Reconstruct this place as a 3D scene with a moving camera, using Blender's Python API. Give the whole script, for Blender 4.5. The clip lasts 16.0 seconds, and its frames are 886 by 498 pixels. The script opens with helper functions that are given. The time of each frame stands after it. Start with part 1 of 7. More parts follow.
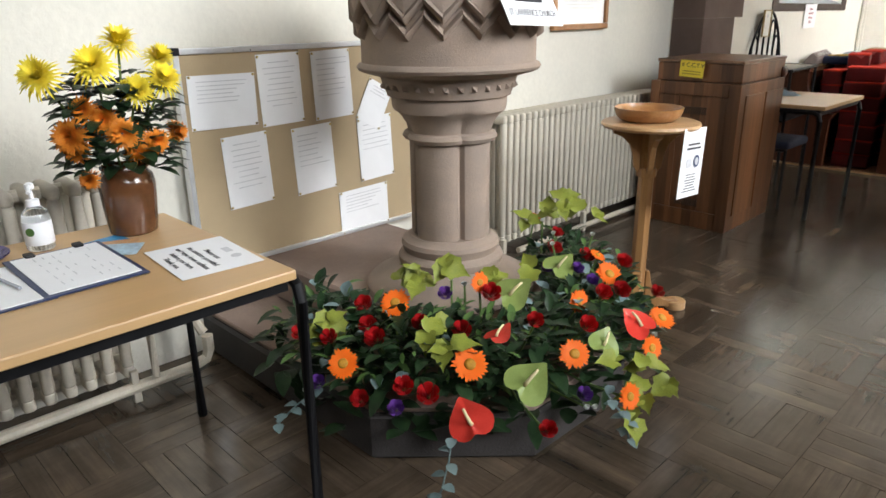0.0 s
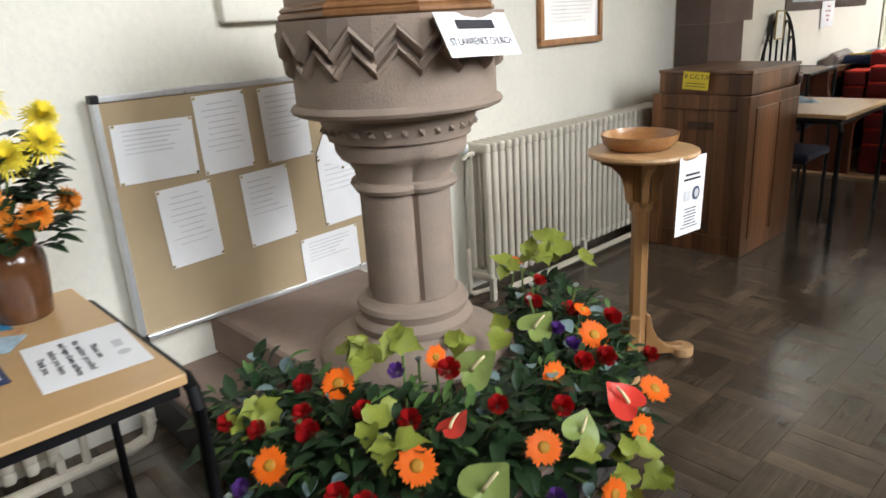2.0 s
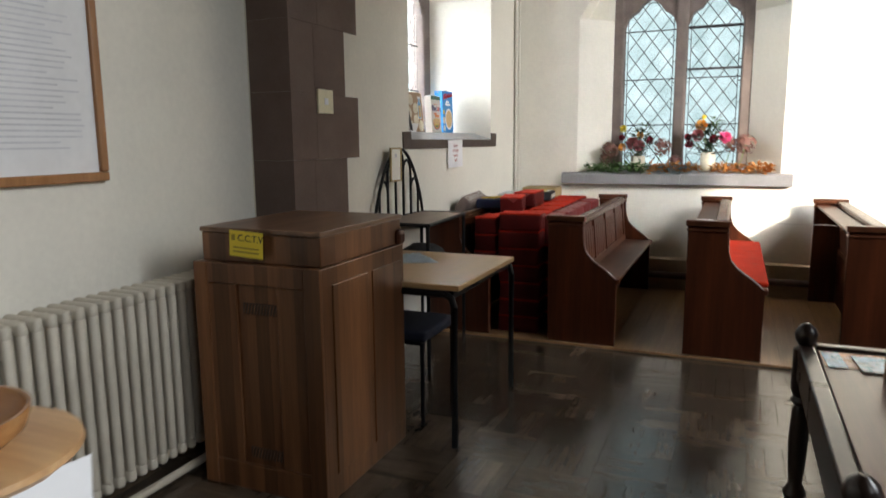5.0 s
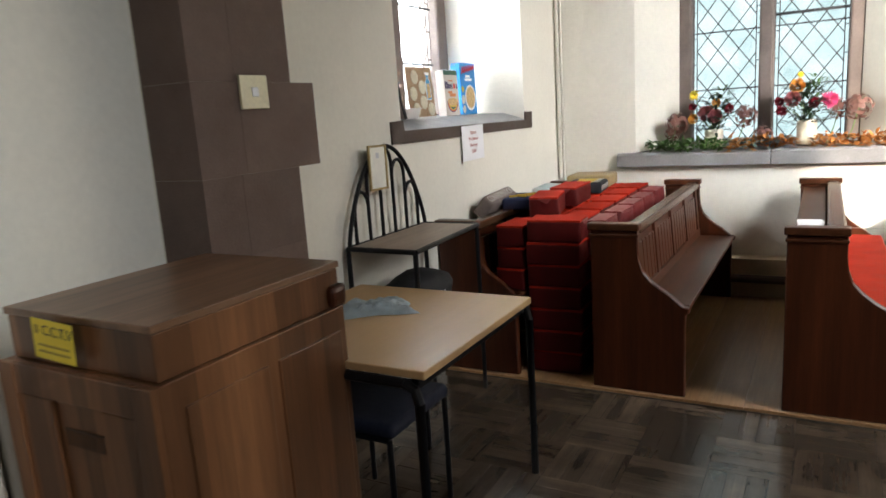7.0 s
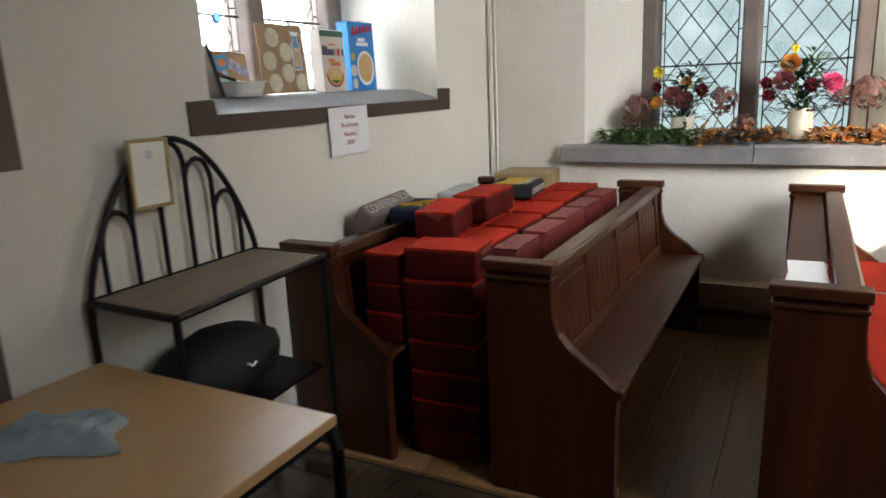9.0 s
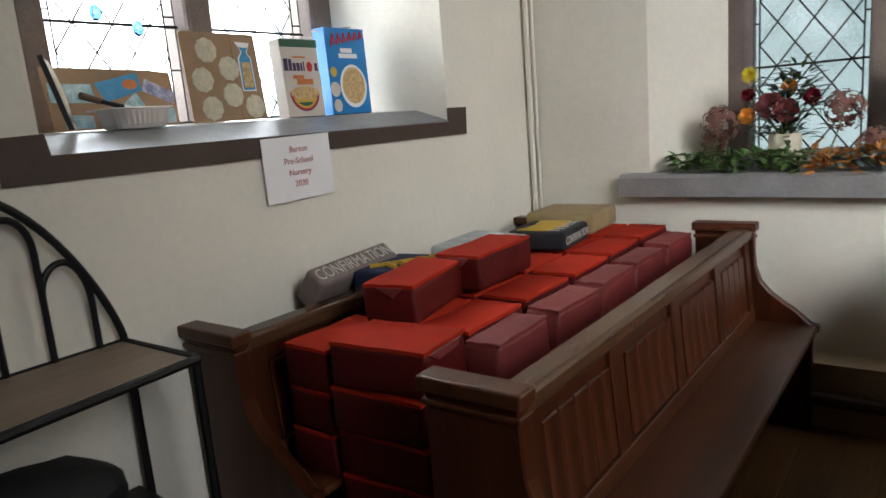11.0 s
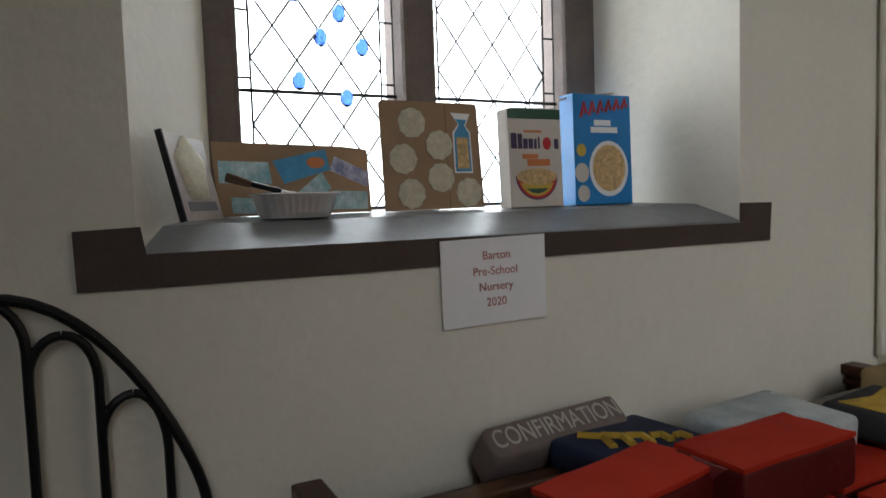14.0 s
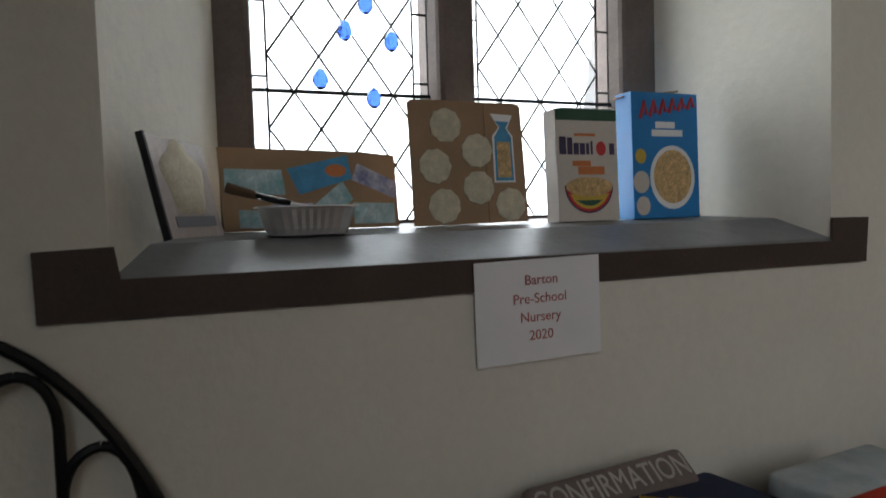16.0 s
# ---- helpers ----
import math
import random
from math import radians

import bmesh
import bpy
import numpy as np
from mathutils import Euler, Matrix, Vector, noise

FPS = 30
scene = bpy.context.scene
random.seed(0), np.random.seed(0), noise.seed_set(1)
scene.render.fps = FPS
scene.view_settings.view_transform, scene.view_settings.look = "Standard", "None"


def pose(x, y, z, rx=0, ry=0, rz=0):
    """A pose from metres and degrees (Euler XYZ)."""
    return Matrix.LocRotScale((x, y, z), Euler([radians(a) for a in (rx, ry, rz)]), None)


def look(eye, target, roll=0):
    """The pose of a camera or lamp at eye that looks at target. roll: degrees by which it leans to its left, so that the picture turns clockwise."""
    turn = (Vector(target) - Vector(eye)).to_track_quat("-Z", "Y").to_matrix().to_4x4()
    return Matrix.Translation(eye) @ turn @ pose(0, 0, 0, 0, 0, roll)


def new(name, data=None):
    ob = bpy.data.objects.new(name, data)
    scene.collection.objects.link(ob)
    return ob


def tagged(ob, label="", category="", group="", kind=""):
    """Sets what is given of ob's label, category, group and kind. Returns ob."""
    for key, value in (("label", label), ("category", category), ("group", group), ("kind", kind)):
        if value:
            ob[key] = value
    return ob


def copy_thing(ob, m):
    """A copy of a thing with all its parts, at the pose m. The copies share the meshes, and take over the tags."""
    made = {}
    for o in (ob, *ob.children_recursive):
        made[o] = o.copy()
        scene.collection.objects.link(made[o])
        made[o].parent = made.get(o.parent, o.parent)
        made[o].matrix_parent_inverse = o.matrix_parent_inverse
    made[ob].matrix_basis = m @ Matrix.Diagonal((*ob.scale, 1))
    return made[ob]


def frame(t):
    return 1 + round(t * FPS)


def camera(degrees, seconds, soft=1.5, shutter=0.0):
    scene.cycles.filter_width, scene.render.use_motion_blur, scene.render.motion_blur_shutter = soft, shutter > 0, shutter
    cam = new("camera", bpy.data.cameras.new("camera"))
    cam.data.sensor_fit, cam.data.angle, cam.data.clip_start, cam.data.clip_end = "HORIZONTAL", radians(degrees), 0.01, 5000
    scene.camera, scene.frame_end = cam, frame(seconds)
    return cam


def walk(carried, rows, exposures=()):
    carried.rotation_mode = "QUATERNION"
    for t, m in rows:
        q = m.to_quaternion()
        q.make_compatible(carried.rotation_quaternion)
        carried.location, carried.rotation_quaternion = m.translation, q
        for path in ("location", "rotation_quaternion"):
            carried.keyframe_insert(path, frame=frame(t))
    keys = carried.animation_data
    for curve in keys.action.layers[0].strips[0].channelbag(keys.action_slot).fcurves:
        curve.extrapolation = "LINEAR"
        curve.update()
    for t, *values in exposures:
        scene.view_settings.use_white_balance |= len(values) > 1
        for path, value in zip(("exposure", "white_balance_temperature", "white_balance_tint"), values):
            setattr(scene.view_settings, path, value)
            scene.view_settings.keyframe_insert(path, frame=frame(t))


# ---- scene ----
cam = camera(65.8, 16.0, shutter=0.5)
PATH = [
    (0, (0.372, 2.763, 1.359), (-0.975, 4.09, 0.708), -0.8),
    (0.5, (0.351, 2.812, 1.376), (-1.008, 4.118, 0.707), -2.9),
    (1, (0.347, 2.954, 1.385), (-1.001, 4.298, 0.769), -4.5),
    (1.5, (0.311, 3.088, 1.369), (-1.05, 4.399, 0.712), -4.2),
    (2, (0.273, 3.174, 1.406), (-1.131, 4.454, 0.782), -3.6),
    (2.5, (0.167, 3.399, 1.385), (-1.065, 4.882, 0.845), -3.9),
    (2.9, (0.092, 3.575, 1.38), (-0.915, 5.205, 0.795), -3.6),
    (3, (0.104, 3.641, 1.373), (-0.894, 5.274, 0.793), -3.8),
    (3.5, (0.123, 3.966, 1.38), (-0.87, 5.626, 0.868), -2.0),
    (4, (0.11, 4.238, 1.402), (-0.799, 5.941, 0.88), -2.4),
    (4.5, (0.054, 4.57, 1.408), (-0.671, 6.387, 0.996), -1.0),
    (5, (0.039, 4.888, 1.397), (-0.735, 6.705, 1.082), -0.5),
    (5.2, (0.023, 5.016, 1.404), (-0.773, 6.828, 1.118), -0.4),
    (7.3, (-0.109, 6.279, 1.478), (-1.079, 7.971, 1.036), -4.4),
    (7.5, (-0.129, 6.428, 1.455), (-0.971, 8.168, 0.943), -3.5),
    (8, (-0.182, 6.748, 1.472), (-0.75, 8.603, 0.984), -2.7),
    (8.5, (-0.2, 7.031, 1.45), (-0.92, 8.844, 1.007), -2.6),
    (9, (-0.163, 7.336, 1.472), (-1.08, 9.051, 1.005), -2.5),
    (9.1, (-0.16, 7.402, 1.455), (-1.066, 9.12, 0.978), -2.8),
    (9.2, (-0.175, 7.46, 1.443), (-1.058, 9.188, 0.956), -2.2),
    (11.3, (-0.237, 8.467, 1.42), (-1.466, 10.0, 1.046), -4.0),
    (11.5, (-0.26, 8.546, 1.418), (-1.503, 10.068, 1.046), -3.1),
    (12, (-0.349, 8.709, 1.416), (-1.732, 10.11, 1.064), -2.4),
    (12.5, (-0.373, 8.878, 1.437), (-1.996, 10.007, 1.141), -1.1),
    (13, (-0.419, 8.965, 1.457), (-2.188, 9.853, 1.174), -3.1),
    (13.5, (-0.505, 9.007, 1.48), (-2.266, 9.936, 1.298), -2.6),
    (14, (-0.564, 9.032, 1.482), (-2.339, 9.945, 1.347), -1.9),
    (14.5, (-0.577, 9.118, 1.485), (-2.393, 9.951, 1.4), -0.8),
    (15, (-0.6, 9.169, 1.474), (-2.447, 9.911, 1.276), -0.8),
    (15.5, (-0.683, 9.172, 1.485), (-2.54, 9.892, 1.306), -1.4),
    (16, (-0.774, 9.168, 1.494), (-2.608, 9.959, 1.388), -1.7),
]
walk(cam, [(t, look(eye, target, roll)) for t, eye, target, roll in PATH],
     exposures=((0, 1.45), (2, 1.35), (3.5, 1.15), (4.5, 0.85), (5, 0.5), (7.3, 0.8), (8, 0.7), (9.2, 0.1), (11.3, -0.05), (12, -0.15), (12.5, -0.3), (13.5, -0.75), (14.5, -1.3), (16, -1.45)))

# ---- daylight ----
world = bpy.data.worlds.new("sky")
scene.world = world
world.use_nodes = True
wn = world.node_tree
sky = wn.nodes.new("ShaderNodeTexSky")
sky.sky_type, sky.sun_disc = "NISHITA", False
sky.sun_elevation, sky.sun_rotation = radians(21), radians(143)
wn.links.new(sky.outputs[0], wn.nodes["Background"].inputs[0])
wn.nodes["Background"].inputs[1].default_value = 0.05
sun_data = bpy.data.lights.new("sun", "SUN")
sun_data.energy, sun_data.angle, sun_data.color = 5.0, radians(1.5), (1.0, 0.9, 0.76)
sun = new("sun", sun_data)
sun.matrix_world = look((3.0, -4.0, 1.92), (0, 0, 0))


def window_light(name, centre, target, w, h, watts, color, spread=180):
    d = bpy.data.lights.new(name, "AREA")
    d.shape, d.size, d.size_y, d.energy, d.color = "RECTANGLE", w, h, watts, color
    d.spread = radians(spread)
    ob = new(name, d)
    ob.matrix_world = look(centre, target)
    return ob


window_light("sky_light_west", (-2.86, 10.0, 2.25), (0, 10.0, 1.55), 1.4, 1.7, 120, (0.90, 0.96, 1.0))
window_light("sky_light_east", (3.9, 8.3, 3.6), (0.9, 11.5, 1.4), 2.0, 2.2, 80, (0.96, 0.98, 1.0), 84)
window_light("sky_light_middle", (3.9, 6.2, 3.6), (-2.2, 4.6, 0.8), 1.8, 2.4, 24, (0.93, 0.97, 1.0), 66)
# added fill lamp, softens the font's shadow; no known window there
window_light("sky_light_south_east", (3.9, 2.7, 4.1), (-2.2, 4.2, 0.8), 2.4, 1.9, 13, (0.93, 0.97, 1.0), 66)

# ---- materials ----


def nodes_of(name):
    m = bpy.data.materials.new(name)
    m.use_nodes = True
    nt = m.node_tree
    return m, nt, nt.nodes["Principled BSDF"]


def rgb(c):
    return (c[0], c[1], c[2], 1.0)


def mixed(nt, kind, a, b, fac=1.0):
    n = nt.nodes.new("ShaderNodeMix")
    n.data_type, n.blend_type = "RGBA", kind
    n.inputs[0].default_value = fac
    for socket, value in ((n.inputs[6], a), (n.inputs[7], b)):
        if isinstance(value, tuple):
            socket.default_value = value
        else:
            nt.links.new(value, socket)
    return n.outputs[2]


def noise_value(nt, scale, low, high, detail=5.0, stretch=(1, 1, 1), rough=0.6):
    tc = nt.nodes.new("ShaderNodeTexCoord")
    mp = nt.nodes.new("ShaderNodeMapping")
    mp.inputs["Scale"].default_value = stretch
    nz = nt.nodes.new("ShaderNodeTexNoise")
    nz.inputs["Scale"].default_value, nz.inputs["Detail"].default_value = scale, detail
    nz.inputs["Roughness"].default_value = rough
    mr = nt.nodes.new("ShaderNodeMapRange")
    mr.inputs["From Min"].default_value, mr.inputs["From Max"].default_value = 0.3, 0.7
    mr.inputs["To Min"].default_value, mr.inputs["To Max"].default_value = low, high
    nt.links.new(tc.outputs["Object"], mp.inputs[0])
    nt.links.new(mp.outputs[0], nz.inputs["Vector"])
    nt.links.new(nz.outputs["Fac"], mr.inputs["Value"])
    return mr.outputs[0], nz.outputs["Fac"]


def plain(name, color, rough=0.6, scale=6.0, amount=0.12, fine=90.0, bump=0.08, metal=0.0, vary=0.0, stretch=(1, 1, 1), gloss=0.5, tint=None, wear=0.08):
    """A surface with patches at two scales and a fine relief."""
    m, nt, b = nodes_of(name)
    big, _ = noise_value(nt, scale, 1 - amount, 1 + amount, 4.0, stretch)
    small, fac = noise_value(nt, fine, 1 - amount * 0.6, 1 + amount * 0.6, 6.0, stretch)
    col = mixed(nt, "MULTIPLY", rgb(color), big)
    col = mixed(nt, "MULTIPLY", col, small)
    if tint:
        patch, _ = noise_value(nt, scale * 0.6, 0.0, 1.0, 6.0, stretch, 0.7)
        two = mixed(nt, "MIX", col, rgb(tint), 0.5)
        nt.links.new(patch, two.node.inputs[0])
        col = two
    if vary:
        oi = nt.nodes.new("ShaderNodeObjectInfo")
        mr = nt.nodes.new("ShaderNodeMapRange")
        mr.inputs["To Min"].default_value, mr.inputs["To Max"].default_value = 1 - vary, 1 + vary
        nt.links.new(oi.outputs["Random"], mr.inputs["Value"])
        col = mixed(nt, "MULTIPLY", col, mr.outputs[0])
    nt.links.new(col, b.inputs["Base Color"])
    r, _ = noise_value(nt, scale * 2, max(0.02, rough - wear), min(1, rough + wear))
    nt.links.new(r, b.inputs["Roughness"])
    b.inputs["Metallic"].default_value = metal
    b.inputs["Specular IOR Level"].default_value = gloss
    if bump:
        bp = nt.nodes.new("ShaderNodeBump")
        bp.inputs["Strength"].default_value, bp.inputs["Distance"].default_value = bump, 0.01
        nt.links.new(fac, bp.inputs["Height"])
        nt.links.new(bp.outputs[0], b.inputs["Normal"])
    return m


def wood(name, dark, light, along="z", rough=0.4, scale=9.0, vary=0.0, bump=0.012, bands=0.0, gloss=0.5):
    """Wood with its grain drawn out along one axis, in broad figure and fine streaks."""
    m, nt, b = nodes_of(name)
    stretch = {"x": (0.06, 1, 1), "y": (1, 0.06, 1), "z": (1, 1, 0.06)}[along]
    broad, _ = noise_value(nt, scale, 0.0, 1.0, 3.0, stretch)
    streak, fac = noise_value(nt, scale * 9, 0.8, 1.15, 6.0, stretch, 0.7)
    col = mixed(nt, "MIX", rgb(dark), rgb(light))
    nt.links.new(broad, col.node.inputs[0])
    col = mixed(nt, "MULTIPLY", col, streak)
    if bands:
        tc = nt.nodes.new("ShaderNodeTexCoord")
        wv = nt.nodes.new("ShaderNodeTexVoronoi")
        wv.feature, wv.voronoi_dimensions = "F1", "1D"
        wv.inputs["Scale"].default_value = bands
        sep = nt.nodes.new("ShaderNodeSeparateXYZ")
        add = nt.nodes.new("ShaderNodeMath")
        nt.links.new(tc.outputs["Object"], sep.inputs[0])
        nt.links.new(sep.outputs[0], add.inputs[0])
        nt.links.new(sep.outputs[1], add.inputs[1])
        nt.links.new(add.outputs[0], wv.inputs["W"])
        bw = nt.nodes.new("ShaderNodeRGBToBW")
        nt.links.new(wv.outputs["Color"], bw.inputs[0])
        mr = nt.nodes.new("ShaderNodeMapRange")
        mr.inputs["From Min"].default_value, mr.inputs["From Max"].default_value = 0.25, 0.75
        mr.inputs["To Min"].default_value, mr.inputs["To Max"].default_value = 0.64, 1.5
        nt.links.new(bw.outputs[0], mr.inputs["Value"])
        col = mixed(nt, "MULTIPLY", col, mr.outputs[0])
    if vary:
        oi = nt.nodes.new("ShaderNodeObjectInfo")
        mr = nt.nodes.new("ShaderNodeMapRange")
        mr.inputs["To Min"].default_value, mr.inputs["To Max"].default_value = 1 - vary, 1 + vary
        nt.links.new(oi.outputs["Random"], mr.inputs["Value"])
        col = mixed(nt, "MULTIPLY", col, mr.outputs[0])
    nt.links.new(col, b.inputs["Base Color"])
    b.inputs["Specular IOR Level"].default_value = gloss
    r, _ = noise_value(nt, 5.0, max(0.05, rough - 0.01), rough + 0.01)
    nt.links.new(r, b.inputs["Roughness"])
    bp = nt.nodes.new("ShaderNodeBump")
    bp.inputs["Strength"].default_value, bp.inputs["Distance"].default_value = bump, 0.004
    nt.links.new(fac, bp.inputs["Height"])
    nt.links.new(bp.outputs[0], b.inputs["Normal"])
    return m


def floor_wood(name, along, islands):
    """Worn oak block: grain, a tone of its own for each block, and broad scuffed patches across the blocks."""
    m = wood(name, (0.040, 0.029, 0.020), (0.098, 0.070, 0.048), along, 0.36, 10, bump=0.02)
    nt = m.node_tree
    b = nt.nodes["Principled BSDF"]
    src = b.inputs["Base Color"].links[0].from_socket
    ge = nt.nodes.new("ShaderNodeNewGeometry")
    mr = nt.nodes.new("ShaderNodeMapRange")
    mr.inputs["To Min"].default_value, mr.inputs["To Max"].default_value = 0.80, 1.25
    if islands:
        nt.links.new(ge.outputs["Random Per Island"], mr.inputs["Value"])
    else:
        oi = nt.nodes.new("ShaderNodeObjectInfo")
        nt.links.new(oi.outputs["Random"], mr.inputs["Value"])
    col = mixed(nt, "MULTIPLY", src, mr.outputs[0])
    out = []
    for scale, low, high, rough in ((1.3, 0.66, 1.4, 0.6), (5.5, 0.84, 1.2, 0.65)):
        nz = nt.nodes.new("ShaderNodeTexNoise")
        nz.inputs["Scale"].default_value, nz.inputs["Detail"].default_value, nz.inputs["Roughness"].default_value = scale, 7.0, rough
        nt.links.new(ge.outputs["Position"], nz.inputs["Vector"])
        r = nt.nodes.new("ShaderNodeMapRange")
        r.inputs["From Min"].default_value, r.inputs["From Max"].default_value = 0.35, 0.65
        r.inputs["To Min"].default_value, r.inputs["To Max"].default_value = low, high
        nt.links.new(nz.outputs["Fac"], r.inputs["Value"])
        col = mixed(nt, "MULTIPLY", col, r.outputs[0])
        out.append(nz)
    nt.links.new(col, b.inputs["Base Color"])
    r = nt.nodes.new("ShaderNodeMapRange")
    r.inputs["From Min"].default_value, r.inputs["From Max"].default_value = 0.35, 0.65
    r.inputs["To Min"].default_value, r.inputs["To Max"].default_value = 0.17, 0.24
    b.inputs["Specular IOR Level"].default_value = 0.6
    nt.links.new(out[1].outputs["Fac"], r.inputs["Value"])
    nt.links.new(r.outputs[0], b.inputs["Roughness"])
    return m


def glass(name, color=(1, 1, 1), rough=0.0, ripple=0.0):
    m, nt, b = nodes_of(name)
    b.inputs["Base Color"].default_value = rgb(color)
    b.inputs["Roughness"].default_value = rough
    b.inputs["Transmission Weight"].default_value = 1.0
    b.inputs["IOR"].default_value = 1.45
    if ripple:
        _, fac = noise_value(nt, 28.0, 0.0, 1.0, 3.0)
        bp = nt.nodes.new("ShaderNodeBump")
        bp.inputs["Strength"].default_value, bp.inputs["Distance"].default_value = ripple, 0.02
        nt.links.new(fac, bp.inputs["Height"])
        nt.links.new(bp.outputs[0], b.inputs["Normal"])
    return m


def glow(name, color, strength, tint=None, scale=3.0):
    m, nt, b = nodes_of(name)
    b.inputs["Base Color"].default_value = (0, 0, 0, 1)
    b.inputs["Emission Strength"].default_value = strength
    if tint:
        f, _ = noise_value(nt, scale, 0.0, 1.0, 6.0)
        col = mixed(nt, "MIX", rgb(color), rgb(tint))
        nt.links.new(f, col.node.inputs[0])
        nt.links.new(col, b.inputs["Emission Color"])
    else:
        b.inputs["Emission Color"].default_value = rgb(color)
    return m


M_WALL = plain("limewashed_plaster", (0.76, 0.725, 0.635), 0.85, 1.6, 0.05, 35, 0.25)
M_CEIL = plain("dark_timber_roof", (0.12, 0.085, 0.06), 0.8, 2.0, 0.2, 40, 0.15)
M_STONEWALL = plain("bare_sandstone_wall", (0.24, 0.19, 0.16), 0.9, 3.0, 0.2, 60, 0.3)
M_PIER = plain("red_sandstone", (0.165, 0.115, 0.095), 0.85, 5.0, 0.18, 120, 0.3, vary=0.12, tint=(0.125, 0.082, 0.066))
M_FONT = plain("buff_sandstone", (0.34, 0.25, 0.19), 0.85, 7.0, 0.14, 160, 0.3, tint=(0.26, 0.205, 0.17))
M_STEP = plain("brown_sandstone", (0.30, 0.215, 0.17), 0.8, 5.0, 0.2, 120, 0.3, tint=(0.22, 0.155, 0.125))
# the shade on the lower step's front is put into this stone colour
M_PLINTHSHADE = plain("shaded_grey_stone", (0.048, 0.042, 0.040), 0.75, 5.0, 0.2, 110, 0.3)
M_SILLDARK = plain("brown_painted_sill_face", (0.058, 0.037, 0.028), 0.6, 7.0, 0.2, 90, 0.2)
M_SILLTOP = plain("grey_slate_sill", (0.15, 0.155, 0.165), 0.38, 9.0, 0.25, 60, 0.12, tint=(0.20, 0.20, 0.205))
M_SILLGREY = plain("grey_painted_sill", (0.23, 0.22, 0.22), 0.6, 6.0, 0.15, 80, 0.2)
M_TRACERY = plain("brown_window_stone", (0.16, 0.125, 0.11), 0.8, 8.0, 0.2, 90, 0.25)
M_FLOOR = floor_wood("oak_block", "x", False)
M_FLOORY = floor_wood("oak_block_across", "y", False)
M_JOINT = plain("floor_joint", (0.035, 0.027, 0.021), 0.9, 9, 0.2)
M_BOARD = wood("pale_floorboard", (0.24, 0.125, 0.055), (0.40, 0.235, 0.11), "y", 0.34, 8, vary=0.15)
M_PEW = wood("dark_varnished_pine", (0.028, 0.0075, 0.003), (0.082, 0.022, 0.008), "z", 0.34, 12, gloss=0.3)
M_PEWY = wood("dark_varnished_pine_long", (0.04, 0.012, 0.005), (0.10, 0.034, 0.014), "y", 0.36, 12, gloss=0.3, bump=0.003)
M_PEWCAP = wood("worn_pew_capping", (0.040, 0.016, 0.007), (0.105, 0.05, 0.026), "y", 0.26, 14, bump=0.003, gloss=0.35)
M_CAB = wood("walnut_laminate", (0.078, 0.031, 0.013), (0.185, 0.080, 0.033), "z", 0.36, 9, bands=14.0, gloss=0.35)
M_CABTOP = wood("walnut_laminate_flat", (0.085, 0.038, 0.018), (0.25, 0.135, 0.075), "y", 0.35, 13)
M_BEECH = plain("beech_tabletop", (0.56, 0.355, 0.17), 0.32, 10, 0.04, 60, 0.0, stretch=(1, 0.05, 1), wear=0.02)
M_OAK = wood("golden_oak", (0.27, 0.13, 0.045), (0.40, 0.21, 0.082), "z", 0.38, 10)
M_OAKX = wood("golden_oak_round", (0.42, 0.23, 0.10), (0.60, 0.37, 0.18), "x", 0.35, 10)
M_BOWL = wood("turned_bowl_wood", (0.30, 0.13, 0.045), (0.48, 0.25, 0.10), "x", 0.25, 9)
M_BLACKTUBE = plain("black_enamelled_steel", (0.006, 0.006, 0.007), 0.45, 12, 0.2, 150, 0.04, gloss=0.25)
M_RAD = plain("cream_radiator_enamel", (0.56, 0.51, 0.42), 0.42, 10, 0.07, 120, 0.05)
M_PIPE = plain("cream_painted_pipe", (0.58, 0.52, 0.42), 0.5, 10, 0.1, 100, 0.1)
M_HESSIAN = plain("tan_pinboard_felt", (0.44, 0.335, 0.205), 0.95, 5, 0.05, 400, 0.3)
M_ALU = plain("satin_aluminium", (0.72, 0.73, 0.74), 0.35, 20, 0.05, 200, 0.02, metal=0.7)
M_PAPER = plain("white_paper", (0.84, 0.84, 0.85), 0.8, 12, 0.02, 300, 0.02)
M_INK = plain("grey_print", (0.60, 0.60, 0.62), 0.8)
M_BLACKINK = plain("black_print", (0.03, 0.03, 0.035), 0.8)
M_REDINK = plain("red_print", (0.46, 0.16, 0.14), 0.8)
# vinyl of the hassock sides, darkened to hold the shade on the stacks
M_REDSHADE = plain("shaded_red_vinyl", (0.078, 0.005, 0.0045), 0.6, 9, 0.16, 140, 0.25, vary=0.25, gloss=0.2)
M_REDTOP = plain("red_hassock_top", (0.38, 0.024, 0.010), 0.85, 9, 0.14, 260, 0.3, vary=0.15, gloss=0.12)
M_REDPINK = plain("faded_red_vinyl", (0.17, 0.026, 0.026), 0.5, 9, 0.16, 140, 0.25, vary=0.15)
M_LEAD = plain("lead_came", (0.03, 0.03, 0.032), 0.6, 12, 0.2)
M_CARD = plain("brown_corrugated_card", (0.36, 0.235, 0.14), 0.85, 9, 0.08, 200, 0.1)
M_PICFRAME = wood("orange_oak_frame", (0.28, 0.12, 0.04), (0.40, 0.19, 0.07), "z", 0.4, 14)

# ---- mesh helpers ----


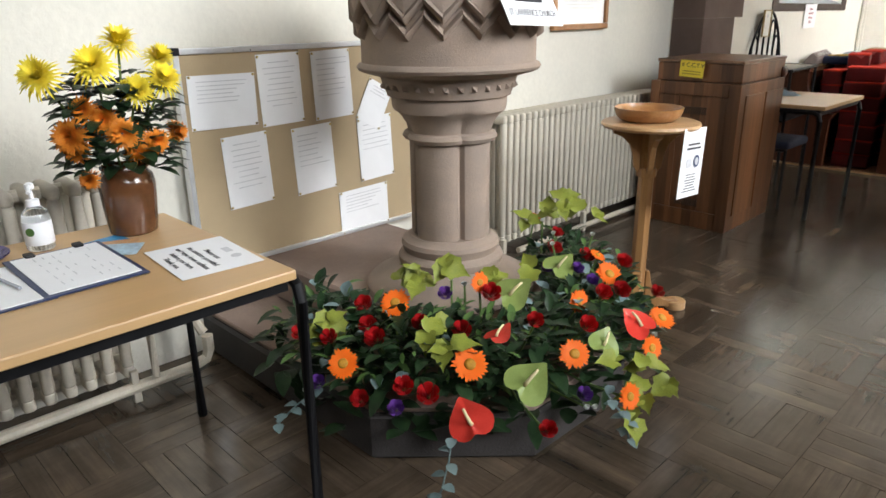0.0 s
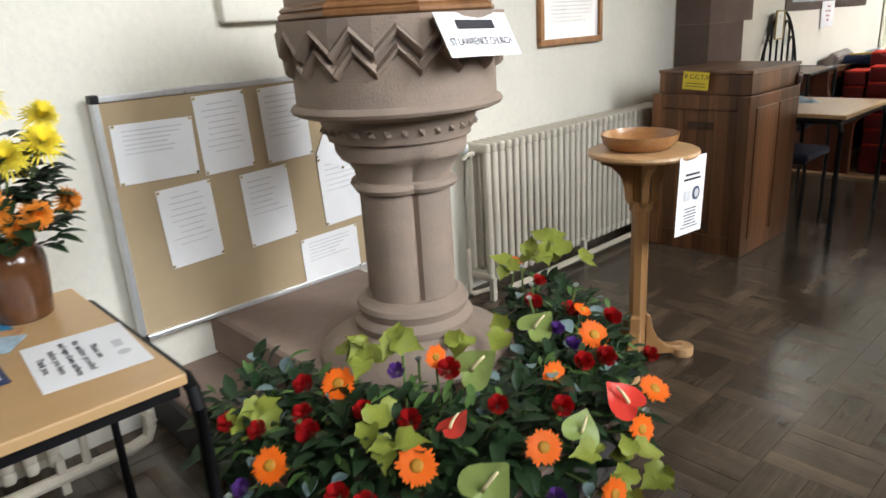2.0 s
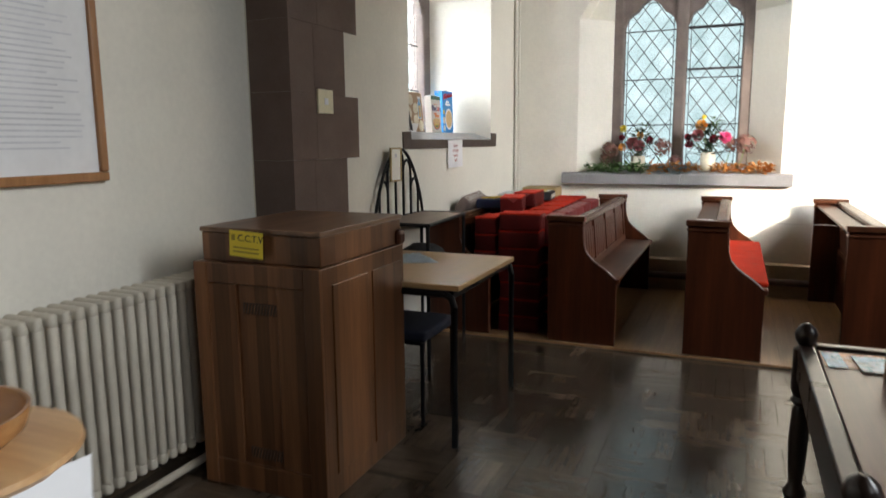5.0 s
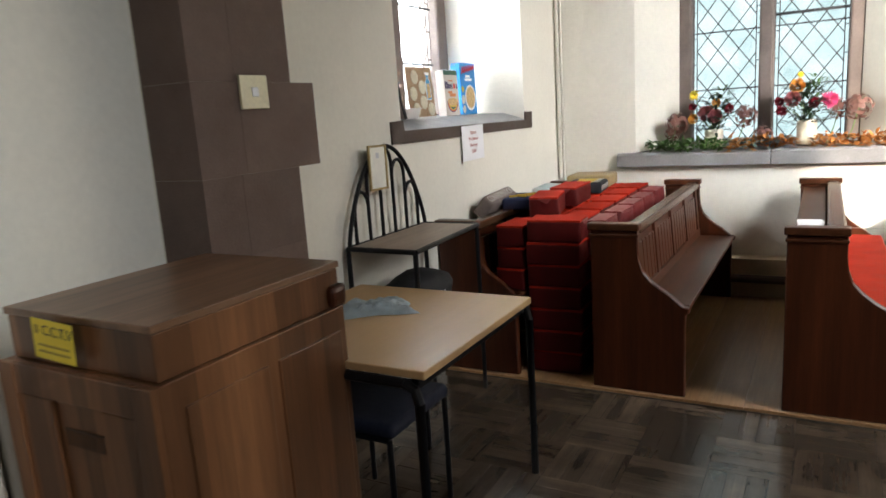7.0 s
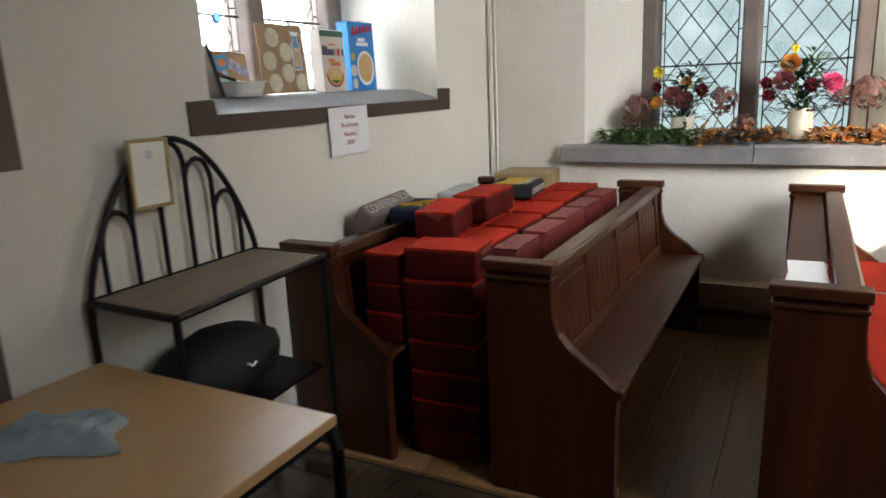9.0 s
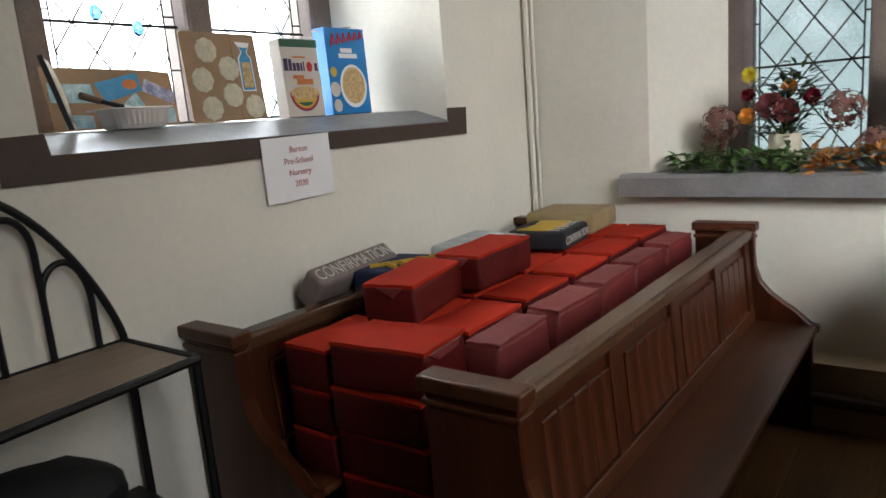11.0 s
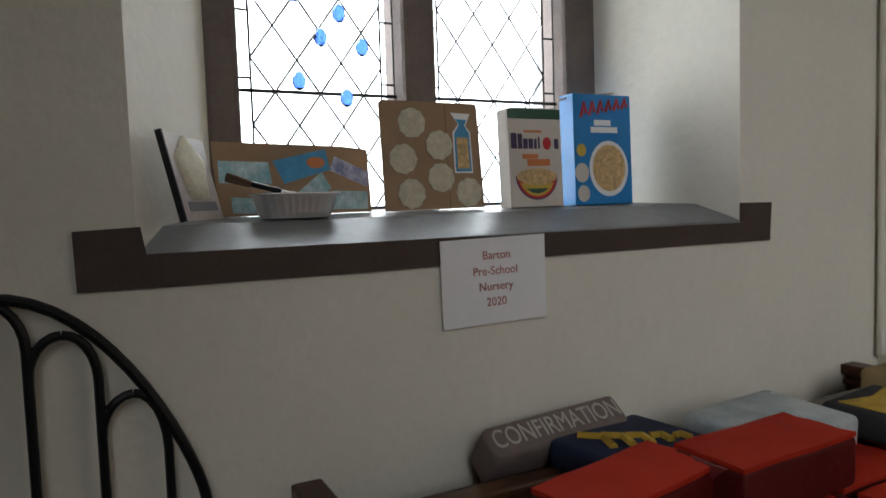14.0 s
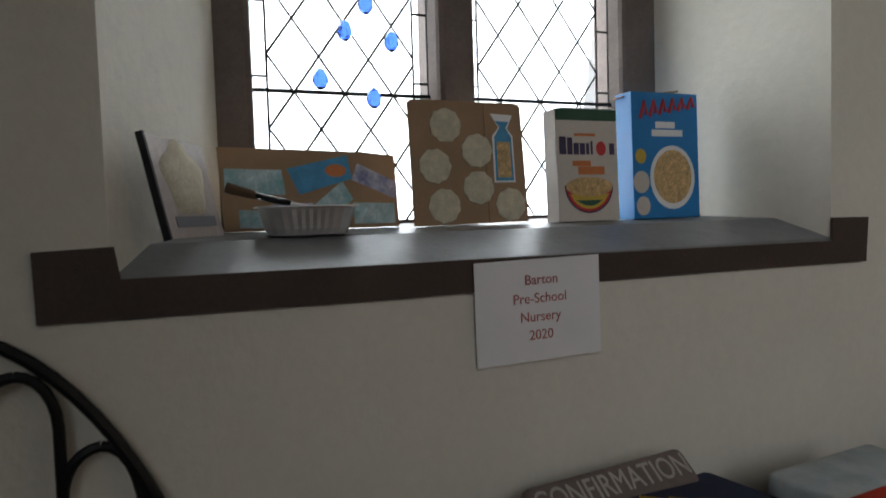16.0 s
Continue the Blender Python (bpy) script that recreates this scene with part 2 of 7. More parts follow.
def box(bm, x0, x1, y0, y1, z0, z1, bevel=0.0, m=None, seg=2):
    r = bmesh.ops.create_cube(bm, size=1.0, matrix=Matrix.Translation(((x0 + x1) / 2, (y0 + y1) / 2, (z0 + z1) / 2)) @ Matrix.Diagonal((x1 - x0, y1 - y0, z1 - z0, 1)))
    vs = r["verts"]
    if bevel:
        es = list({e for v in vs for e in v.link_edges})
        r = bmesh.ops.bevel(bm, geom=es, offset=bevel, segments=seg, affect="EDGES", profile=0.5)
        vs = list({v for f in r["faces"] for v in f.verts} | {v for v in vs if v.is_valid})
    if m is not None:
        bmesh.ops.transform(bm, matrix=m, verts=vs)
    return vs


def lathe(bm, profile, n=24, at=(0, 0, 0), m=None, close=True):
    """A turned form from (radius, height) pairs."""
    rings = []
    for r, z in profile:
        rings.append([bm.verts.new((at[0] + r * math.cos(2 * math.pi * i / n), at[1] + r * math.sin(2 * math.pi * i / n), at[2] + z)) for i in range(n)])
    for a, b in zip(rings, rings[1:]):
        for i in range(n):
            bm.faces.new((a[i], a[(i + 1) % n], b[(i + 1) % n], b[i]))
    if close:
        bm.faces.new(rings[0][::-1])
        bm.faces.new(rings[-1])
    vs = [v for ring in rings for v in ring]
    if m is not None:
        bmesh.ops.transform(bm, matrix=m, verts=vs)
    return vs


def tube(bm, pts, r, n=8, r_end=None, cyclic=False):
    """A round bar along a line of points."""
    pts = [Vector(p) for p in pts]
    rings = []
    for i, p in enumerate(pts):
        a = pts[max(i - 1, 0)] if not cyclic else pts[i - 1]
        b = pts[min(i + 1, len(pts) - 1)] if not cyclic else pts[(i + 1) % len(pts)]
        d = (b - a).normalized()
        q = d.to_track_quat("Z", "Y")
        rad = r if r_end is None else r + (r_end - r) * i / max(1, len(pts) - 1)
        rings.append([bm.verts.new(p + q @ Vector((rad * math.cos(2 * math.pi * k / n), rad * math.sin(2 * math.pi * k / n), 0))) for k in range(n)])
    pairs = list(zip(rings, rings[1:])) + ([(rings[-1], rings[0])] if cyclic else [])
    for a, b in pairs:
        for k in range(n):
            bm.faces.new((a[k], a[(k + 1) % n], b[(k + 1) % n], b[k]))
    if not cyclic:
        bm.faces.new(rings[0][::-1])
        bm.faces.new(rings[-1])


def prism(bm, outline, d0, d1, plane="xz", bevel=0.0):
    """A flat outline drawn out from d0 to d1 along the axis that the plane leaves free."""
    def at(u, v, d):
        return {"xz": (u, d, v), "xy": (u, v, d), "yz": (d, u, v)}[plane]
    lo = [bm.verts.new(at(u, v, d0)) for u, v in outline]
    hi = [bm.verts.new(at(u, v, d1)) for u, v in outline]
    n = len(outline)
    faces = [bm.faces.new(lo), bm.faces.new(hi[::-1])]
    for i in range(n):
        faces.append(bm.faces.new((lo[i], hi[i], hi[(i + 1) % n], lo[(i + 1) % n])))
    bmesh.ops.recalc_face_normals(bm, faces=faces)
    if bevel:
        es = list({e for f in faces[:2] for e in f.edges})
        bmesh.ops.bevel(bm, geom=es, offset=bevel, segments=1, affect="EDGES")
    return lo + hi




def mesh_of(name, bm, material, smooth=False):
    bmesh.ops.recalc_face_normals(bm, faces=bm.faces)
    me = bpy.data.meshes.new(name)
    bm.to_mesh(me)
    bm.free()
    for p in me.polygons:
        p.use_smooth = smooth
    for mt in (material if isinstance(material, (list, tuple)) else [material]):
        me.materials.append(mt)
    return me


def soften(me, degrees=35):
    me.set_sharp_from_angle(angle=radians(degrees))


def thing(name, at, label, category, group=""):
    ob = new(name)
    ob.empty_display_size = 0.05
    ob.location = at
    ob["base"] = tuple(at)
    return tagged(ob, label, category, group)


def part(name, bm, material, parent, label="", smooth=False):
    """One mesh object, given in the room's coordinates, under a thing or a part."""
    top = parent
    while top.parent:
        top = top.parent
    if "base" in top:
        bmesh.ops.translate(bm, vec=-Vector(top["base"]), verts=bm.verts)
    me = mesh_of(name, bm, material, smooth)
    if smooth:
        soften(me)
    ob = new(name, me)
    ob.parent = parent
    return tagged(ob, label)


def single(name, bm, material, label, category, group="", smooth=False, kind=""):
    me = mesh_of(name, bm, material, smooth)
    if smooth:
        soften(me)
    return tagged(new(name, me), label, category, group, kind)


def structure(name, bm, material, label, smooth=False, category=""):
    me = mesh_of(name, bm, material, smooth)
    if smooth:
        soften(me)
    return tagged(new(name, me), label, category or name.split("_")[0], "", "structure")


def linked(name, me, parent, m, label=""):
    """One more object on a shared mesh, posed in the room under a thing."""
    ob = new(name, me)
    ob.parent = parent
    top = parent
    while top.parent:
        top = top.parent
    base = Vector(top["base"]) if "base" in top else Vector((0, 0, 0))
    ob.matrix_basis = Matrix.Translation(-base) @ m
    return tagged(ob, label)


def bmn():
    return bmesh.new()


def pose_all(*boxes_):
    bm = bmn()
    for b in boxes_:
        box(bm, *b)
    return bm

# ---- walls, floor and ceiling ----
TOP = 6.0


def arch_top(bm, u0, u1, spring, apex, d0, d1, plane):
    """The wall above a pointed opening, in upright slices."""
    n = 14
    mid, half = (u0 + u1) / 2, (u1 - u0) / 2
    zs = []
    for i in range(n + 1):
        u = u0 + (u1 - u0) * i / n
        k = 1 - abs(u - mid) / half
        zs.append((u, spring + (apex - spring) * math.sin(k * math.pi / 2) ** 0.8))
    for (ua, za), (ub, zb) in zip(zs, zs[1:]):
        prism(bm, [(ua, za), (ub, zb), (ub, TOP), (ua, TOP)], d0, d1, plane)


bm = pose_all((-2.75, -2.25, -1.6, 7.77, -0.1, TOP))
structure("wall_west_nave", bm, M_WALL, "cream limewashed plaster wall with a radiator along it")
bm = bmn()
box(bm, -2.75, -2.0, 7.77, 12.1, -0.1, 1.335)
prism(bm, [(-2.0, 7.77), (-2.0, 9.11), (-2.55, 9.34), (-2.75, 9.34), (-2.75, 7.77)], 1.335, 2.6, "xy")
prism(bm, [(-2.0, 10.79), (-2.0, 12.1), (-2.75, 12.1), (-2.75, 10.69), (-2.55, 10.69)], 1.335, 2.6, "xy")
box(bm, -2.75, -2.0, 7.77, 9.11, 2.6, TOP)
box(bm, -2.75, -2.0, 10.79, 12.1, 2.6, TOP)
arch_top(bm, 9.11, 10.79, 2.6, 3.3, -2.75, -2.0, "yz")
structure("wall_west_aisle", bm, M_WALL, "cream plaster wall round a deep splayed window")
bm = bmn()
box(bm, -2.0, 4.5, 11.5, 12.1, -0.1, 0.97)
prism(bm, [(-2.0, 11.5), (-1.37, 11.5), (-1.10, 11.8), (-1.10, 12.1), (-2.0, 12.1)], 0.97, 2.5, "xy")
prism(bm, [(0.40, 11.5), (4.5, 11.5), (4.5, 12.1), (0.13, 12.1), (0.13, 11.8)], 0.97, 2.5, "xy")
box(bm, -2.0, -1.37, 11.5, 12.1, 2.5, TOP)
box(bm, 0.40, 4.5, 11.5, 12.1, 2.5, TOP)
arch_top(bm, -1.37, 0.40, 2.5, 3.2, 11.5, 12.1, "xz")
for xa, xb in ((-1.38, -1.098), (0.128, 0.41)):
    box(bm, xa, xb, 11.81, 12.09, 2.5, 3.35)
structure("wall_north", bm, M_WALL, "white plaster wall with a splayed two-light window")
# unseen wall; the opening at y 1.4 to 3.9 is added for the fill lamp
bm = bmn()
for b in ((4.0, 4.5, -1.6, 1.4, -0.1, TOP), (4.0, 4.5, 1.4, 3.9, -0.1, 3.1), (4.0, 4.5, 1.4, 3.9, 5.1, TOP), (4.0, 4.5, 3.9, 5.3, -0.1, TOP), (4.0, 4.5, 9.5, 11.5, -0.1, TOP), (4.0, 4.5, 5.3, 9.5, -0.1, 2.2), (4.0, 4.5, 5.3, 9.5, 5.0, TOP)):
    box(bm, *b)
structure("wall_east", bm, M_STONEWALL, "bare sandstone wall with two tall openings, the southern one added")
structure("wall_south", pose_all((-2.75, 4.5, -2.0, -1.6, -0.1, TOP)), M_STONEWALL, "plain bare sandstone wall")
structure("ceiling", pose_all((-2.75, 4.5, -2.0, 12.1, TOP, TOP + 0.2)), M_CEIL, "dark boarded timber ceiling")
structure("floor", pose_all((-2.75, 4.5, -2.0, 12.1, -0.16, -0.006)), M_JOINT, "dark worn wood block floor")

# sandstone pier between the two wall faces, in coursed blocks
pier = structure("pier", pose_all((-2.245, -2.02, 7.79, 8.29, 0, TOP)), M_PIER, "dark red sandstone pier of coursed blocks with quoins", category="pier")
z, long_course = 0.0, True
for h in (0.33, 0.33, 0.33, 0.31, 0.34, 0.35, 0.34, 0.36, 0.34, 0.40, 0.42):
    far = 8.425 if long_course and z > 1.2 else 8.285
    split = 7.93 + 0.12 * random.random()
    for y0, y1 in ((7.768, split), (split + 0.0008, far)):
        bm = bmn()
        box(bm, -2.24, -1.994, y0, y1, z + 0.0003, z + h - 0.0003, 0.0008, seg=1)
        part("stone", bm, M_PIER, pier)
    z, long_course = z + h, not long_course

# ---- windows ----


def clip_poly(poly, u0, u1, v0, v1):
    for axis, lim, keep_low in ((0, u0, False), (0, u1, True), (1, v0, False), (1, v1, True)):
        out = []
        for i, a in enumerate(poly):
            b = poly[(i + 1) % len(poly)]
            ia = a[axis] <= lim if keep_low else a[axis] >= lim
            ib = b[axis] <= lim if keep_low else b[axis] >= lim
            if ia:
                out.append(a)
            if ia != ib:
                k = (lim - a[axis]) / (b[axis] - a[axis])
                out.append((a[0] + k * (b[0] - a[0]), a[1] + k * (b[1] - a[1])))
        poly = out
        if len(poly) < 3:
            return []
    area = sum(a[0] * b[1] - b[0] * a[1] for a, b in zip(poly, poly[1:] + poly[:1])) / 2
    return poly if abs(area) > 1e-4 else []


def leaded_light(parent, u0, u1, v0, v1, d, plane, pane_mat, dw, dh, border, bars, row=None):
    """One light of leaded glass: border strips, diamond panes, lead cames and saddle bars."""
    def place(u, v, dd):
        return (dd, u, v) if plane == "yz" else (u, dd, v)
    panes = []
    iu0, iu1 = u0 + border, u1 - border
    step = 2 * dh
    v = v0
    while v < v1:
        panes += [[(u0, v), (iu0, v), (iu0, min(v + step, v1)), (u0, min(v + step, v1))], [(iu1, v), (u1, v), (u1, min(v + step, v1)), (iu1, min(v + step, v1))]]
        v += step
    cols, rows = int((u1 - u0) / dw) + 2, int((v1 - v0) / dh) + 2
    for i in range(-1, cols * 2):
        for j in range(-rows, rows * 2):
            if (i + j) % 2:
                continue
            cu, cv = iu0 + i * dw / 2, (v0 if row is None else row) + j * dh
            p = clip_poly([(cu - dw / 2, cv), (cu, cv - dh), (cu + dw / 2, cv), (cu, cv + dh)], iu0, iu1, v0, v1)
            if p:
                panes.append(p)
    came = 0.0042 if row is None else 0.0036
    cames = bmn()
    seen = set()
    for p in panes:
        cu, cv = sum(a[0] for a in p) / len(p), sum(a[1] for a in p) / len(p)
        q = [(cu + (a[0] - cu) * 0.985, cv + (a[1] - cv) * 0.985) for a in p]
        bm = bmn()
        tilt = 0.0015
        e1, e2 = random.uniform(-tilt, tilt), random.uniform(-tilt, tilt)
        lo = [bm.verts.new(place(a, b, d + e1 * (a - cu) * 8 + e2 * (b - cv) * 8)) for a, b in q]
        hi = [bm.verts.new(place(a, b, d + 0.003 + e1 * (a - cu) * 8 + e2 * (b - cv) * 8)) for a, b in q]
        bm.faces.new(lo)
        bm.faces.new(hi[::-1])
        for k in range(len(q)):
            bm.faces.new((lo[k], hi[k], hi[(k + 1) % len(q)], lo[(k + 1) % len(q)]))
        ob = part("pane", bm, pane_mat, parent)
        ob.visible_shadow = False
        for a, b in zip(p, p[1:] + p[:1]):
            key = tuple(sorted(((round(a[0], 3), round(a[1], 3)), (round(b[0], 3), round(b[1], 3)))))
            if key in seen:
                continue
            seen.add(key)
            tube(cames, [place(*a, d + 0.0015), place(*b, d + 0.0015)], came, 5)
    part("lead_came", cames, M_LEAD, parent, "dark lead lattice between the panes")
    for bv in bars:
        bm = bmn()
        tube(bm, [place(u0 - 0.01, bv, d - 0.012 if plane == "xz" else d + 0.012), place(u1 + 0.01, bv, d - 0.012 if plane == "xz" else d + 0.012)], 0.006, 6)
        part("saddle_bar", bm, M_LEAD, parent)


def lancet_head(bm, u0, u1, zs, ztop, d0, d1, plane):
    """Stone over one light, cut to a pointed and cusped head."""
    n, mid, half = 12, (u0 + u1) / 2, (u1 - u0) / 2
    zz = []
    for i in range(n + 1):
        u = u0 + (u1 - u0) * i / n
        k = 1 - abs(u - mid) / half
        zz.append((u, zs + (ztop - zs) * (math.sqrt(max(0, k)) * 0.85 + 0.15 * k) - 0.035 * math.exp(-((k - 0.45) / 0.1) ** 2)))
    for (ua, za), (ub, zb) in zip(zz, zz[1:]):
        prism(bm, [(ua, za), (ub, zb), (ub, ztop + 0.06), (ua, ztop + 0.06)], d0, d1, plane)


M_PANE = glass("clear_leaded_glass", (0.97, 0.99, 1.0), 0.02)
M_PANEN = glass("rippled_blue_green_glass", (0.92, 0.98, 0.98), 0.03, 0.25)

win_w = structure("window_1", pose_all((-2.70, -2.56, 9.34, 10.69, 2.81, 3.3)), M_TRACERY, "two-light leaded window with brown stone mullion and diamond panes", category="window")
for nm, b in (("jamb_stone", (-2.70, -2.54, 9.33, 9.43, 1.46, 2.82)), ("mullion", (-2.70, -2.53, 9.93, 10.045, 1.46, 2.82)), ("jamb_stone", (-2.70, -2.54, 10.56, 10.70, 1.46, 2.82))):
    bm = bmn()
    box(bm, *b, 0.018)
    part(nm, bm, M_TRACERY, win_w)
bm = bmn()
lancet_head(bm, 9.42, 9.94, 2.45, 2.76, -2.68, -2.56, "yz")
lancet_head(bm, 10.04, 10.57, 2.45, 2.76, -2.68, -2.56, "yz")
part("window_head", bm, M_TRACERY, win_w)
bm = pose_all((-2.72, -2.56, 9.34, 10.69, 1.40, 1.475))
part("glazing_sill", bm, M_TRACERY, win_w)
leaded_light(win_w, 9.43, 9.93, 1.475, 2.72, -2.615, "yz", M_PANE, 0.139, 0.097, 0.045, (1.825, 2.21), 1.825)
leaded_light(win_w, 10.045, 10.56, 1.475, 2.72, -2.615, "yz", M_PANE, 0.142, 0.097, 0.045, (1.825, 2.21), 1.825)

win_n = structure("window_2", pose_all((-1.10, 0.13, 11.83, 11.98, 2.72, 3.2)), M_TRACERY, "two-light leaded window of blue-green glass in brown stone", category="window")
for nm, b in (("jamb_stone", (-1.11, -1.01, 11.81, 11.98, 1.08, 2.73)), ("mullion", (-0.535, -0.435, 11.80, 11.98, 1.08, 2.73)), ("jamb_stone", (0.04, 0.14, 11.81, 11.98, 1.08, 2.73))):
    bm = bmn()
    box(bm, *b, 0.018)
    part(nm, bm, M_TRACERY, win_n)
bm = bmn()
lancet_head(bm, -1.02, -0.53, 2.42, 2.70, 11.84, 11.96, "xz")
lancet_head(bm, -0.44, 0.05, 2.42, 2.70, 11.84, 11.96, "xz")
part("window_head", bm, M_TRACERY, win_n)
part("glazing_sill", pose_all((-1.10, 0.13, 11.82, 11.99, 1.02, 1.13)), M_TRACERY, win_n)
leaded_light(win_n, -1.01, -0.535, 1.13, 2.66, 11.90, "xz", M_PANEN, 0.15, 0.098, 0.028, (1.52, 1.95, 2.4))
leaded_light(win_n, -0.435, 0.04, 1.13, 2.66, 11.90, "xz", M_PANEN, 0.15, 0.098, 0.028, (1.52, 1.95, 2.4))
for z0 in (2.02, 2.4):
    bm = bmn()
    box(bm, -0.43, 0.035, 11.875, 11.893, z0, z0 + 0.02)
    part("casement_bar", bm, M_LEAD, win_n)

# daylight and trees far outside the north window
backdrop = structure("backdrop_north", pose_all((-6, 6, 15.0, 15.05, -2, 7)), glow("pale_sky_and_foliage", (0.80, 0.90, 0.94), 1.15, (0.16, 0.27, 0.28), 5.0), "blurred pale sky and foliage outside", category="backdrop")

structure("backdrop_west", pose_all((-5.05, -5.0, 2, 22, -2, 8)), glow("white_sky_haze", (0.96, 0.98, 1.0), 3.2, (0.62, 0.66, 0.70), 5.0), "bright white hazy sky outside", category="backdrop")
# unseen slab, added to keep the sun off the southern opening
structure("outbuilding", pose_all((6.0, 6.5, -5.0, 1.6, 0, 8.0)), M_STONEWALL, "unseen plain slab added outside to block the sun", category="building")

# sills
bm = bmn()
prism(bm, [(-1.993, 1.335), (-1.993, 1.393), (-2.0, 1.40), (-2.15, 1.452), (-2.56, 1.468), (-2.56, 1.335)], 9.123, 10.785, "xz")
sill_w = structure("sill_1", bm, M_SILLTOP, "sloping grey slate window sill with a brown painted face", category="window sill")
bm = bmn()
prism(bm, [(9.004, 1.338), (9.6, 1.333), (10.2, 1.338), (10.912, 1.333), (10.92, 1.450), (10.786, 1.452), (10.784, 1.392), (10.0, 1.398), (9.126, 1.402), (9.118, 1.455), (9.002, 1.451)], -1.999, -1.990, "yz")
part("painted_face", bm, M_SILLDARK, sill_w, "brown painted band on the wall under the sill")
bm = bmn()
prism(bm, [(11.44, 0.975), (11.44, 1.06), (11.46, 1.075), (11.83, 1.115), (11.83, 0.975)], -1.505, -0.416, "yz", 0.004)
sill_n = structure("sill_2", bm, M_SILLGREY, "grey painted stone sill in two lengths", category="window sill")
bm = bmn()
prism(bm, [(11.44, 0.975), (11.44, 1.065), (11.46, 1.08), (11.83, 1.115), (11.83, 0.975)], -0.411, 0.495, "yz", 0.004)
part("sill_stone", bm, M_SILLGREY, sill_n)

# ledge, heating pipes and corner pipe
structure("skirting_north", pose_all((-1.95, 3.9, 11.36, 11.5, 0.02, 0.30)), plain("cream_painted_ledge", (0.50, 0.42, 0.30), 0.7, 5, 0.15), "cream painted stone ledge along the wall foot", category="skirting")
bm = bmn()
tube(bm, [(-1.5, 11.33, 0.16), (3.8, 11.33, 0.16)], 0.03, 10)
structure("heating_pipe_north", bm, M_SILLDARK, "dark heating pipe along the wall foot", True, "pipe")
bm = bmn()
tube(bm, [(-1.972, 11.47, 0.9), (-1.972, 11.47, 3.0), (-1.972, 11.47, TOP)], 0.014, 8)
tube(bm, [(-1.945, 11.482, 0.3), (-1.945, 11.482, TOP)], 0.008, 8)
structure("corner_pipe", bm, M_WALL, "painted conduit up the corner of the walls", True, "pipe")

# raised timber floor under the pews
deck = structure("pew_platform", pose_all((-1.99, 3.98, 9.37, 11.495, -0.006, 0.004)), M_JOINT, "worn pale timber platform under the pews", category="platform")
bm = bmn()
box(bm, 0, 0.146, 0, 2.118, 0, 0.016, 0.002, seg=1)
plank = mesh_of("plank", bm, M_BOARD)
for i in range(40):
    linked("plank", plank, deck, pose(-1.985 + i * 0.1465, 9.373, 0.004))

# ---- font and its steps ----
FX, FY = -1.385, 4.535


def octagon(a, cx=FX, cy=FY, left=None):
    h = a * math.tan(math.pi / 8)
    pts = [(cx + a, cy - h), (cx + a, cy + h), (cx + h, cy + a)]
    if left is None:
        pts += [(cx - h, cy + a), (cx - a, cy + h), (cx - a, cy - h), (cx - h, cy - a)]
    else:
        pts += [(left, cy + a), (left, cy - a)]
    return pts + [(cx + h, cy - a)]


font_step = thing("font_step", (FX, FY, 0), "worn brown sandstone steps under a font", "stone steps")
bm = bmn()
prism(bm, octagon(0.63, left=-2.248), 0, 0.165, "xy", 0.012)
part("lower_step", bm, M_PLINTHSHADE, font_step, "grey stone lower step with shade painted into its colour")
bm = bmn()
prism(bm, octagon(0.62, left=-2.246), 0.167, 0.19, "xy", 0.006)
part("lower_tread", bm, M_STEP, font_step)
bm = bmn()
prism(bm, octagon(0.35, left=-2.244), 0.192, 0.365, "xy", 0.012)
part("upper_step", bm, M_STEP, font_step)

font = thing("font", (FX, FY, 0.367), "buff sandstone font with clustered stem and chevron bowl", "font")
bm = bmn()
lathe(bm, [(0.325, 0.367), (0.325, 0.385), (0.31, 0.40), (0.20, 0.462)], 40, (FX, FY, 0))
part("base", bm, M_FONT, font, smooth=True)
bm = bmn()
lathe(bm, [(0.19, 0.46), (0.198, 0.47), (0.2, 0.49), (0.19, 0.505), (0.178, 0.512), (0.182, 0.525), (0.188, 0.54), (0.182, 0.555), (0.165, 0.562), (0.155, 0.575)], 40, (FX, FY, 0))
part("base_moulding", bm, M_FONT, font, smooth=True)
bm = bmn()
n = 64
rings = []
for zz in (0.57, 0.93):
    ring = []
    for i in range(n):
        a = 2 * math.pi * i / n + 0.3
        lobe = abs(math.cos(2 * (a - 0.3)))
        r = 0.118 + 0.034 * lobe ** 0.45
        ring.append(bm.verts.new((FX + r * math.cos(a), FY + r * math.sin(a), zz)))
    rings.append(ring)
for i in range(n):
    bm.faces.new((rings[0][i], rings[0][(i + 1) % n], rings[1][(i + 1) % n], rings[1][i]))
part("stem", bm, M_FONT, font, smooth=True)
def lobed(bm, solid, plain_above):
    """Presses the four lobes of the stem into a turned moulding."""
    for v in bm.verts:
        dx, dy = v.co.x - FX, v.co.y - FY
        lobe = abs(math.cos(2 * (math.atan2(dy, dx) - 0.3))) ** 0.45
        fade = max(0.0, min(1.0, (plain_above - v.co.z) / 0.04))
        k = 1 - solid * (1 - lobe) * fade
        v.co.x, v.co.y = FX + dx * k, FY + dy * k


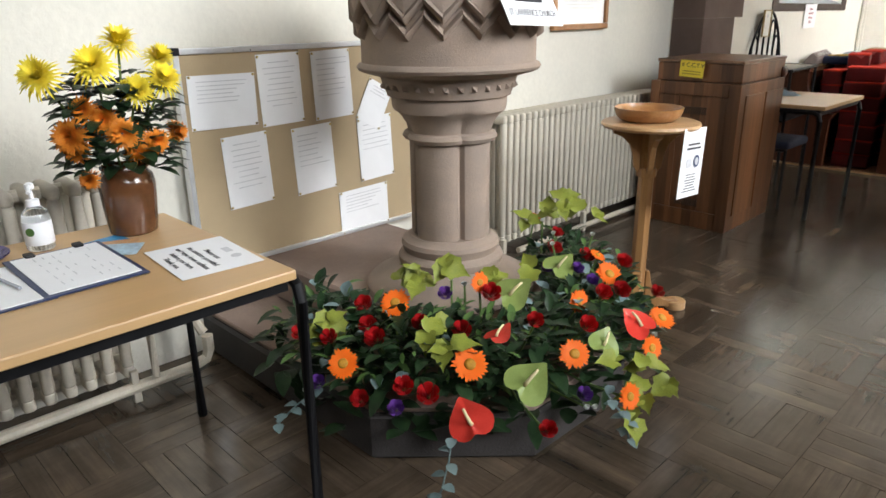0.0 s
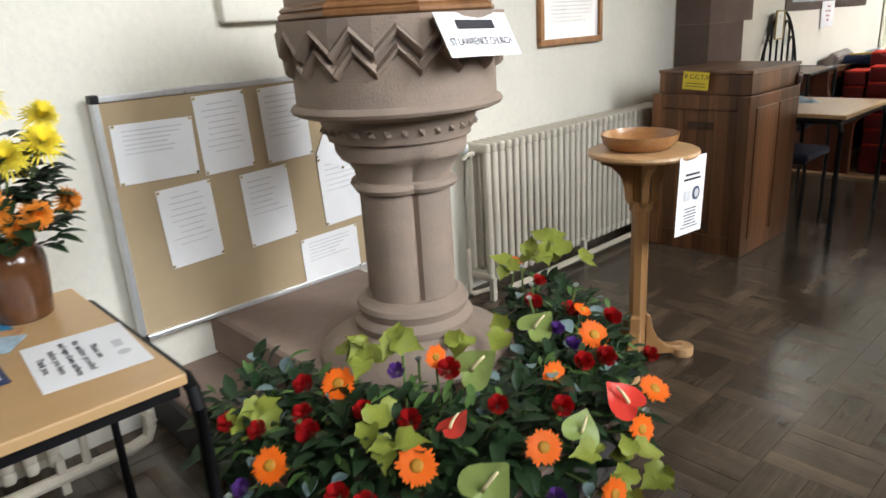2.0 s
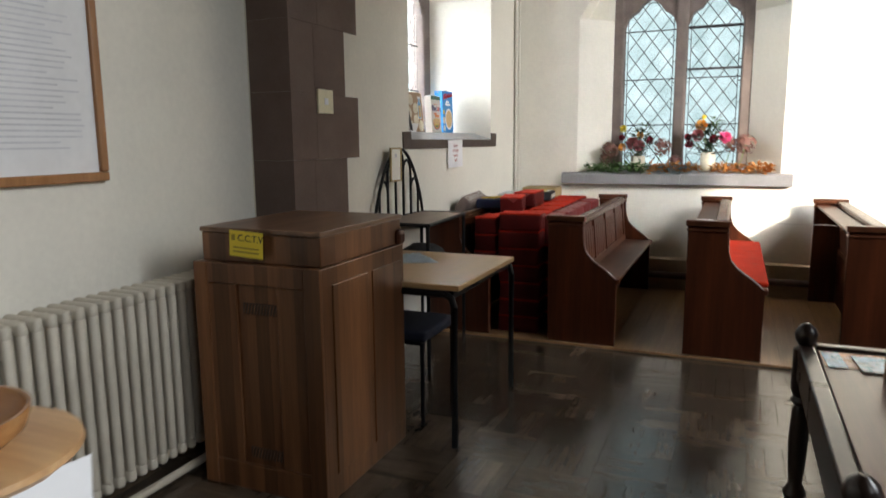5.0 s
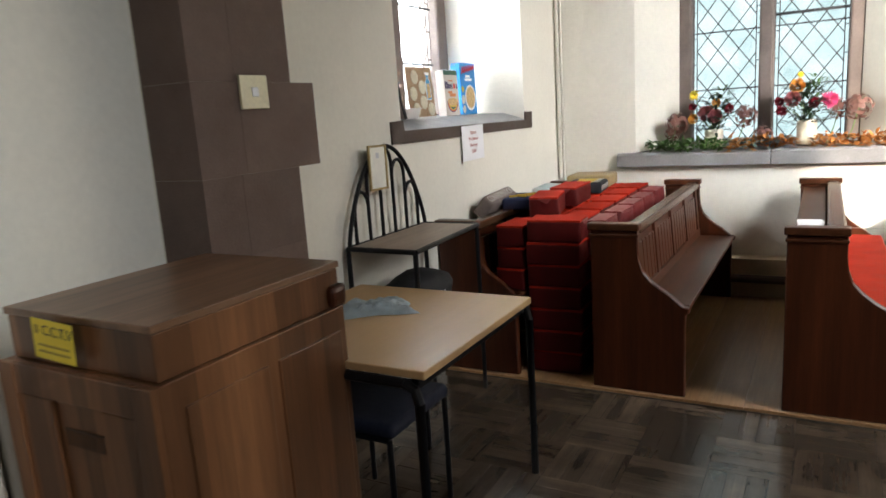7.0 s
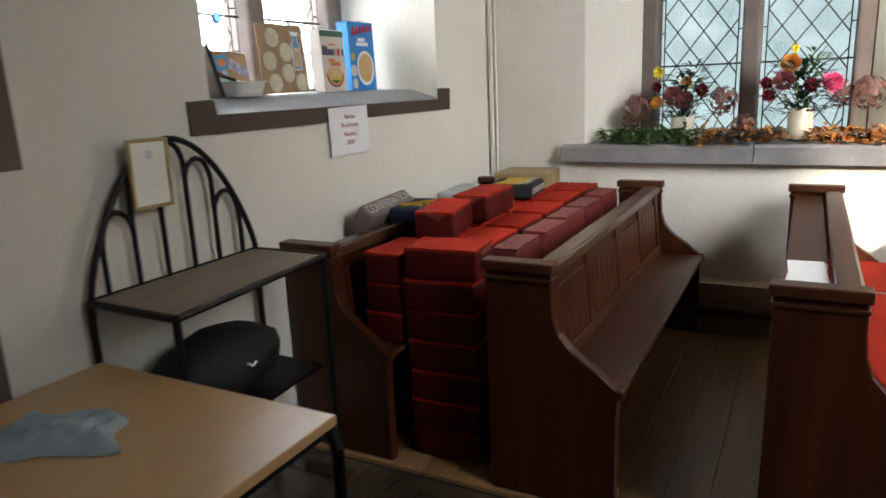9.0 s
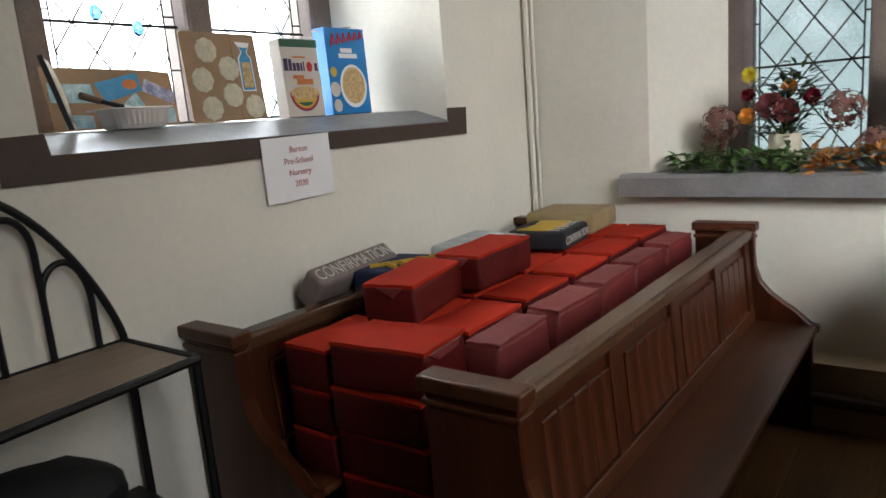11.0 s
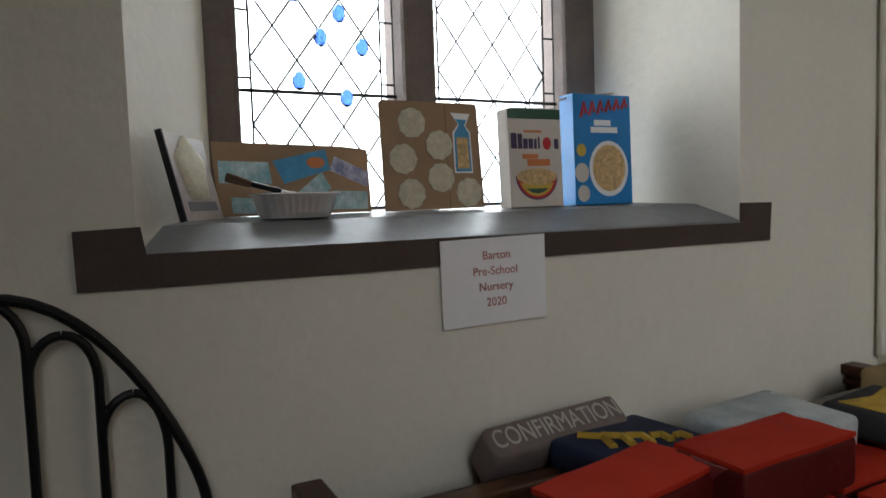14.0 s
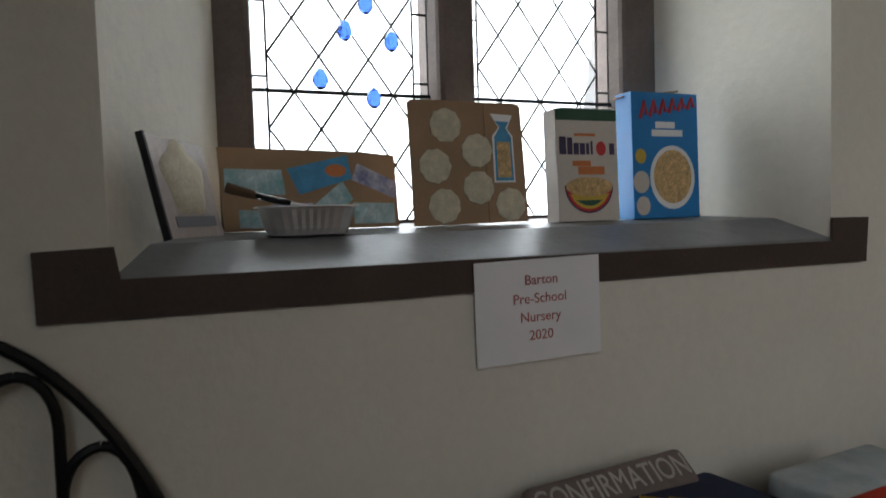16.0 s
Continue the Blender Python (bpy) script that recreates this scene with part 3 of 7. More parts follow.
bm = bmn()
lathe(bm, [(0.15, 0.922), (0.17, 0.93), (0.178, 0.943), (0.17, 0.956), (0.155, 0.962), (0.162, 0.985), (0.185, 1.02), (0.205, 1.035), (0.208, 1.05), (0.208, 1.085), (0.222, 1.088)], 64, (FX, FY, 0))
lobed(bm, 0.17, 1.06)
part("capital", bm, M_FONT, font, smooth=True)
bm = bmn()
lathe(bm, [(0.218, 1.086), (0.222, 1.095), (0.245, 1.155), (0.262, 1.158), (0.30, 1.168), (0.318, 1.176), (0.324, 1.186), (0.318, 1.196), (0.305, 1.202), (0.305, 1.30), (0.312, 1.42), (0.312, 1.432)], 48, (FX, FY, 0))
part("bowl", bm, M_FONT, font, smooth=True)
bm = bmn()
for i in range(30):
    a = 2 * math.pi * i / 30
    m = Matrix.Translation((FX, FY, 0)) @ Matrix.Rotation(a, 4, "Z") @ Matrix.Translation((0.232, 0, 1.122)) @ Matrix.Rotation(radians(20), 4, "Y")
    vs = bmesh.ops.create_cone(bm, segments=4, radius1=0.026, radius2=0.0, depth=0.03, cap_ends=True, matrix=m @ Matrix.Rotation(radians(90), 4, "Y") @ Matrix.Rotation(radians(45), 4, "Z") @ Matrix.Diagonal((1.25, 0.85, 1, 1)))
part("dogtooth_band", bm, M_FONT, font)


TURN = radians(-5.5)


def chevron(zc, amp, r, thick, count=17):
    bm = bmn()
    pts = []
    steps = count * 2
    for i in range(steps):
        a = 2 * math.pi * i / steps + TURN
        pts.append((a, zc + (amp if i % 2 else -amp)))
    prof = [(0.0, -thick), (0.016, -thick * 0.5), (0.024, 0.0), (0.016, thick * 0.5), (0.0, thick)]
    grid = []
    for a, zz in pts:
        grid.append([bm.verts.new((FX + (r + dr) * math.cos(a), FY + (r + dr) * math.sin(a), zz + dz)) for dr, dz in prof])
    for i in range(steps):
        A, B = grid[i], grid[(i + 1) % steps]
        for k in range(len(prof) - 1):
            bm.faces.new((A[k], B[k], B[k + 1], A[k + 1]))
    return bm


for zc, r, th in ((1.325, 0.305, 0.017), (1.375, 0.318, 0.02)):
    part("chevron_band", chevron(zc, 0.03, r, th), M_FONT, font)
bm = bmn()
steps = 34
ring_a, ring_b = [], []
for i in range(steps):
    a = 2 * math.pi * i / steps + TURN
    ring_a.append(bm.verts.new((FX + 0.335 * math.cos(a), FY + 0.335 * math.sin(a), 1.375 + (0.03 if i % 2 else -0.03) + 0.012)))
    ring_b.append(bm.verts.new((FX + 0.335 * math.cos(a), FY + 0.335 * math.sin(a), 1.435)))
ring_c = [bm.verts.new((FX + 0.29 * math.cos(2 * math.pi * i / steps + TURN), FY + 0.29 * math.sin(2 * math.pi * i / steps + TURN), 1.437)) for i in range(steps)]
for i in range(steps):
    j = (i + 1) % steps
    bm.faces.new((ring_a[i], ring_a[j], ring_b[j], ring_b[i]))
    bm.faces.new((ring_b[i], ring_b[j], ring_c[j], ring_c[i]))
part("rim", bm, M_FONT, font)

M_LID = wood("font_cover_oak", (0.17, 0.075, 0.03), (0.28, 0.135, 0.055), "x", 0.35, 10)
lid = thing("font_cover", (FX, FY, 1.437), "eight-sided brown oak font cover with a brass plate", "lid")
LIDTURN = radians(-26.5)


def eight_sided(profile):
    """A moulded eight-sided form from (corner radius, height) pairs."""
    bm = bmn()
    lathe(bm, profile, 8, (0, 0, 0))
    bmesh.ops.transform(bm, matrix=Matrix.Translation((FX, FY, 0)) @ Matrix.Rotation(LIDTURN, 4, "Z"), verts=bm.verts)
    return bm


part("base_moulding", eight_sided([(0.322, 1.438), (0.328, 1.443), (0.328, 1.452), (0.318, 1.458), (0.322, 1.463), (0.320, 1.469), (0.308, 1.476)]), M_LID, lid)
part("body", eight_sided([(0.306, 1.4765), (0.306, 1.556)]), M_LID, lid)
part("cornice", eight_sided([(0.307, 1.5565), (0.314, 1.566), (0.316, 1.576), (0.328, 1.582), (0.334, 1.592), (0.332, 1.604), (0.318, 1.61)]), M_LID, lid)
part("roof", eight_sided([(0.312, 1.6105), (0.30, 1.63), (0.20, 1.69), (0.06, 1.735), (0.03, 1.75), (0.035, 1.79), (0.01, 1.81)]), M_LID, lid)
M_BRASS = plain("brass", (0.75, 0.50, 0.12), 0.3, 20, 0.1, 200, 0.03, metal=1.0)
face = Matrix.Translation((FX, FY, 0)) @ Matrix.Rotation(LIDTURN + radians(22.5), 4, "Z")
bm = bmn()
box(bm, 0.2825, 0.2865, -0.106, 0.106, 1.492, 1.542, 0.001, m=face, seg=1)
plate = part("plate", bm, M_BRASS, lid, "polished brass plate")
bm = bmn()
for i in range(3):
    box(bm, 0.2866, 0.2871, -0.085 + 0.012 * i, 0.085 - 0.012 * i, 1.529 - 0.012 * i, 1.533 - 0.012 * i, m=face)
part("engraving", bm, plain("dark_engraving", (0.12, 0.07, 0.02), 0.6), plate)

# ---- large furniture ----


def school_table(x0, x1, y0, y1, label):
    """Beech-topped table on a black tubular frame."""
    t = thing("table", ((x0 + x1) / 2, (y0 + y1) / 2, 0), label, "table", "school tables")
    bm = bmn()
    box(bm, x0, x1, y0, y1, 0.731, 0.757, 0.004)
    part("tabletop", bm, M_BEECH, t)
    r = 0.016
    for yy in (y0 - 0.004, y1 + 0.018):
        for xx, s in ((x0 + 0.03, -1), (x1 - 0.02, 1)):
            bm = bmn()
            tube(bm, [(xx, yy, 0.0), (xx, yy, 0.66), (xx - 0.012 * s, yy, 0.70), (xx - 0.045 * s, yy, 0.716)], r, 10)
            part("leg", bm, M_BLACKTUBE, t, smooth=True)
        bm = bmn()
        tube(bm, [(x0 + 0.075, yy, 0.716), (x1 - 0.065, yy, 0.716)], r, 10)
        part("end_rail", bm, M_BLACKTUBE, t, smooth=True)
    for xx in (x0 + 0.05, x1 - 0.04):
        bm = bmn()
        box(bm, xx - 0.012, xx + 0.012, y0 + 0.01, y1 - 0.01, 0.695, 0.7305, 0.002, seg=1)
        part("side_rail", bm, M_BLACKTUBE, t)
    return t


table_a = school_table(-1.80, -1.03, 2.20, 3.628, "beech-topped table with black steel legs holding flowers and papers")
table_b = school_table(-1.87, -1.06, 7.64, 8.468, "beech-topped table with black steel legs and a cloth on it")


def radiator(y0, count, pitch, z0, z1, label, gap=0.62):
    x0, x1 = -2.20, -2.035
    L = count * pitch
    rad = thing("radiator", (-2.12, y0 + L / 2, z0), label, "radiator", "column radiators")
    d = x1 - x0
    bm = bmn()
    w = pitch * gap
    # one section: two rounded columns joined at top and bottom
    for lo, hi, fa, fb in (((x1 - 0.035), x1, z0 + 0.04, z1 - 0.04), (x0, x0 + 0.035, z0 + 0.04, z1 - 0.04)):
        box(bm, lo, hi, -w / 2, w / 2, fa, fb, w * 0.32, seg=2)
    box(bm, x0, x1, -w / 2, w / 2, z1 - 0.05, z1, w * 0.34, seg=2)
    box(bm, x0, x1, -w / 2, w / 2, z0, z0 + 0.05, w * 0.34, seg=2)
    bmesh.ops.translate(bm, vec=(2.12, 0, -z0), verts=bm.verts)
    me = mesh_of("section", bm, M_RAD, True)
    soften(me, 50)
    for i in range(count):
        ob = new("section", me)
        ob.parent = rad
        ob.location = (0, -L / 2 + pitch * (i + 0.5), 0)
    bm = bmn()
    for zz in (z0 + 0.025, z1 - 0.03):
        tube(bm, [(-2.12, y0 + 0.01, zz), (-2.12, y0 + L - 0.01, zz)], 0.022, 10)
    part("connector", bm, M_RAD, rad, smooth=True)
    return rad


rad_b = radiator(5.60, 33, 0.0535, 0.10, 0.83, "tall cream column radiator against a plaster wall", 0.66)
rad_a = radiator(1.75, 27, 0.0665, 0.10, 0.85, "cream column radiator behind a table")
for rad, ys in ((rad_b, (5.62, 6.42, 7.33)), (rad_a, (1.8, 3.52))):
    for yy in ys:
        bm = bmn()
        box(bm, -2.05, -2.02, yy - 0.014, yy + 0.014, 0.0, 0.13, 0.003)
        part("foot", bm, M_RAD, rad)
bm = bmn()
tube(bm, [(-2.03, 5.75, 0.035), (-2.03, 7.4, 0.035)], 0.017, 8)
part("feed_pipe", bm, M_PIPE, rad_b, smooth=True)
bm = bmn()
tube(bm, [(-2.12, 5.60, 0.78), (-2.12, 5.55, 0.78), (-2.12, 5.53, 0.76), (-2.12, 5.53, 0.3), (-2.12, 5.53, 0.06), (-2.12, 5.56, 0.04), (-2.1, 5.7, 0.035)], 0.013, 8)
part("valve_pipe", bm, M_PIPE, rad_b, smooth=True)
bm = bmn()
lathe(bm, [(0.012, 0), (0.022, 0.01), (0.022, 0.04), (0.016, 0.05)], 12, (-2.12, 5.54, 0.79))
part("valve", bm, M_ALU, rad_b, "chrome valve head", True)
bm = bmn()
tube(bm, [(-2.03, 1.7, 0.055), (-2.03, 3.60, 0.06), (-2.03, 3.74, 0.06), (-2.03, 3.80, 0.075), (-2.03, 3.815, 0.11), (-2.03, 3.815, 0.17)], 0.022, 10)
tube(bm, [(-2.03, 3.60, 0.06), (-2.03, 3.60, 0.30), (-2.06, 3.60, 0.33)], 0.015, 8)
tube(bm, [(-2.06, 3.815, 0.17), (-2.09, 3.80, 0.215), (-2.14, 3.75, 0.225), (-2.2, 3.7, 0.225)], 0.02, 8)
part("feed_pipe", bm, M_PIPE, rad_a, smooth=True)

# lectern cabinet
cab = thing("cabinet", (-1.63, 7.32, 0), "walnut-effect music cabinet with a sloped lid housing", "cabinet")
bm = bmn()
box(bm, -1.925, -1.34, 6.985, 7.66, 0.0, 0.93, 0.004)
part("body", bm, M_CAB, cab)
bm = bmn()
box(bm, -1.905, -1.352, 7.0, 7.66, 0.932, 1.045, 0.004)
part("upper_case", bm, M_CAB, cab)
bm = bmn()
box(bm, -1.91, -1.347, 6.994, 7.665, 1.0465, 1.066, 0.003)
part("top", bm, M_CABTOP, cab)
for xa, xb in ((-1.928, -1.865), (-1.41, -1.337)):
    bm = bmn()
    box(bm, xa, xb, 6.965, 6.984, 0.0, 0.93, 0.003)
    part("stile", bm, M_CAB, cab)
for za, zb in ((0.0, 0.11), (0.85, 0.93)):
    bm = bmn()
    box(bm, -1.864, -1.411, 6.968, 6.984, za, zb, 0.003)
    part("rail", bm, M_CAB, cab)
for xa, xb in ((-1.864, -1.73), (-1.54, -1.411)):
    bm = bmn()
    box(bm, xa, xb, 6.972, 6.984, 0.112, 0.848, 0.002, seg=1)
    part("front_board", bm, M_CAB, cab)
M_VENT = plain("dark_vent_mesh", (0.05, 0.03, 0.02), 0.7, 30, 0.3, 200, 0.3)
for zc in (0.755, 0.16):
    bm = bmn()
    box(bm, -1.70, -1.53, 6.978, 6.9835, zc - 0.022, zc + 0.022)
    v = part("vent", bm, M_VENT, cab, "small dark perforated vent")
    bm = bmn()
    for i in range(12):
        xx = -1.695 + i * 0.0145
        tube(bm, [(xx, 6.977, zc - 0.02), (xx + 0.01, 6.977, zc + 0.02)], 0.0018, 4)
    part("grille", bm, M_CAB, v)
for ya in (7.05, 7.36):
    bm = bmn()
    box(bm, -1.345, -1.333, ya, ya + 0.27, 0.10, 0.86, 0.003)
    part("side_panel", bm, M_CAB, cab)
bm = bmn()
box(bm, -1.36, -1.33, 7.60, 7.675, 0.93, 1.0, 0.02, seg=3)
part("hinge_block", bm, M_PEW, cab, "dark rounded end block")

# ---- pews ----
PW = [(0.0, 0.0), (0.0, 0.83), (0.235, 0.83), (0.237, 0.74), (0.243, 0.68), (0.262, 0.625), (0.30, 0.58), (0.345, 0.545), (0.39, 0.515), (0.425, 0.485), (0.452, 0.462), (0.478, 0.458), (0.48, 0.432), (0.462, 0.42), (0.458, 0.36), (0.458, 0.0)]


def pew():
    p = thing("pew", (0, 0, 0), "dark varnished pine pew with scrolled ends", "pew", "pews")
    for yy in (0.0, 1.90):
        bm = bmn()
        prism(bm, PW, yy, yy + 0.045, "xz", 0.005)
        e = part("end_panel", bm, M_PEW, p)
        bm = bmn()
        box(bm, -0.012, 0.245, yy - 0.012, yy + 0.057, 0.832, 0.868, 0.006)
        part("cap", bm, M_PEWY, e)
        bm = bmn()
        box(bm, -0.006, 0.24, yy - 0.006, yy + 0.051, 0.80, 0.815, 0.004)
        part("bead", bm, M_PEWY, e)
    bm = bmn()
    box(bm, 0.19, 0.478, 0.046, 1.899, 0.435, 0.46, 0.008)
    part("seat", bm, M_PEWY, p, "worn brown seat plank")
    bm = bmn()
    box(bm, 0.155, 0.232, 0.046, 1.899, 0.80, 0.852, 0.012)
    part("top_rail", bm, M_PEWCAP, p, "pale worn capping rail")
    bm = bmn()
    prism(bm, [(0.178, 0.80), (0.2, 0.80), (0.228, 0.461), (0.206, 0.461)], 0.046, 1.899, "xz")
    back = part("backrest", bm, M_PEW, p)
    bm = bmn()
    box(bm, 0, 0.011, -0.036, 0.036, 0, 0.235, 0.004, seg=1)
    slat = mesh_of("slat", bm, M_PEW)
    lean = Matrix.Rotation(radians(-4.7), 4, "Y")
    for i in range(24):
        if i % 6 == 0:
            continue
        linked("slat", slat, back, Matrix.Translation((0.2225, 0.046 + 0.077 * (i + 0.5), 0.515)) @ lean)
    for i in (0, 6, 12, 18, 24):
        yy = min(max(0.046 + 0.077 * i, 0.08), 1.86)
        bm = bmn()
        box(bm, 0, 0.018, yy - 0.034, yy + 0.034, -0.055, 0.29, 0.003, m=Matrix.Translation((0.2225, 0, 0.515)) @ lean, seg=1)
        part("muntin", bm, M_PEW, back)
    bm = bmn()
    box(bm, 0.0, 0.02, 0.05, 1.895, -0.055, -0.002, 0.003, m=Matrix.Translation((0.2225, 0, 0.515)) @ lean, seg=1)
    part("bottom_rail", bm, M_PEWY, back)
    bm = bmn()
    box(bm, 0.19, 0.21, 0.046, 1.899, 0.02, 0.434, 0.003, seg=1)
    part("seat_support", bm, M_PEW, p)
    return p


first = pew()
PEW_Z = 0.0205
pews = [first]
first.matrix_basis = pose(-1.105, 9.395, PEW_Z)
first["label"] = "dark varnished pine pew beside stacked red hassocks"
for xx, lab in ((-1.99, "dark varnished pine pew half hidden under red hassocks"), (-0.215, "dark varnished pine pew with a red seat runner"), (0.66, "sunlit varnished pine pew with scrolled ends"), (1.535, "sunlit varnished pine pew with scrolled ends")):
    c = copy_thing(first, pose(xx, 9.395, PEW_Z))
    c["label"] = lab
    pews.append(c)
bm = bmn()
box(bm, -0.06, 0.265, 9.445, 11.28, 0.4825, 0.515, 0.012)
RUN = single("seat_runner", bm, M_REDTOP, "bright red padded runner lying along a pew seat", "cushion")
for p in pews[2:4]:
    bm = bmn()
    box(bm, 0.02, 0.15, 0.05, 1.895, 0.795, 0.815, 0.005)
    me = mesh_of("book_ledge", bm, M_PEWY)
    lg = new("book_ledge", me)
    lg.parent = p

# sun glint on the book ledge, made as three thin white slips
bm = bmn()
for i in range(3):
    box(bm, -0.055, 0.055, -0.13, 0.13, i * 0.004, i * 0.004 + 0.0035, 0.0008, m=pose(-0.13, 9.72, 0.8365, 0, 0, 3 * i - 3), seg=1)
single("paper", bm, M_PAPER, "white slips standing in for a sun glint on a pew ledge", "paper")

# ---- flowers ----
def petal_mat(name, a, b, rough=0.5):
    return plain(name, a, rough, 40, 0.12, 300, 0.08, vary=0.14, tint=b, gloss=0.25)


M_ORANGE = petal_mat("orange_petal", (0.78, 0.11, 0.006), (0.82, 0.17, 0.01))
M_ORANGEEYE = petal_mat("gerbera_eye", (0.62, 0.30, 0.03), (0.30, 0.14, 0.02))
M_ROSE = petal_mat("red_rose_petal", (0.34, 0.007, 0.010), (0.48, 0.014, 0.016))
M_ANTHRED = petal_mat("red_anthurium", (0.55, 0.03, 0.022), (0.62, 0.06, 0.04), 0.22)
M_ANTHGREEN = petal_mat("green_anthurium", (0.25, 0.31, 0.10), (0.18, 0.24, 0.06), 0.3)
M_SPADIX = petal_mat("cream_spadix", (0.75, 0.66, 0.42), (0.70, 0.60, 0.30))
M_PURPLE = petal_mat("purple_lisianthus", (0.10, 0.03, 0.22), (0.16, 0.06, 0.30))
M_LIME = petal_mat("lime_leaf", (0.30, 0.31, 0.05), (0.15, 0.20, 0.03))
M_GREEN = petal_mat("dark_green_leaf", (0.012, 0.028, 0.012), (0.028, 0.056, 0.022), 0.4)
M_MID = petal_mat("mid_green_leaf", (0.06, 0.12, 0.03), (0.09, 0.16, 0.045), 0.45)
M_EUC = petal_mat("eucalyptus_leaf", (0.14, 0.20, 0.20), (0.20, 0.27, 0.27), 0.6)
M_YELLOW = petal_mat("yellow_petal", (0.85, 0.66, 0.015), (0.88, 0.74, 0.10))
M_BRONZE = petal_mat("bronze_petal", (0.58, 0.12, 0.012), (0.78, 0.33, 0.04))
M_BUD = petal_mat("white_bud", (0.62, 0.66, 0.50), (0.55, 0.56, 0.62))
M_STEM = petal_mat("green_stem", (0.10, 0.16, 0.05), (0.13, 0.19, 0.06))


def aim(at, d, size=1.0, spin=0.0):
    q = Vector(d).normalized().to_track_quat("Z", "Y").to_matrix().to_4x4()
    return Matrix.Translation(at) @ q @ Matrix.Rotation(spin, 4, "Z") @ Matrix.Scale(size, 4)


def add_leaf(bm, at, d, length, width, droop=0.2, side=None, fold=0.15, n=4):
    """A pointed leaf with a folded midrib that droops towards its tip."""
    d = Vector(d).normalized()
    up = Vector((0, 0, 1)) if abs(d.z) < 0.95 else Vector((1, 0, 0))
    s = d.cross(up).normalized() if side is None else Vector(side).normalized()
    nrm = s.cross(d).normalized()
    prev = None
    for i in range(n + 1):
        k = i / n
        c = Vector(at) + d * (length * k) - Vector((0, 0, 1)) * (droop * length * k * k)
        w = width * 0.5 * (math.sin(math.pi * (k * 0.92 + 0.06)) ** 0.8)
        row = [bm.verts.new(c - s * w + nrm * w * fold * 2), bm.verts.new(c), bm.verts.new(c + s * w + nrm * w * fold * 2)]
        if prev:
            bm.faces.new((prev[0], prev[1], row[1], row[0]))
            bm.faces.new((prev[1], prev[2], row[2], row[1]))
        prev = row


def daisy_mesh(name, mat, petals, rings, r_in, r_out, width, cup, curl=0.0):
    bm = bmn()
    for ring in range(rings):
        for i in range(petals):
            a = 2 * math.pi * (i + 0.5 * ring) / petals + random.uniform(-0.06, 0.06)
            ro = (r_out - ring * (r_out - r_in) * (0.28 if rings < 5 else 0.15)) * random.uniform(0.82, 1.08)
            lift = cup * (0.3 + ring * 0.5) + random.uniform(-0.05, 0.05)
            prev = None
            for k in (0.0, 0.35, 0.75, 1.0):
                rr = r_in + (ro - r_in) * k
                zz = ring * 0.05 + lift * (rr - r_in) + curl * k * k * rr
                w = width * (0.55 + 0.6 * math.sin(math.pi * min(0.9, k * 0.8 + 0.12))) * (0.35 if k == 1.0 else 1)
                c = Vector((rr * math.cos(a), rr * math.sin(a), zz))
                t = Vector((-math.sin(a), math.cos(a), 0)) * w
                row = [bm.verts.new(c - t), bm.verts.new(c + t)]
                if prev:
                    bm.faces.new((prev[0], row[0], row[1], prev[1]))
                prev = row
    return mesh_of(name, bm, mat, True)


def dome_mesh(name, mat, r, h, n=14):
    bm = bmn()
    lathe(bm, [(r, 0), (r * 0.97, h * 0.5), (r * 0.7, h * 0.9), (r * 0.3, h), (0.004, h * 0.92)], n)
    return mesh_of(name, bm, mat, True)


def rose_mesh(name, mat):
    bm = bmn()
    for layer, (count, rad, hi, flare) in enumerate(((3, 0.25, 1.15, 0.02), (4, 0.45, 1.12, 0.05), (5, 0.66, 1.05, 0.08), (6, 0.82, 0.92, 0.14))):
        for i in range(count):
            a0 = 2 * math.pi * (i + 0.37 * layer) / count
            span = 2 * math.pi / count * 0.72
            g = []
            for v in range(5):
                k = v / 4
                row = []
                for u in range(5):
                    j = u / 4 - 0.5
                    a = a0 + j * 2 * span * 0.62
                    r = rad * (0.35 + 0.65 * math.sin(k * 1.5)) + flare * k ** 3 * (1 - abs(j)) + 0.03 * abs(j)
                    zz = -0.35 + hi * k * (1 - 0.16 * (2 * abs(j)) ** 2) - flare * 0.3 * k ** 4
                    row.append(bm.verts.new((r * math.cos(a), r * math.sin(a), zz)))
                g.append(row)
            for v in range(4):
                for u in range(4):
                    bm.faces.new((g[v][u], g[v][u + 1], g[v + 1][u + 1], g[v + 1][u]))
    return mesh_of(name, bm, mat, True)


def heart_mesh(name, mat):
    bm = bmn()
    n, rings = 28, 4
    centre = bm.verts.new((0, 0, 0.02))
    rows = []
    for r in range(1, rings + 1):
        k = r / rings
        row = []
        for i in range(n):
            t = 2 * math.pi * i / n
            x = 0.62 * 16 * math.sin(t) ** 3 / 17 + 0.30 * math.sin(t)
            y = 0.66 * (13 * math.cos(t) - 5 * math.cos(2 * t) - 2 * math.cos(3 * t) - math.cos(4 * t)) / 17 + 0.32 * math.cos(t)
            z = 0.10 * k * k * math.cos(2 * t) + 0.08 * k * k + 0.03 * math.sin(5 * t) * k
            row.append(bm.verts.new((x * k, (y + 0.1) * k, z)))
        rows.append(row)
    for i in range(n):
        bm.faces.new((centre, rows[0][i], rows[0][(i + 1) % n]))
    for a, b in zip(rows, rows[1:]):
        for i in range(n):
            bm.faces.new((a[i], b[i], b[(i + 1) % n], a[(i + 1) % n]))
    return mesh_of(name, bm, mat, True)


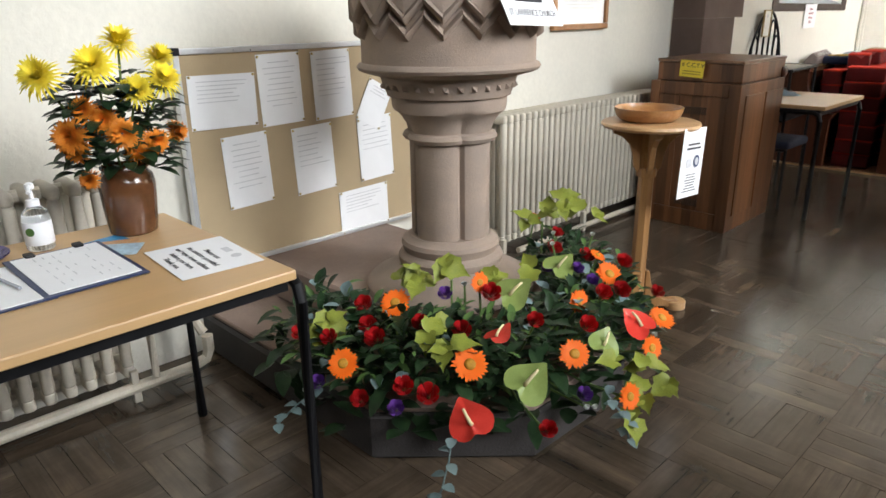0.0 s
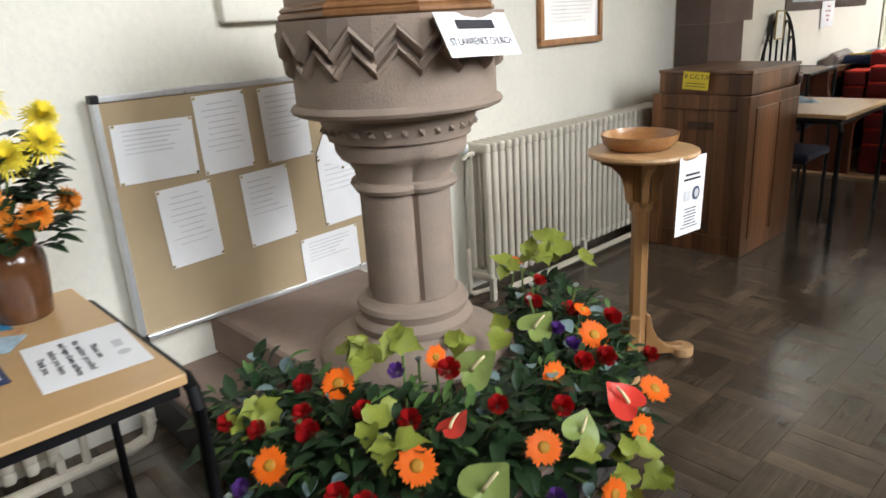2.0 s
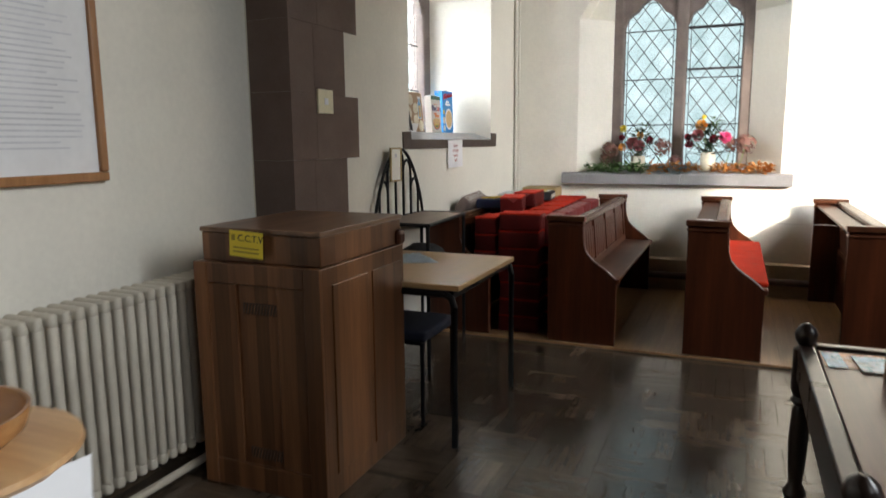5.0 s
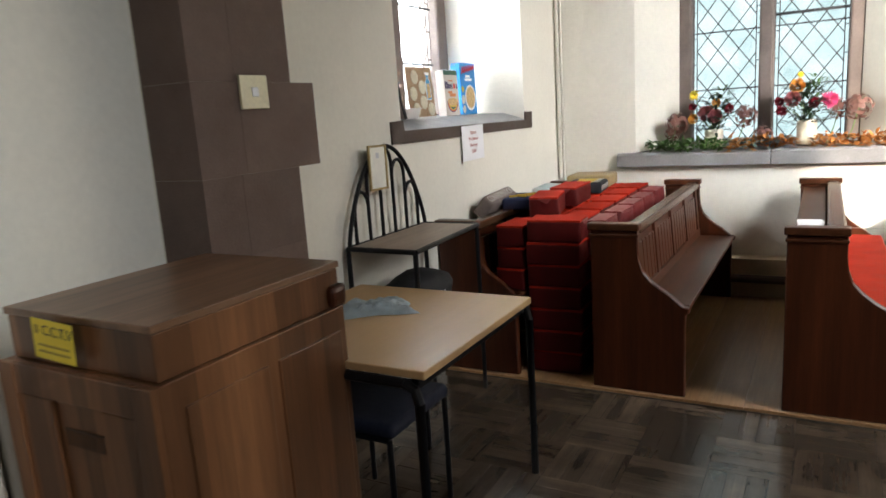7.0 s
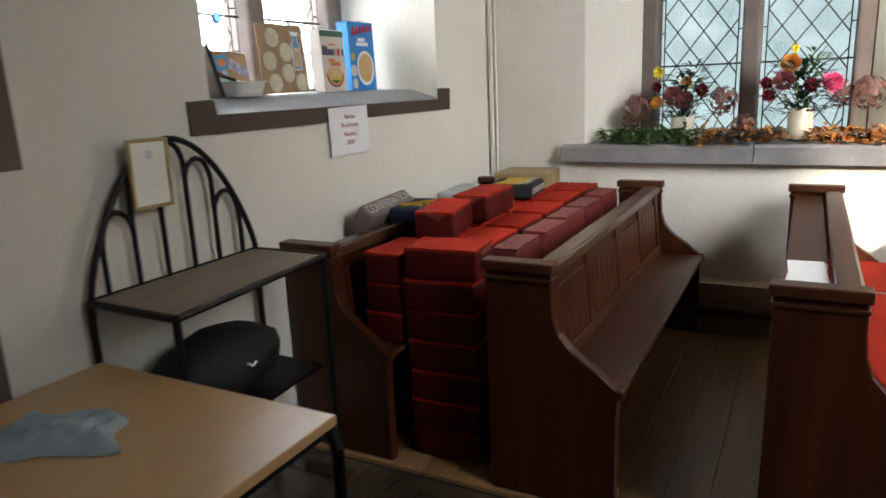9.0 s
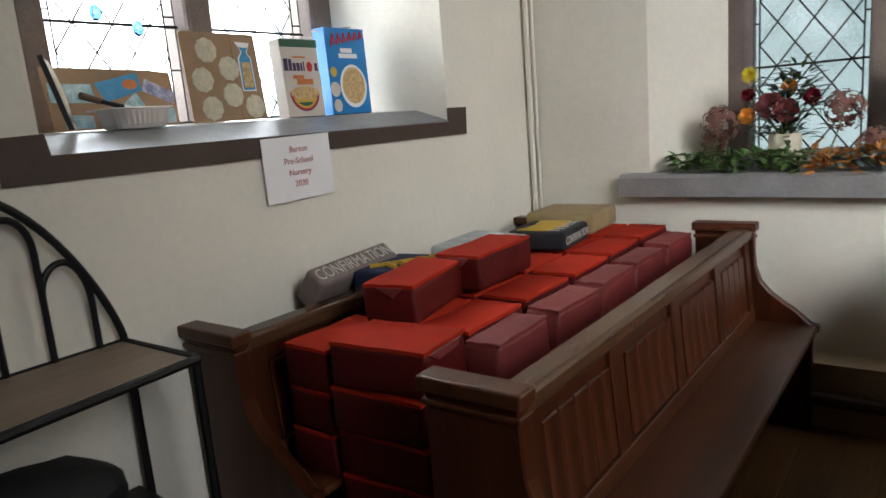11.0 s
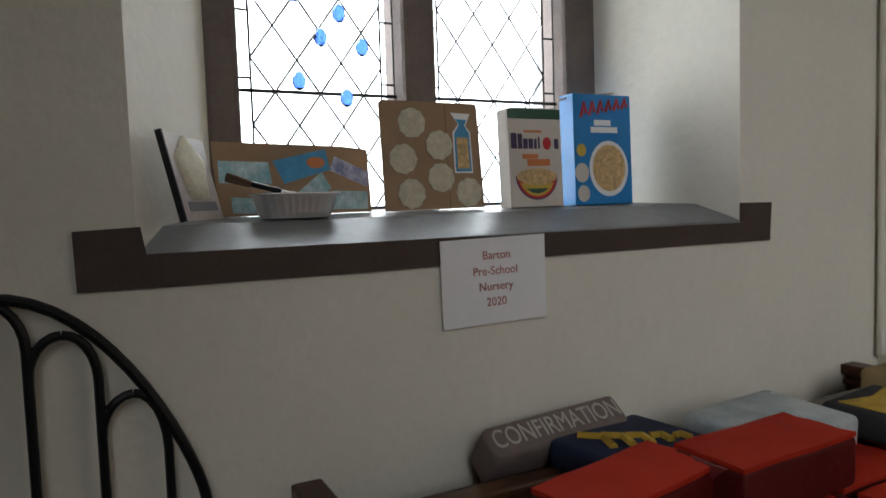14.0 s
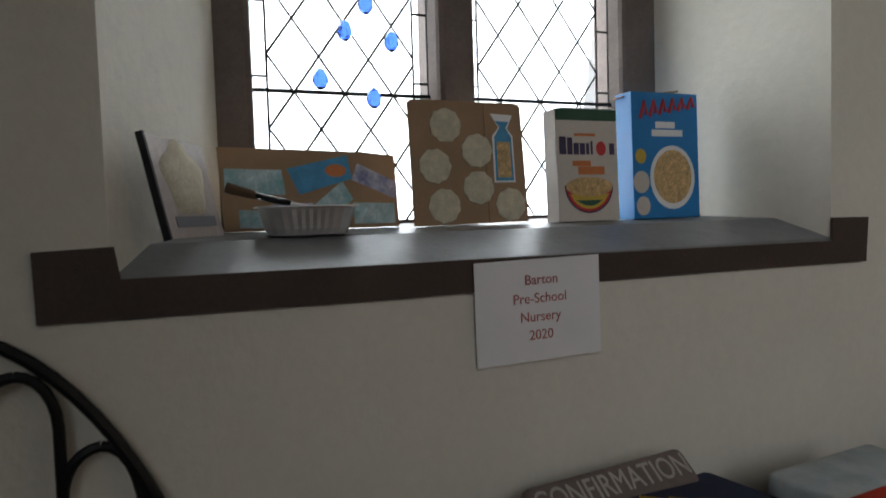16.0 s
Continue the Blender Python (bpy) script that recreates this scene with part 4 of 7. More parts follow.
def spadix_mesh():
    bm = bmn()
    tube(bm, [(0, 0.25, 0.02), (0, 0.1, 0.16), (0, -0.15, 0.28), (0, -0.45, 0.36)], 0.085, 8, 0.05)
    return mesh_of("spadix", bm, M_SPADIX, True)


def lobed_leaf_mesh(name, mat):
    bm = bmn()
    right = [(0.0, 1.0), (0.07, 0.84), (0.17, 0.70), (0.25, 0.64), (0.28, 0.54), (0.46, 0.46), (0.40, 0.28), (0.42, 0.10), (0.24, -0.04), (0.0, 0.0)]
    mid = [(0, 1.0), (0, 0.84), (0, 0.72), (0, 0.62), (0, 0.5), (0, 0.38), (0, 0.26), (0, 0.14), (0, 0.05), (0, 0.0)]
    for s in (1, -1):
        prev = None
        for (x, y), (mx, my) in zip(right, mid):
            z = 0.42 * x - 0.22 * y * y + 0.05 * math.sin(y * 9)
            row = (bm.verts.new((mx, my, -0.22 * my * my)), bm.verts.new((s * x, y, z)))
            if prev:
                f = (prev[0], row[0], row[1], prev[1])
                bm.faces.new(f if s > 0 else f[::-1])
            prev = row
    bmesh.ops.remove_doubles(bm, verts=bm.verts, dist=1e-4)
    return mesh_of(name, bm, mat, True)


ME_GERB = daisy_mesh("gerbera", M_ORANGE, 26, 2, 0.28, 1.0, 0.095, 0.12)
ME_GEYE = dome_mesh("eye", M_ORANGEEYE, 0.32, 0.16)
ME_ROSE = rose_mesh("rose", M_ROSE)
ME_ANTR = heart_mesh("anthurium", M_ANTHRED)
ME_ANTG = heart_mesh("anthurium_green", M_ANTHGREEN)
ME_SPAD = spadix_mesh()
ME_LISI = rose_mesh("lisianthus", M_PURPLE)
ME_BUD = rose_mesh("bud", M_BUD)
ME_LIME = lobed_leaf_mesh("lime_leaf", M_LIME)
ME_MUM = daisy_mesh("chrysanthemum", M_YELLOW, 24, 6, 0.05, 1.0, 0.05, 0.95, -0.45)
ME_BRONZE = daisy_mesh("bronze_chrysanthemum", M_BRONZE, 24, 6, 0.06, 1.0, 0.06, 0.9, -0.35)

arr = thing("flower_arrangement", (FX + 0.45, FY - 0.25, 0.19), "red and orange roses, gerberas and foliage massed round a font step", "flower arrangement")
EYE0 = Vector((0.3, 2.9, 1.36))


def facing(p, towards=0.55):
    out = Vector((p[0] - FX, p[1] - FY, 0)).normalized()
    return (out * 0.5 + Vector((0, 0, 0.75)) + (EYE0 - Vector(p)).normalized() * towards).normalized()


def stalk(p):
    bm = bmn()
    p = Vector(p)
    root = Vector((FX, FY, 0)) + Vector((p.x - FX, p.y - FY, 0)).normalized() * 0.47 + Vector((0, 0, 0.24))
    tube(bm, [p, p.lerp(root, 0.5) - Vector((0, 0, 0.02)), root], 0.004, 5)
    return part("stem", bm, M_STEM, arr)


GERB = [(-1.2, 4.09, 0.47, 0.052), (-1.13, 3.82, 0.38, 0.050), (-0.83, 4.05, 0.40, 0.055), (-0.65, 4.31, 0.40, 0.05), (-0.85, 4.81, 0.46, 0.055), (-0.62, 4.78, 0.37, 0.05), (-0.79, 4.53, 0.46, 0.042), (-1.02, 4.30, 0.53, 0.036), (-0.57, 4.63, 0.33, 0.045), (-0.53, 4.44, 0.25, 0.046), (-1.42, 5.10, 0.50, 0.035), (-0.98, 4.93, 0.47, 0.035)]
for i, (x, y, zz, r) in enumerate(GERB):
    d = facing((x, y, zz), (0.9, 0.9, 1.1, 0.6, 0.7, 0.3)[i % 6])
    if i in (6, 7, 8, 9):
        d = (d + Vector((0.9, 0.1, -0.2))).normalized()
    g = linked("gerbera", ME_GERB, arr, aim((x, y, zz), d, r, i), "orange gerbera head")
    e = new("eye", ME_GEYE)
    e.parent = g
    stalk((x, y, zz - 0.01))
ROSES = [(-1.25, 3.86, 0.41), (-1.18, 3.96, 0.44), (-1.11, 3.93, 0.43), (-1.06, 4.07, 0.45), (-0.93, 4.12, 0.45), (-0.98, 4.31, 0.50), (-0.8, 4.31, 0.46), (-0.7, 4.45, 0.43), (-1.02, 4.91, 0.46), (-1.24, 5.02, 0.48), (-0.77, 4.64, 0.46), (-0.75, 4.72, 0.45), (-1.03, 3.8, 0.31), (-0.94, 3.89, 0.35), (-0.87, 3.92, 0.34), (-0.62, 4.15, 0.23), (-1.3, 4.04, 0.45), (-1.13, 4.85, 0.48), (-0.71, 4.90, 0.40), (-1.36, 3.83, 0.40), (-0.88, 4.95, 0.46)]
for i, p in enumerate(ROSES):
    linked("rose", ME_ROSE, arr, aim(p, facing(p, 0.7), 0.029 + 0.003 * (i % 3), i * 1.3), "deep red rose")
    stalk((p[0], p[1], p[2] - 0.012))
for p, r, d in (((-0.76, 3.97, 0.29), 0.075, (0.6, -0.75, 0.35)), ((-0.63, 4.63, 0.40), 0.07, (0.55, -0.2, 0.9)), ((-0.83, 4.18, 0.45), 0.055, (-0.2, -0.3, 1.0))):
    h = linked("anthurium", ME_ANTR, arr, aim(p, d, r, 3.6), "glossy red anthurium")
    s = new("spadix", ME_SPAD)
    s.parent = h
for p, r, d in (((-0.69, 4.15, 0.36), 0.078, (0.45, -0.6, 0.8)), ((-0.93, 4.37, 0.50), 0.075, (0.2, -0.6, 0.8)), ((-1.0, 4.72, 0.48), 0.07, (0.3, -0.4, 0.9)), ((-0.63, 4.44, 0.40), 0.06, (0.7, -0.2, 0.9))):
    h = linked("anthurium", ME_ANTG, arr, aim(p, d, r, 2.4), "pale green anthurium")
    s = new("spadix", ME_SPAD)
    s.parent = h
for i, p in enumerate([(-1.1, 4.22, 0.49), (-1.07, 4.72, 0.45), (-0.86, 4.71, 0.46), (-0.93, 3.85, 0.30), (-1.18, 3.76, 0.32), (-0.59, 4.28, 0.30), (-0.95, 4.75, 0.47)]):
    linked("lisianthus", ME_LISI, arr, aim(p, facing(p), 0.026, i), "purple lisianthus")
for i, p in enumerate([(-1.09, 4.24, 0.54), (-1.06, 4.27, 0.52), (-1.10, 4.80, 0.52), (-1.14, 4.86, 0.54), (-0.57, 4.27, 0.27), (-0.58, 4.33, 0.24), (-1.3, 5.0, 0.53), (-0.60, 4.70, 0.34), (-1.2, 3.73, 0.3), (-1.02, 4.95, 0.54)]):
    linked("bud", ME_BUD, arr, aim(p, (0.2 * math.sin(i), -0.3, 0.8), 0.011, i), "small white bud")
    stalk(p)
LIMES = [(-1.2, 4.2, 0.55), (-1.12, 4.24, 0.58), (-1.25, 4.15, 0.52), (-1.17, 4.17, 0.52), (-0.99, 4.04, 0.45), (-0.91, 4.04, 0.43), (-1.03, 4.1, 0.46), (-1.38, 5.14, 0.52), (-1.24, 5.16, 0.55), (-1.41, 5.04, 0.50), (-1.33, 5.2, 0.58), (-1.28, 5.1, 0.56), (-1.18, 5.22, 0.52), (-0.52, 4.50, 0.24), (-0.50, 4.62, 0.24), (-0.52, 4.42, 0.18), (-1.05, 4.62, 0.48), (-1.12, 4.5, 0.46), (-0.58, 4.43, 0.36), (-1.30, 3.9, 0.44), (-1.34, 3.83, 0.41), (-0.55, 4.56, 0.30)]
for i, p in enumerate(LIMES):
    out = Vector((p[0] - FX, p[1] - FY, 0)).normalized()
    side = Vector((math.sin(i * 2.1), math.cos(i * 2.1), 0)) * 0.7
    nrm = (Vector((0, 0, 0.8)) + (EYE0 - Vector(p)).normalized() * 0.8 + side * 0.4).normalized()
    for k in range(2 + i % 2):
        q = aim(Vector(p) + side * 0.016 * (k - 1), (nrm + Vector((math.sin(k * 2.2 + i), math.cos(k * 1.7 + i), 0)) * 0.35).normalized(), 0.064 + 0.014 * ((i + k) % 3), i * 2.4 + k * 2.0)
        linked("lime_leaf", ME_LIME, arr, q, "yellow-green pointed leaf")


def foliage(name, mat, count, lo, hi, wl, seed, label, zb=0.22, zt=0.24):
    rnd = random.Random(seed)
    bm = bmn()
    for _ in range(count):
        a = rnd.uniform(-108, 86)
        a = radians(a)
        k = rnd.uniform(-1, 1)
        r = 0.55 + 0.18 * k
        h = zb + zt * math.sqrt(max(0, 1 - (k * 0.85) ** 2)) * rnd.uniform(0.35, 1.0)
        p = (FX + r * math.cos(a), FY + r * math.sin(a), h)
        out = Vector((math.cos(a) * k, math.sin(a) * k, rnd.uniform(0.0, 0.9))) + Vector((rnd.uniform(-0.7, 0.7), rnd.uniform(-0.7, 0.7), 0))
        ln = rnd.uniform(lo, hi)
        add_leaf(bm, p, out, ln, ln * wl * rnd.uniform(0.8, 1.2), rnd.uniform(0.1, 0.5))
    ob = part(name, bm, mat, arr, label, True)
    return tagged(ob, kind="stuff")


foliage("dark_foliage", M_GREEN, 1150, 0.05, 0.10, 0.42, 4, "dark green mixed leaves")
foliage("mid_foliage", M_MID, 280, 0.04, 0.09, 0.28, 7, "mid green fern and leaf sprigs", 0.24, 0.24)
foliage("eucalyptus", M_EUC, 90, 0.04, 0.06, 0.85, 9, "grey-green eucalyptus leaves", 0.24, 0.24)
rnd = random.Random(21)
bm = bmn()
for _ in range(430):
    a, r = radians(rnd.uniform(-108, 90)), rnd.uniform(0.40, 0.74)
    p = Vector((FX + r * math.cos(a), FY + r * math.sin(a), rnd.uniform(0.20, 0.30)))
    if r > 0.63:
        p.z = rnd.uniform(0.11, 0.27)
    add_leaf(bm, p, (rnd.uniform(-1, 1), rnd.uniform(-1, 1), rnd.uniform(-0.1, 0.5)), rnd.uniform(0.07, 0.12), rnd.uniform(0.04, 0.06), 0.2)
tagged(part("under_foliage", bm, M_GREEN, arr, "shaded leaves low in the arrangement", True), kind="stuff")
# two trailing sprigs
for pts in ([(-0.80, 3.95, 0.26), (-0.77, 3.90, 0.18), (-0.77, 3.87, 0.10), (-0.78, 3.85, 0.05)], [(-1.25, 3.84, 0.26), (-1.28, 3.74, 0.21), (-1.30, 3.68, 0.16)], [(-0.56, 4.36, 0.28), (-0.52, 4.40, 0.2), (-0.51, 4.42, 0.12)]):
    bm = bmn()
    tube(bm, pts, 0.0025, 5)
    for i in range(9):
        k = i / 8 * (len(pts) - 1)
        a, b = Vector(pts[min(int(k), len(pts) - 2)]), Vector(pts[min(int(k) + 1, len(pts) - 1)])
        p = a.lerp(b, k - int(k) if k < len(pts) - 1 else 1.0)
        add_leaf(bm, p, (math.sin(i * 2.6), -0.3 + math.cos(i * 2.6) * 0.4, 0.1), 0.042, 0.034, 0.3)
    part("trailing_sprig", bm, M_EUC, arr, "trailing eucalyptus sprig", True)

# vase of chrysanthemums on the table
VX, VY = -1.665, 3.48
M_GLAZE = plain("brown_salt_glaze", (0.085, 0.032, 0.014), 0.16, 14, 0.3, 60, 0.05, tint=(0.13, 0.055, 0.022), gloss=0.7)
vase = thing("vase", (VX, VY, 0.757), "brown glazed stoneware jar of yellow and bronze chrysanthemums", "vase")
bm = bmn()
lathe(bm, [(0.060, 0.7575), (0.066, 0.762), (0.070, 0.79), (0.076, 0.86), (0.078, 0.905), (0.074, 0.928), (0.064, 0.939), (0.061, 0.944), (0.067, 0.951), (0.065, 0.957), (0.056, 0.945), (0.052, 0.80)], 32, (VX, VY, 0), close=False)
part("jar", bm, M_GLAZE, vase, smooth=True)
YEL = [(-1.62, 3.50, 1.285, 0.062), (-1.60, 3.42, 1.235, 0.066), (-1.64, 3.302, 1.212, 0.064), (-1.57, 3.508, 1.165, 0.056), (-1.57, 3.585, 1.19, 0.058), (-1.65, 3.615, 1.243, 0.052)]
for i, (x, y, zz, r) in enumerate(YEL):
    d = Vector((x - VX, y - VY, 0.09)) * 3 + (EYE0 - Vector((x, y, zz))).normalized() * (0.55 if i else 0.15) + Vector((0, 0, 0.35))
    linked("chrysanthemum", ME_MUM, vase, aim((x, y, zz), d, r, i), "yellow spider chrysanthemum")
    bm = bmn()
    tube(bm, [(x, y, zz), (VX + (x - VX) * 0.5, VY + (y - VY) * 0.5, 1.05), (VX, VY, 0.86)], 0.0035, 5)
    part("stem", bm, M_STEM, vase)
for i, (x, y, zz, r) in enumerate([(-1.60, 3.338, 1.065, 0.056), (-1.56, 3.452, 1.063, 0.05), (-1.61, 3.382, 1.13, 0.042), (-1.57, 3.54, 1.028, 0.044), (-1.62, 3.622, 1.04, 0.04), (-1.59, 3.42, 1.10, 0.045), (-1.62, 3.37, 0.94, 0.032), (-1.58, 3.49, 1.005, 0.036), (-1.63, 3.355, 1.02, 0.04)]):
    d = Vector((x - VX, y - VY, 0.0)) * 4 + (EYE0 - Vector((x, y, zz))).normalized() * 0.5
    linked("chrysanthemum", ME_BRONZE, vase, aim((x, y, zz), d, r, i), "bronze-orange chrysanthemum")
rnd = random.Random(3)
bm = bmn()
for _ in range(330):
    a, k = rnd.uniform(0, 6.283), rnd.uniform(0.0, 1.0)
    r = 0.02 + 0.115 * k ** 0.7
    p = (VX + r * math.cos(a), VY + r * math.sin(a), rnd.uniform(0.965, 1.22) - 0.03 * k)
    add_leaf(bm, p, (math.cos(a), math.sin(a), rnd.uniform(-0.1, 0.6)), rnd.uniform(0.045, 0.075), rnd.uniform(0.035, 0.055), 0.3)
tagged(part("foliage", bm, M_GREEN, vase, "dark green chrysanthemum leaves", True), kind="stuff")

# ---- writing ----


def lettering(txt, size, mat, m, parent, name="lettering", align="CENTER", extrude=0.0004):
    """Words in the built-in face, as a mesh."""
    cu = bpy.data.curves.new(name, "FONT")
    cu.body, cu.size, cu.align_x, cu.align_y, cu.extrude = txt, size, align, "CENTER", extrude
    tmp = bpy.data.objects.new(name, cu)
    me = bpy.data.meshes.new_from_object(tmp)
    bpy.data.objects.remove(tmp)
    bpy.data.curves.remove(cu)
    me.materials.clear()
    me.materials.append(mat)
    return linked(name, me, parent, m)


def sheet(name, m, w, h, label, category="paper", group="", mat=None, curl=0.004):
    """A slightly curled sheet in the xy plane of m, as an Empty with the paper under it."""
    t = thing(name, m.translation, label, category, group)
    bm = bmn()
    vs = box(bm, -w / 2, w / 2, -h / 2, h / 2, 0.0005, 0.0015)
    es = [e for e in bm.edges if e.calc_length() > 0.01]
    bmesh.ops.subdivide_edges(bm, edges=es, cuts=5, use_grid_fill=True)
    for v in bm.verts:
        v.co.z += curl * 0.25 * (2 * v.co.y / h) ** 4
    bmesh.ops.transform(bm, matrix=m, verts=bm.verts)
    part("page", bm, mat or M_PAPER, t)
    return t


def bars(t, m, w, h, rows, mat, seed=0, top=0.42, step=0.05, thick=0.006, left=-0.4, full=0.8):
    """Print too small to read, as short bars."""
    rnd = random.Random(seed)
    bm = bmn()
    for i in range(rows):
        y = h * (top - i * step)
        ln = w * full * rnd.uniform(0.55, 1.0)
        x0 = w * left if left > -0.39 else -ln / 2
        box(bm, x0, x0 + ln, y - thick / 2, y + thick / 2, 0.0030, 0.0034)
    bmesh.ops.transform(bm, matrix=m, verts=bm.verts)
    part("print", bm, mat, t)


WALL_E = Matrix(((0, 0, 1, 0), (1, 0, 0, 0), (0, 1, 0, 0), (0, 0, 0, 1)))  # x along +y, y up, facing +x


def on_wall(x, y, z, roll=0.0):
    return Matrix.Translation((x, y, z)) @ WALL_E @ Matrix.Rotation(radians(roll), 4, "Z")


# pinboard
board = thing("pinboard", (-2.19, 4.48, 0.366), "tan felt pinboard in an aluminium frame leaning on the wall", "pinboard")
bm = bmn()
box(bm, -2.205, -2.18, 3.912, 5.08, 0.37, 1.235)
part("felt", bm, M_HESSIAN, board)
for b in ((-2.21, -2.168, 3.895, 5.095, 1.225, 1.247), (-2.21, -2.168, 3.895, 5.095, 0.366, 0.386), (-2.21, -2.168, 3.893, 3.915, 0.37, 1.24), (-2.21, -2.168, 5.077, 5.097, 0.37, 1.24)):
    bm = bmn()
    box(bm, *b, 0.004)
    part("frame_rail", bm, M_ALU, board)
for yy in (3.904, 5.087):
    for zz in (0.376, 1.237):
        bm = bmn()
        box(bm, -2.212, -2.165, yy - 0.014, yy + 0.014, zz - 0.014, zz + 0.014, 0.003)
        part("corner_cap", bm, M_BLACKTUBE, board, "black plastic corner")
M_PIN = plain("brass_pin", (0.6, 0.45, 0.15), 0.3, metal=1.0)
NOTES = [(4.075, 1.043, 0.285, 0.207, -0.8, 6), (4.336, 1.069, 0.203, 0.29, 1.5, 9), (4.60, 1.069, 0.205, 0.293, 2.0, 8), (4.15, 0.756, 0.205, 0.298, 2.2, 9), (4.478, 0.754, 0.208, 0.297, 2.4, 7), (4.83, 0.757, 0.203, 0.297, 2.4, 6), (4.745, 0.474, 0.29, 0.205, 1.5, 6), (4.83, 0.96, 0.15, 0.2, -28, 3)]
for i, (y, zz, w, h, roll, rows) in enumerate(NOTES):
    m = on_wall(-2.176 + (0.002 if i == 7 else 0), y, zz, roll)
    t = sheet("notice", m, w, h, "white printed notice pinned to a felt board", "notice", "pinned notices", curl=0.003)
    bars(t, m, w, h, rows, M_INK, i, 0.38, 0.075, 0.0035, -0.4 if i % 2 else -0.38)
    for sx in (-0.47, 0.47):
        for sy in (-0.47, 0.47):
            bm = bmn()
            lathe(bm, [(0.005, 0.004), (0.005, 0.007), (0.003, 0.009)], 8, (w * sx, h * sy, 0), m)
            part("pin", bm, M_PIN, t)

# table A: papers, clipboard, sanitiser
m = pose(-1.29, 3.51, 0.7585, 0, 0, -4)
t = sheet("table_sign", m, 0.275, 0.215, "laminated sign lying on a beech table", "sign", curl=0.0006)
for i, s in enumerate(("Please use", "the sanitiser provided", "and wipe down surfaces", "before you leave.", "Thank you.")):
    lettering(s, 0.0215, M_BLACKINK, m @ Matrix.Translation((0, 0.025 - 0.027 * i, 0.002)), t)
bm = bmn()
lathe(bm, [(0.014, 0.0015), (0.014, 0.0022)], 16, (0.05, 0.07, 0), m)
part("symbol", bm, M_INK, t)
bm = bmn()
box(bm, -0.03, 0.01, 0.06, 0.08, 0.0015, 0.0022, m=m)
part("small_picture", bm, M_INK, t)
clip = thing("clipboard", (-1.435, 3.235, 0.757), "navy clipboard with a sign-in sheet on a beech table", "clipboard", "clipboards")
m = pose(-1.435, 3.24, 0.7635, 0, 1.2, 1)
bm = bmn()
box(bm, -0.165, 0.165, -0.12, 0.12, 0.0, 0.004, 0.0015, m=m, seg=1)
part("backing", bm, plain("navy_board", (0.02, 0.035, 0.10), 0.4), clip)
bm = bmn()
box(bm, -0.15, 0.148, -0.106, 0.106, 0.0042, 0.0065, m=m)
part("page", bm, M_PAPER, clip)
for xx in (-0.06, 0.06):
    bm = bmn()
    box(bm, -0.168, -0.138, xx - 0.012, xx + 0.012, 0.005, 0.014, 0.003, m=m)
    part("clip", bm, M_BLACKTUBE, clip, "black bulldog clip")
bm = bmn()
rnd = random.Random(5)
for r in range(7):
    for c in range(5):
        if rnd.random() < 0.75:
            box(bm, -0.12 + c * 0.052, -0.12 + c * 0.052 + rnd.uniform(0.01, 0.03), 0.07 - r * 0.022, 0.0725 - r * 0.022, 0.0066, 0.0071, m=m)
part("print", bm, M_INK, clip)
m2 = pose(-1.425, 3.03, 0.7575, 0, 0, 2)
c2 = thing("clipboard", m2.translation, "second clipboard with a pen across its page", "clipboard", "clipboards")
bm = bmn()
box(bm, -0.16, 0.16, -0.115, 0.115, 0.0, 0.004, 0.0015, m=m2, seg=1)
part("backing", bm, plain("navy_board_edge", (0.02, 0.035, 0.10), 0.4), c2)
bm = bmn()
box(bm, -0.148, 0.148, -0.105, 0.105, 0.0042, 0.0062, m=m2)
part("page", bm, M_PAPER, c2)
bm = bmn()
tube(bm, [(-1.50, 3.075, 0.769), (-1.37, 3.10, 0.769)], 0.004, 8)
single("pen", bm, plain("clear_grey_pen", (0.35, 0.37, 0.42), 0.25), "grey ballpoint pen lying on a clipboard", "pen", smooth=True)
SX, SY = -1.69, 3.235
san = thing("sanitiser_bottle", (SX, SY, 0.757), "clear hand sanitiser pump bottle with a white label", "bottle")
bm = bmn()
lathe(bm, [(0.032, 0.758), (0.036, 0.764), (0.036, 0.845), (0.032, 0.862), (0.017, 0.878), (0.014, 0.886)], 24, (SX, SY, 0))
part("bottle", bm, glass("clear_plastic_with_gel", (0.90, 0.93, 0.93), 0.12), san, smooth=True)
bm = bmn()
lathe(bm, [(0.0362, 0.775), (0.0367, 0.776), (0.0367, 0.838), (0.0362, 0.839)], 24, (SX, SY, 0))
lab = part("label", bm, M_PAPER, san, "white paper label", True)
bm = bmn()
lathe(bm, [(0.006, 0.0), (0.012, 0.001), (0.012, 0.0015)], 14, (0, 0, 0), aim((SX + 0.026, SY - 0.026, 0.815), (0.7, -0.7, 0), 1.0))
part("leaf_mark", bm, M_MID, lab)
bm = bmn()
lathe(bm, [(0.017, 0.880), (0.017, 0.897), (0.006, 0.9), (0.005, 0.925), (0.012, 0.927), (0.012, 0.94), (0.006, 0.944)], 16, (SX, SY, 0))
tube(bm, [(SX, SY, 0.935), (SX + 0.035, SY - 0.012, 0.933), (SX + 0.045, SY - 0.016, 0.925)], 0.0055, 8)
part("pump", bm, M_PAPER, san, "white pump head", True)
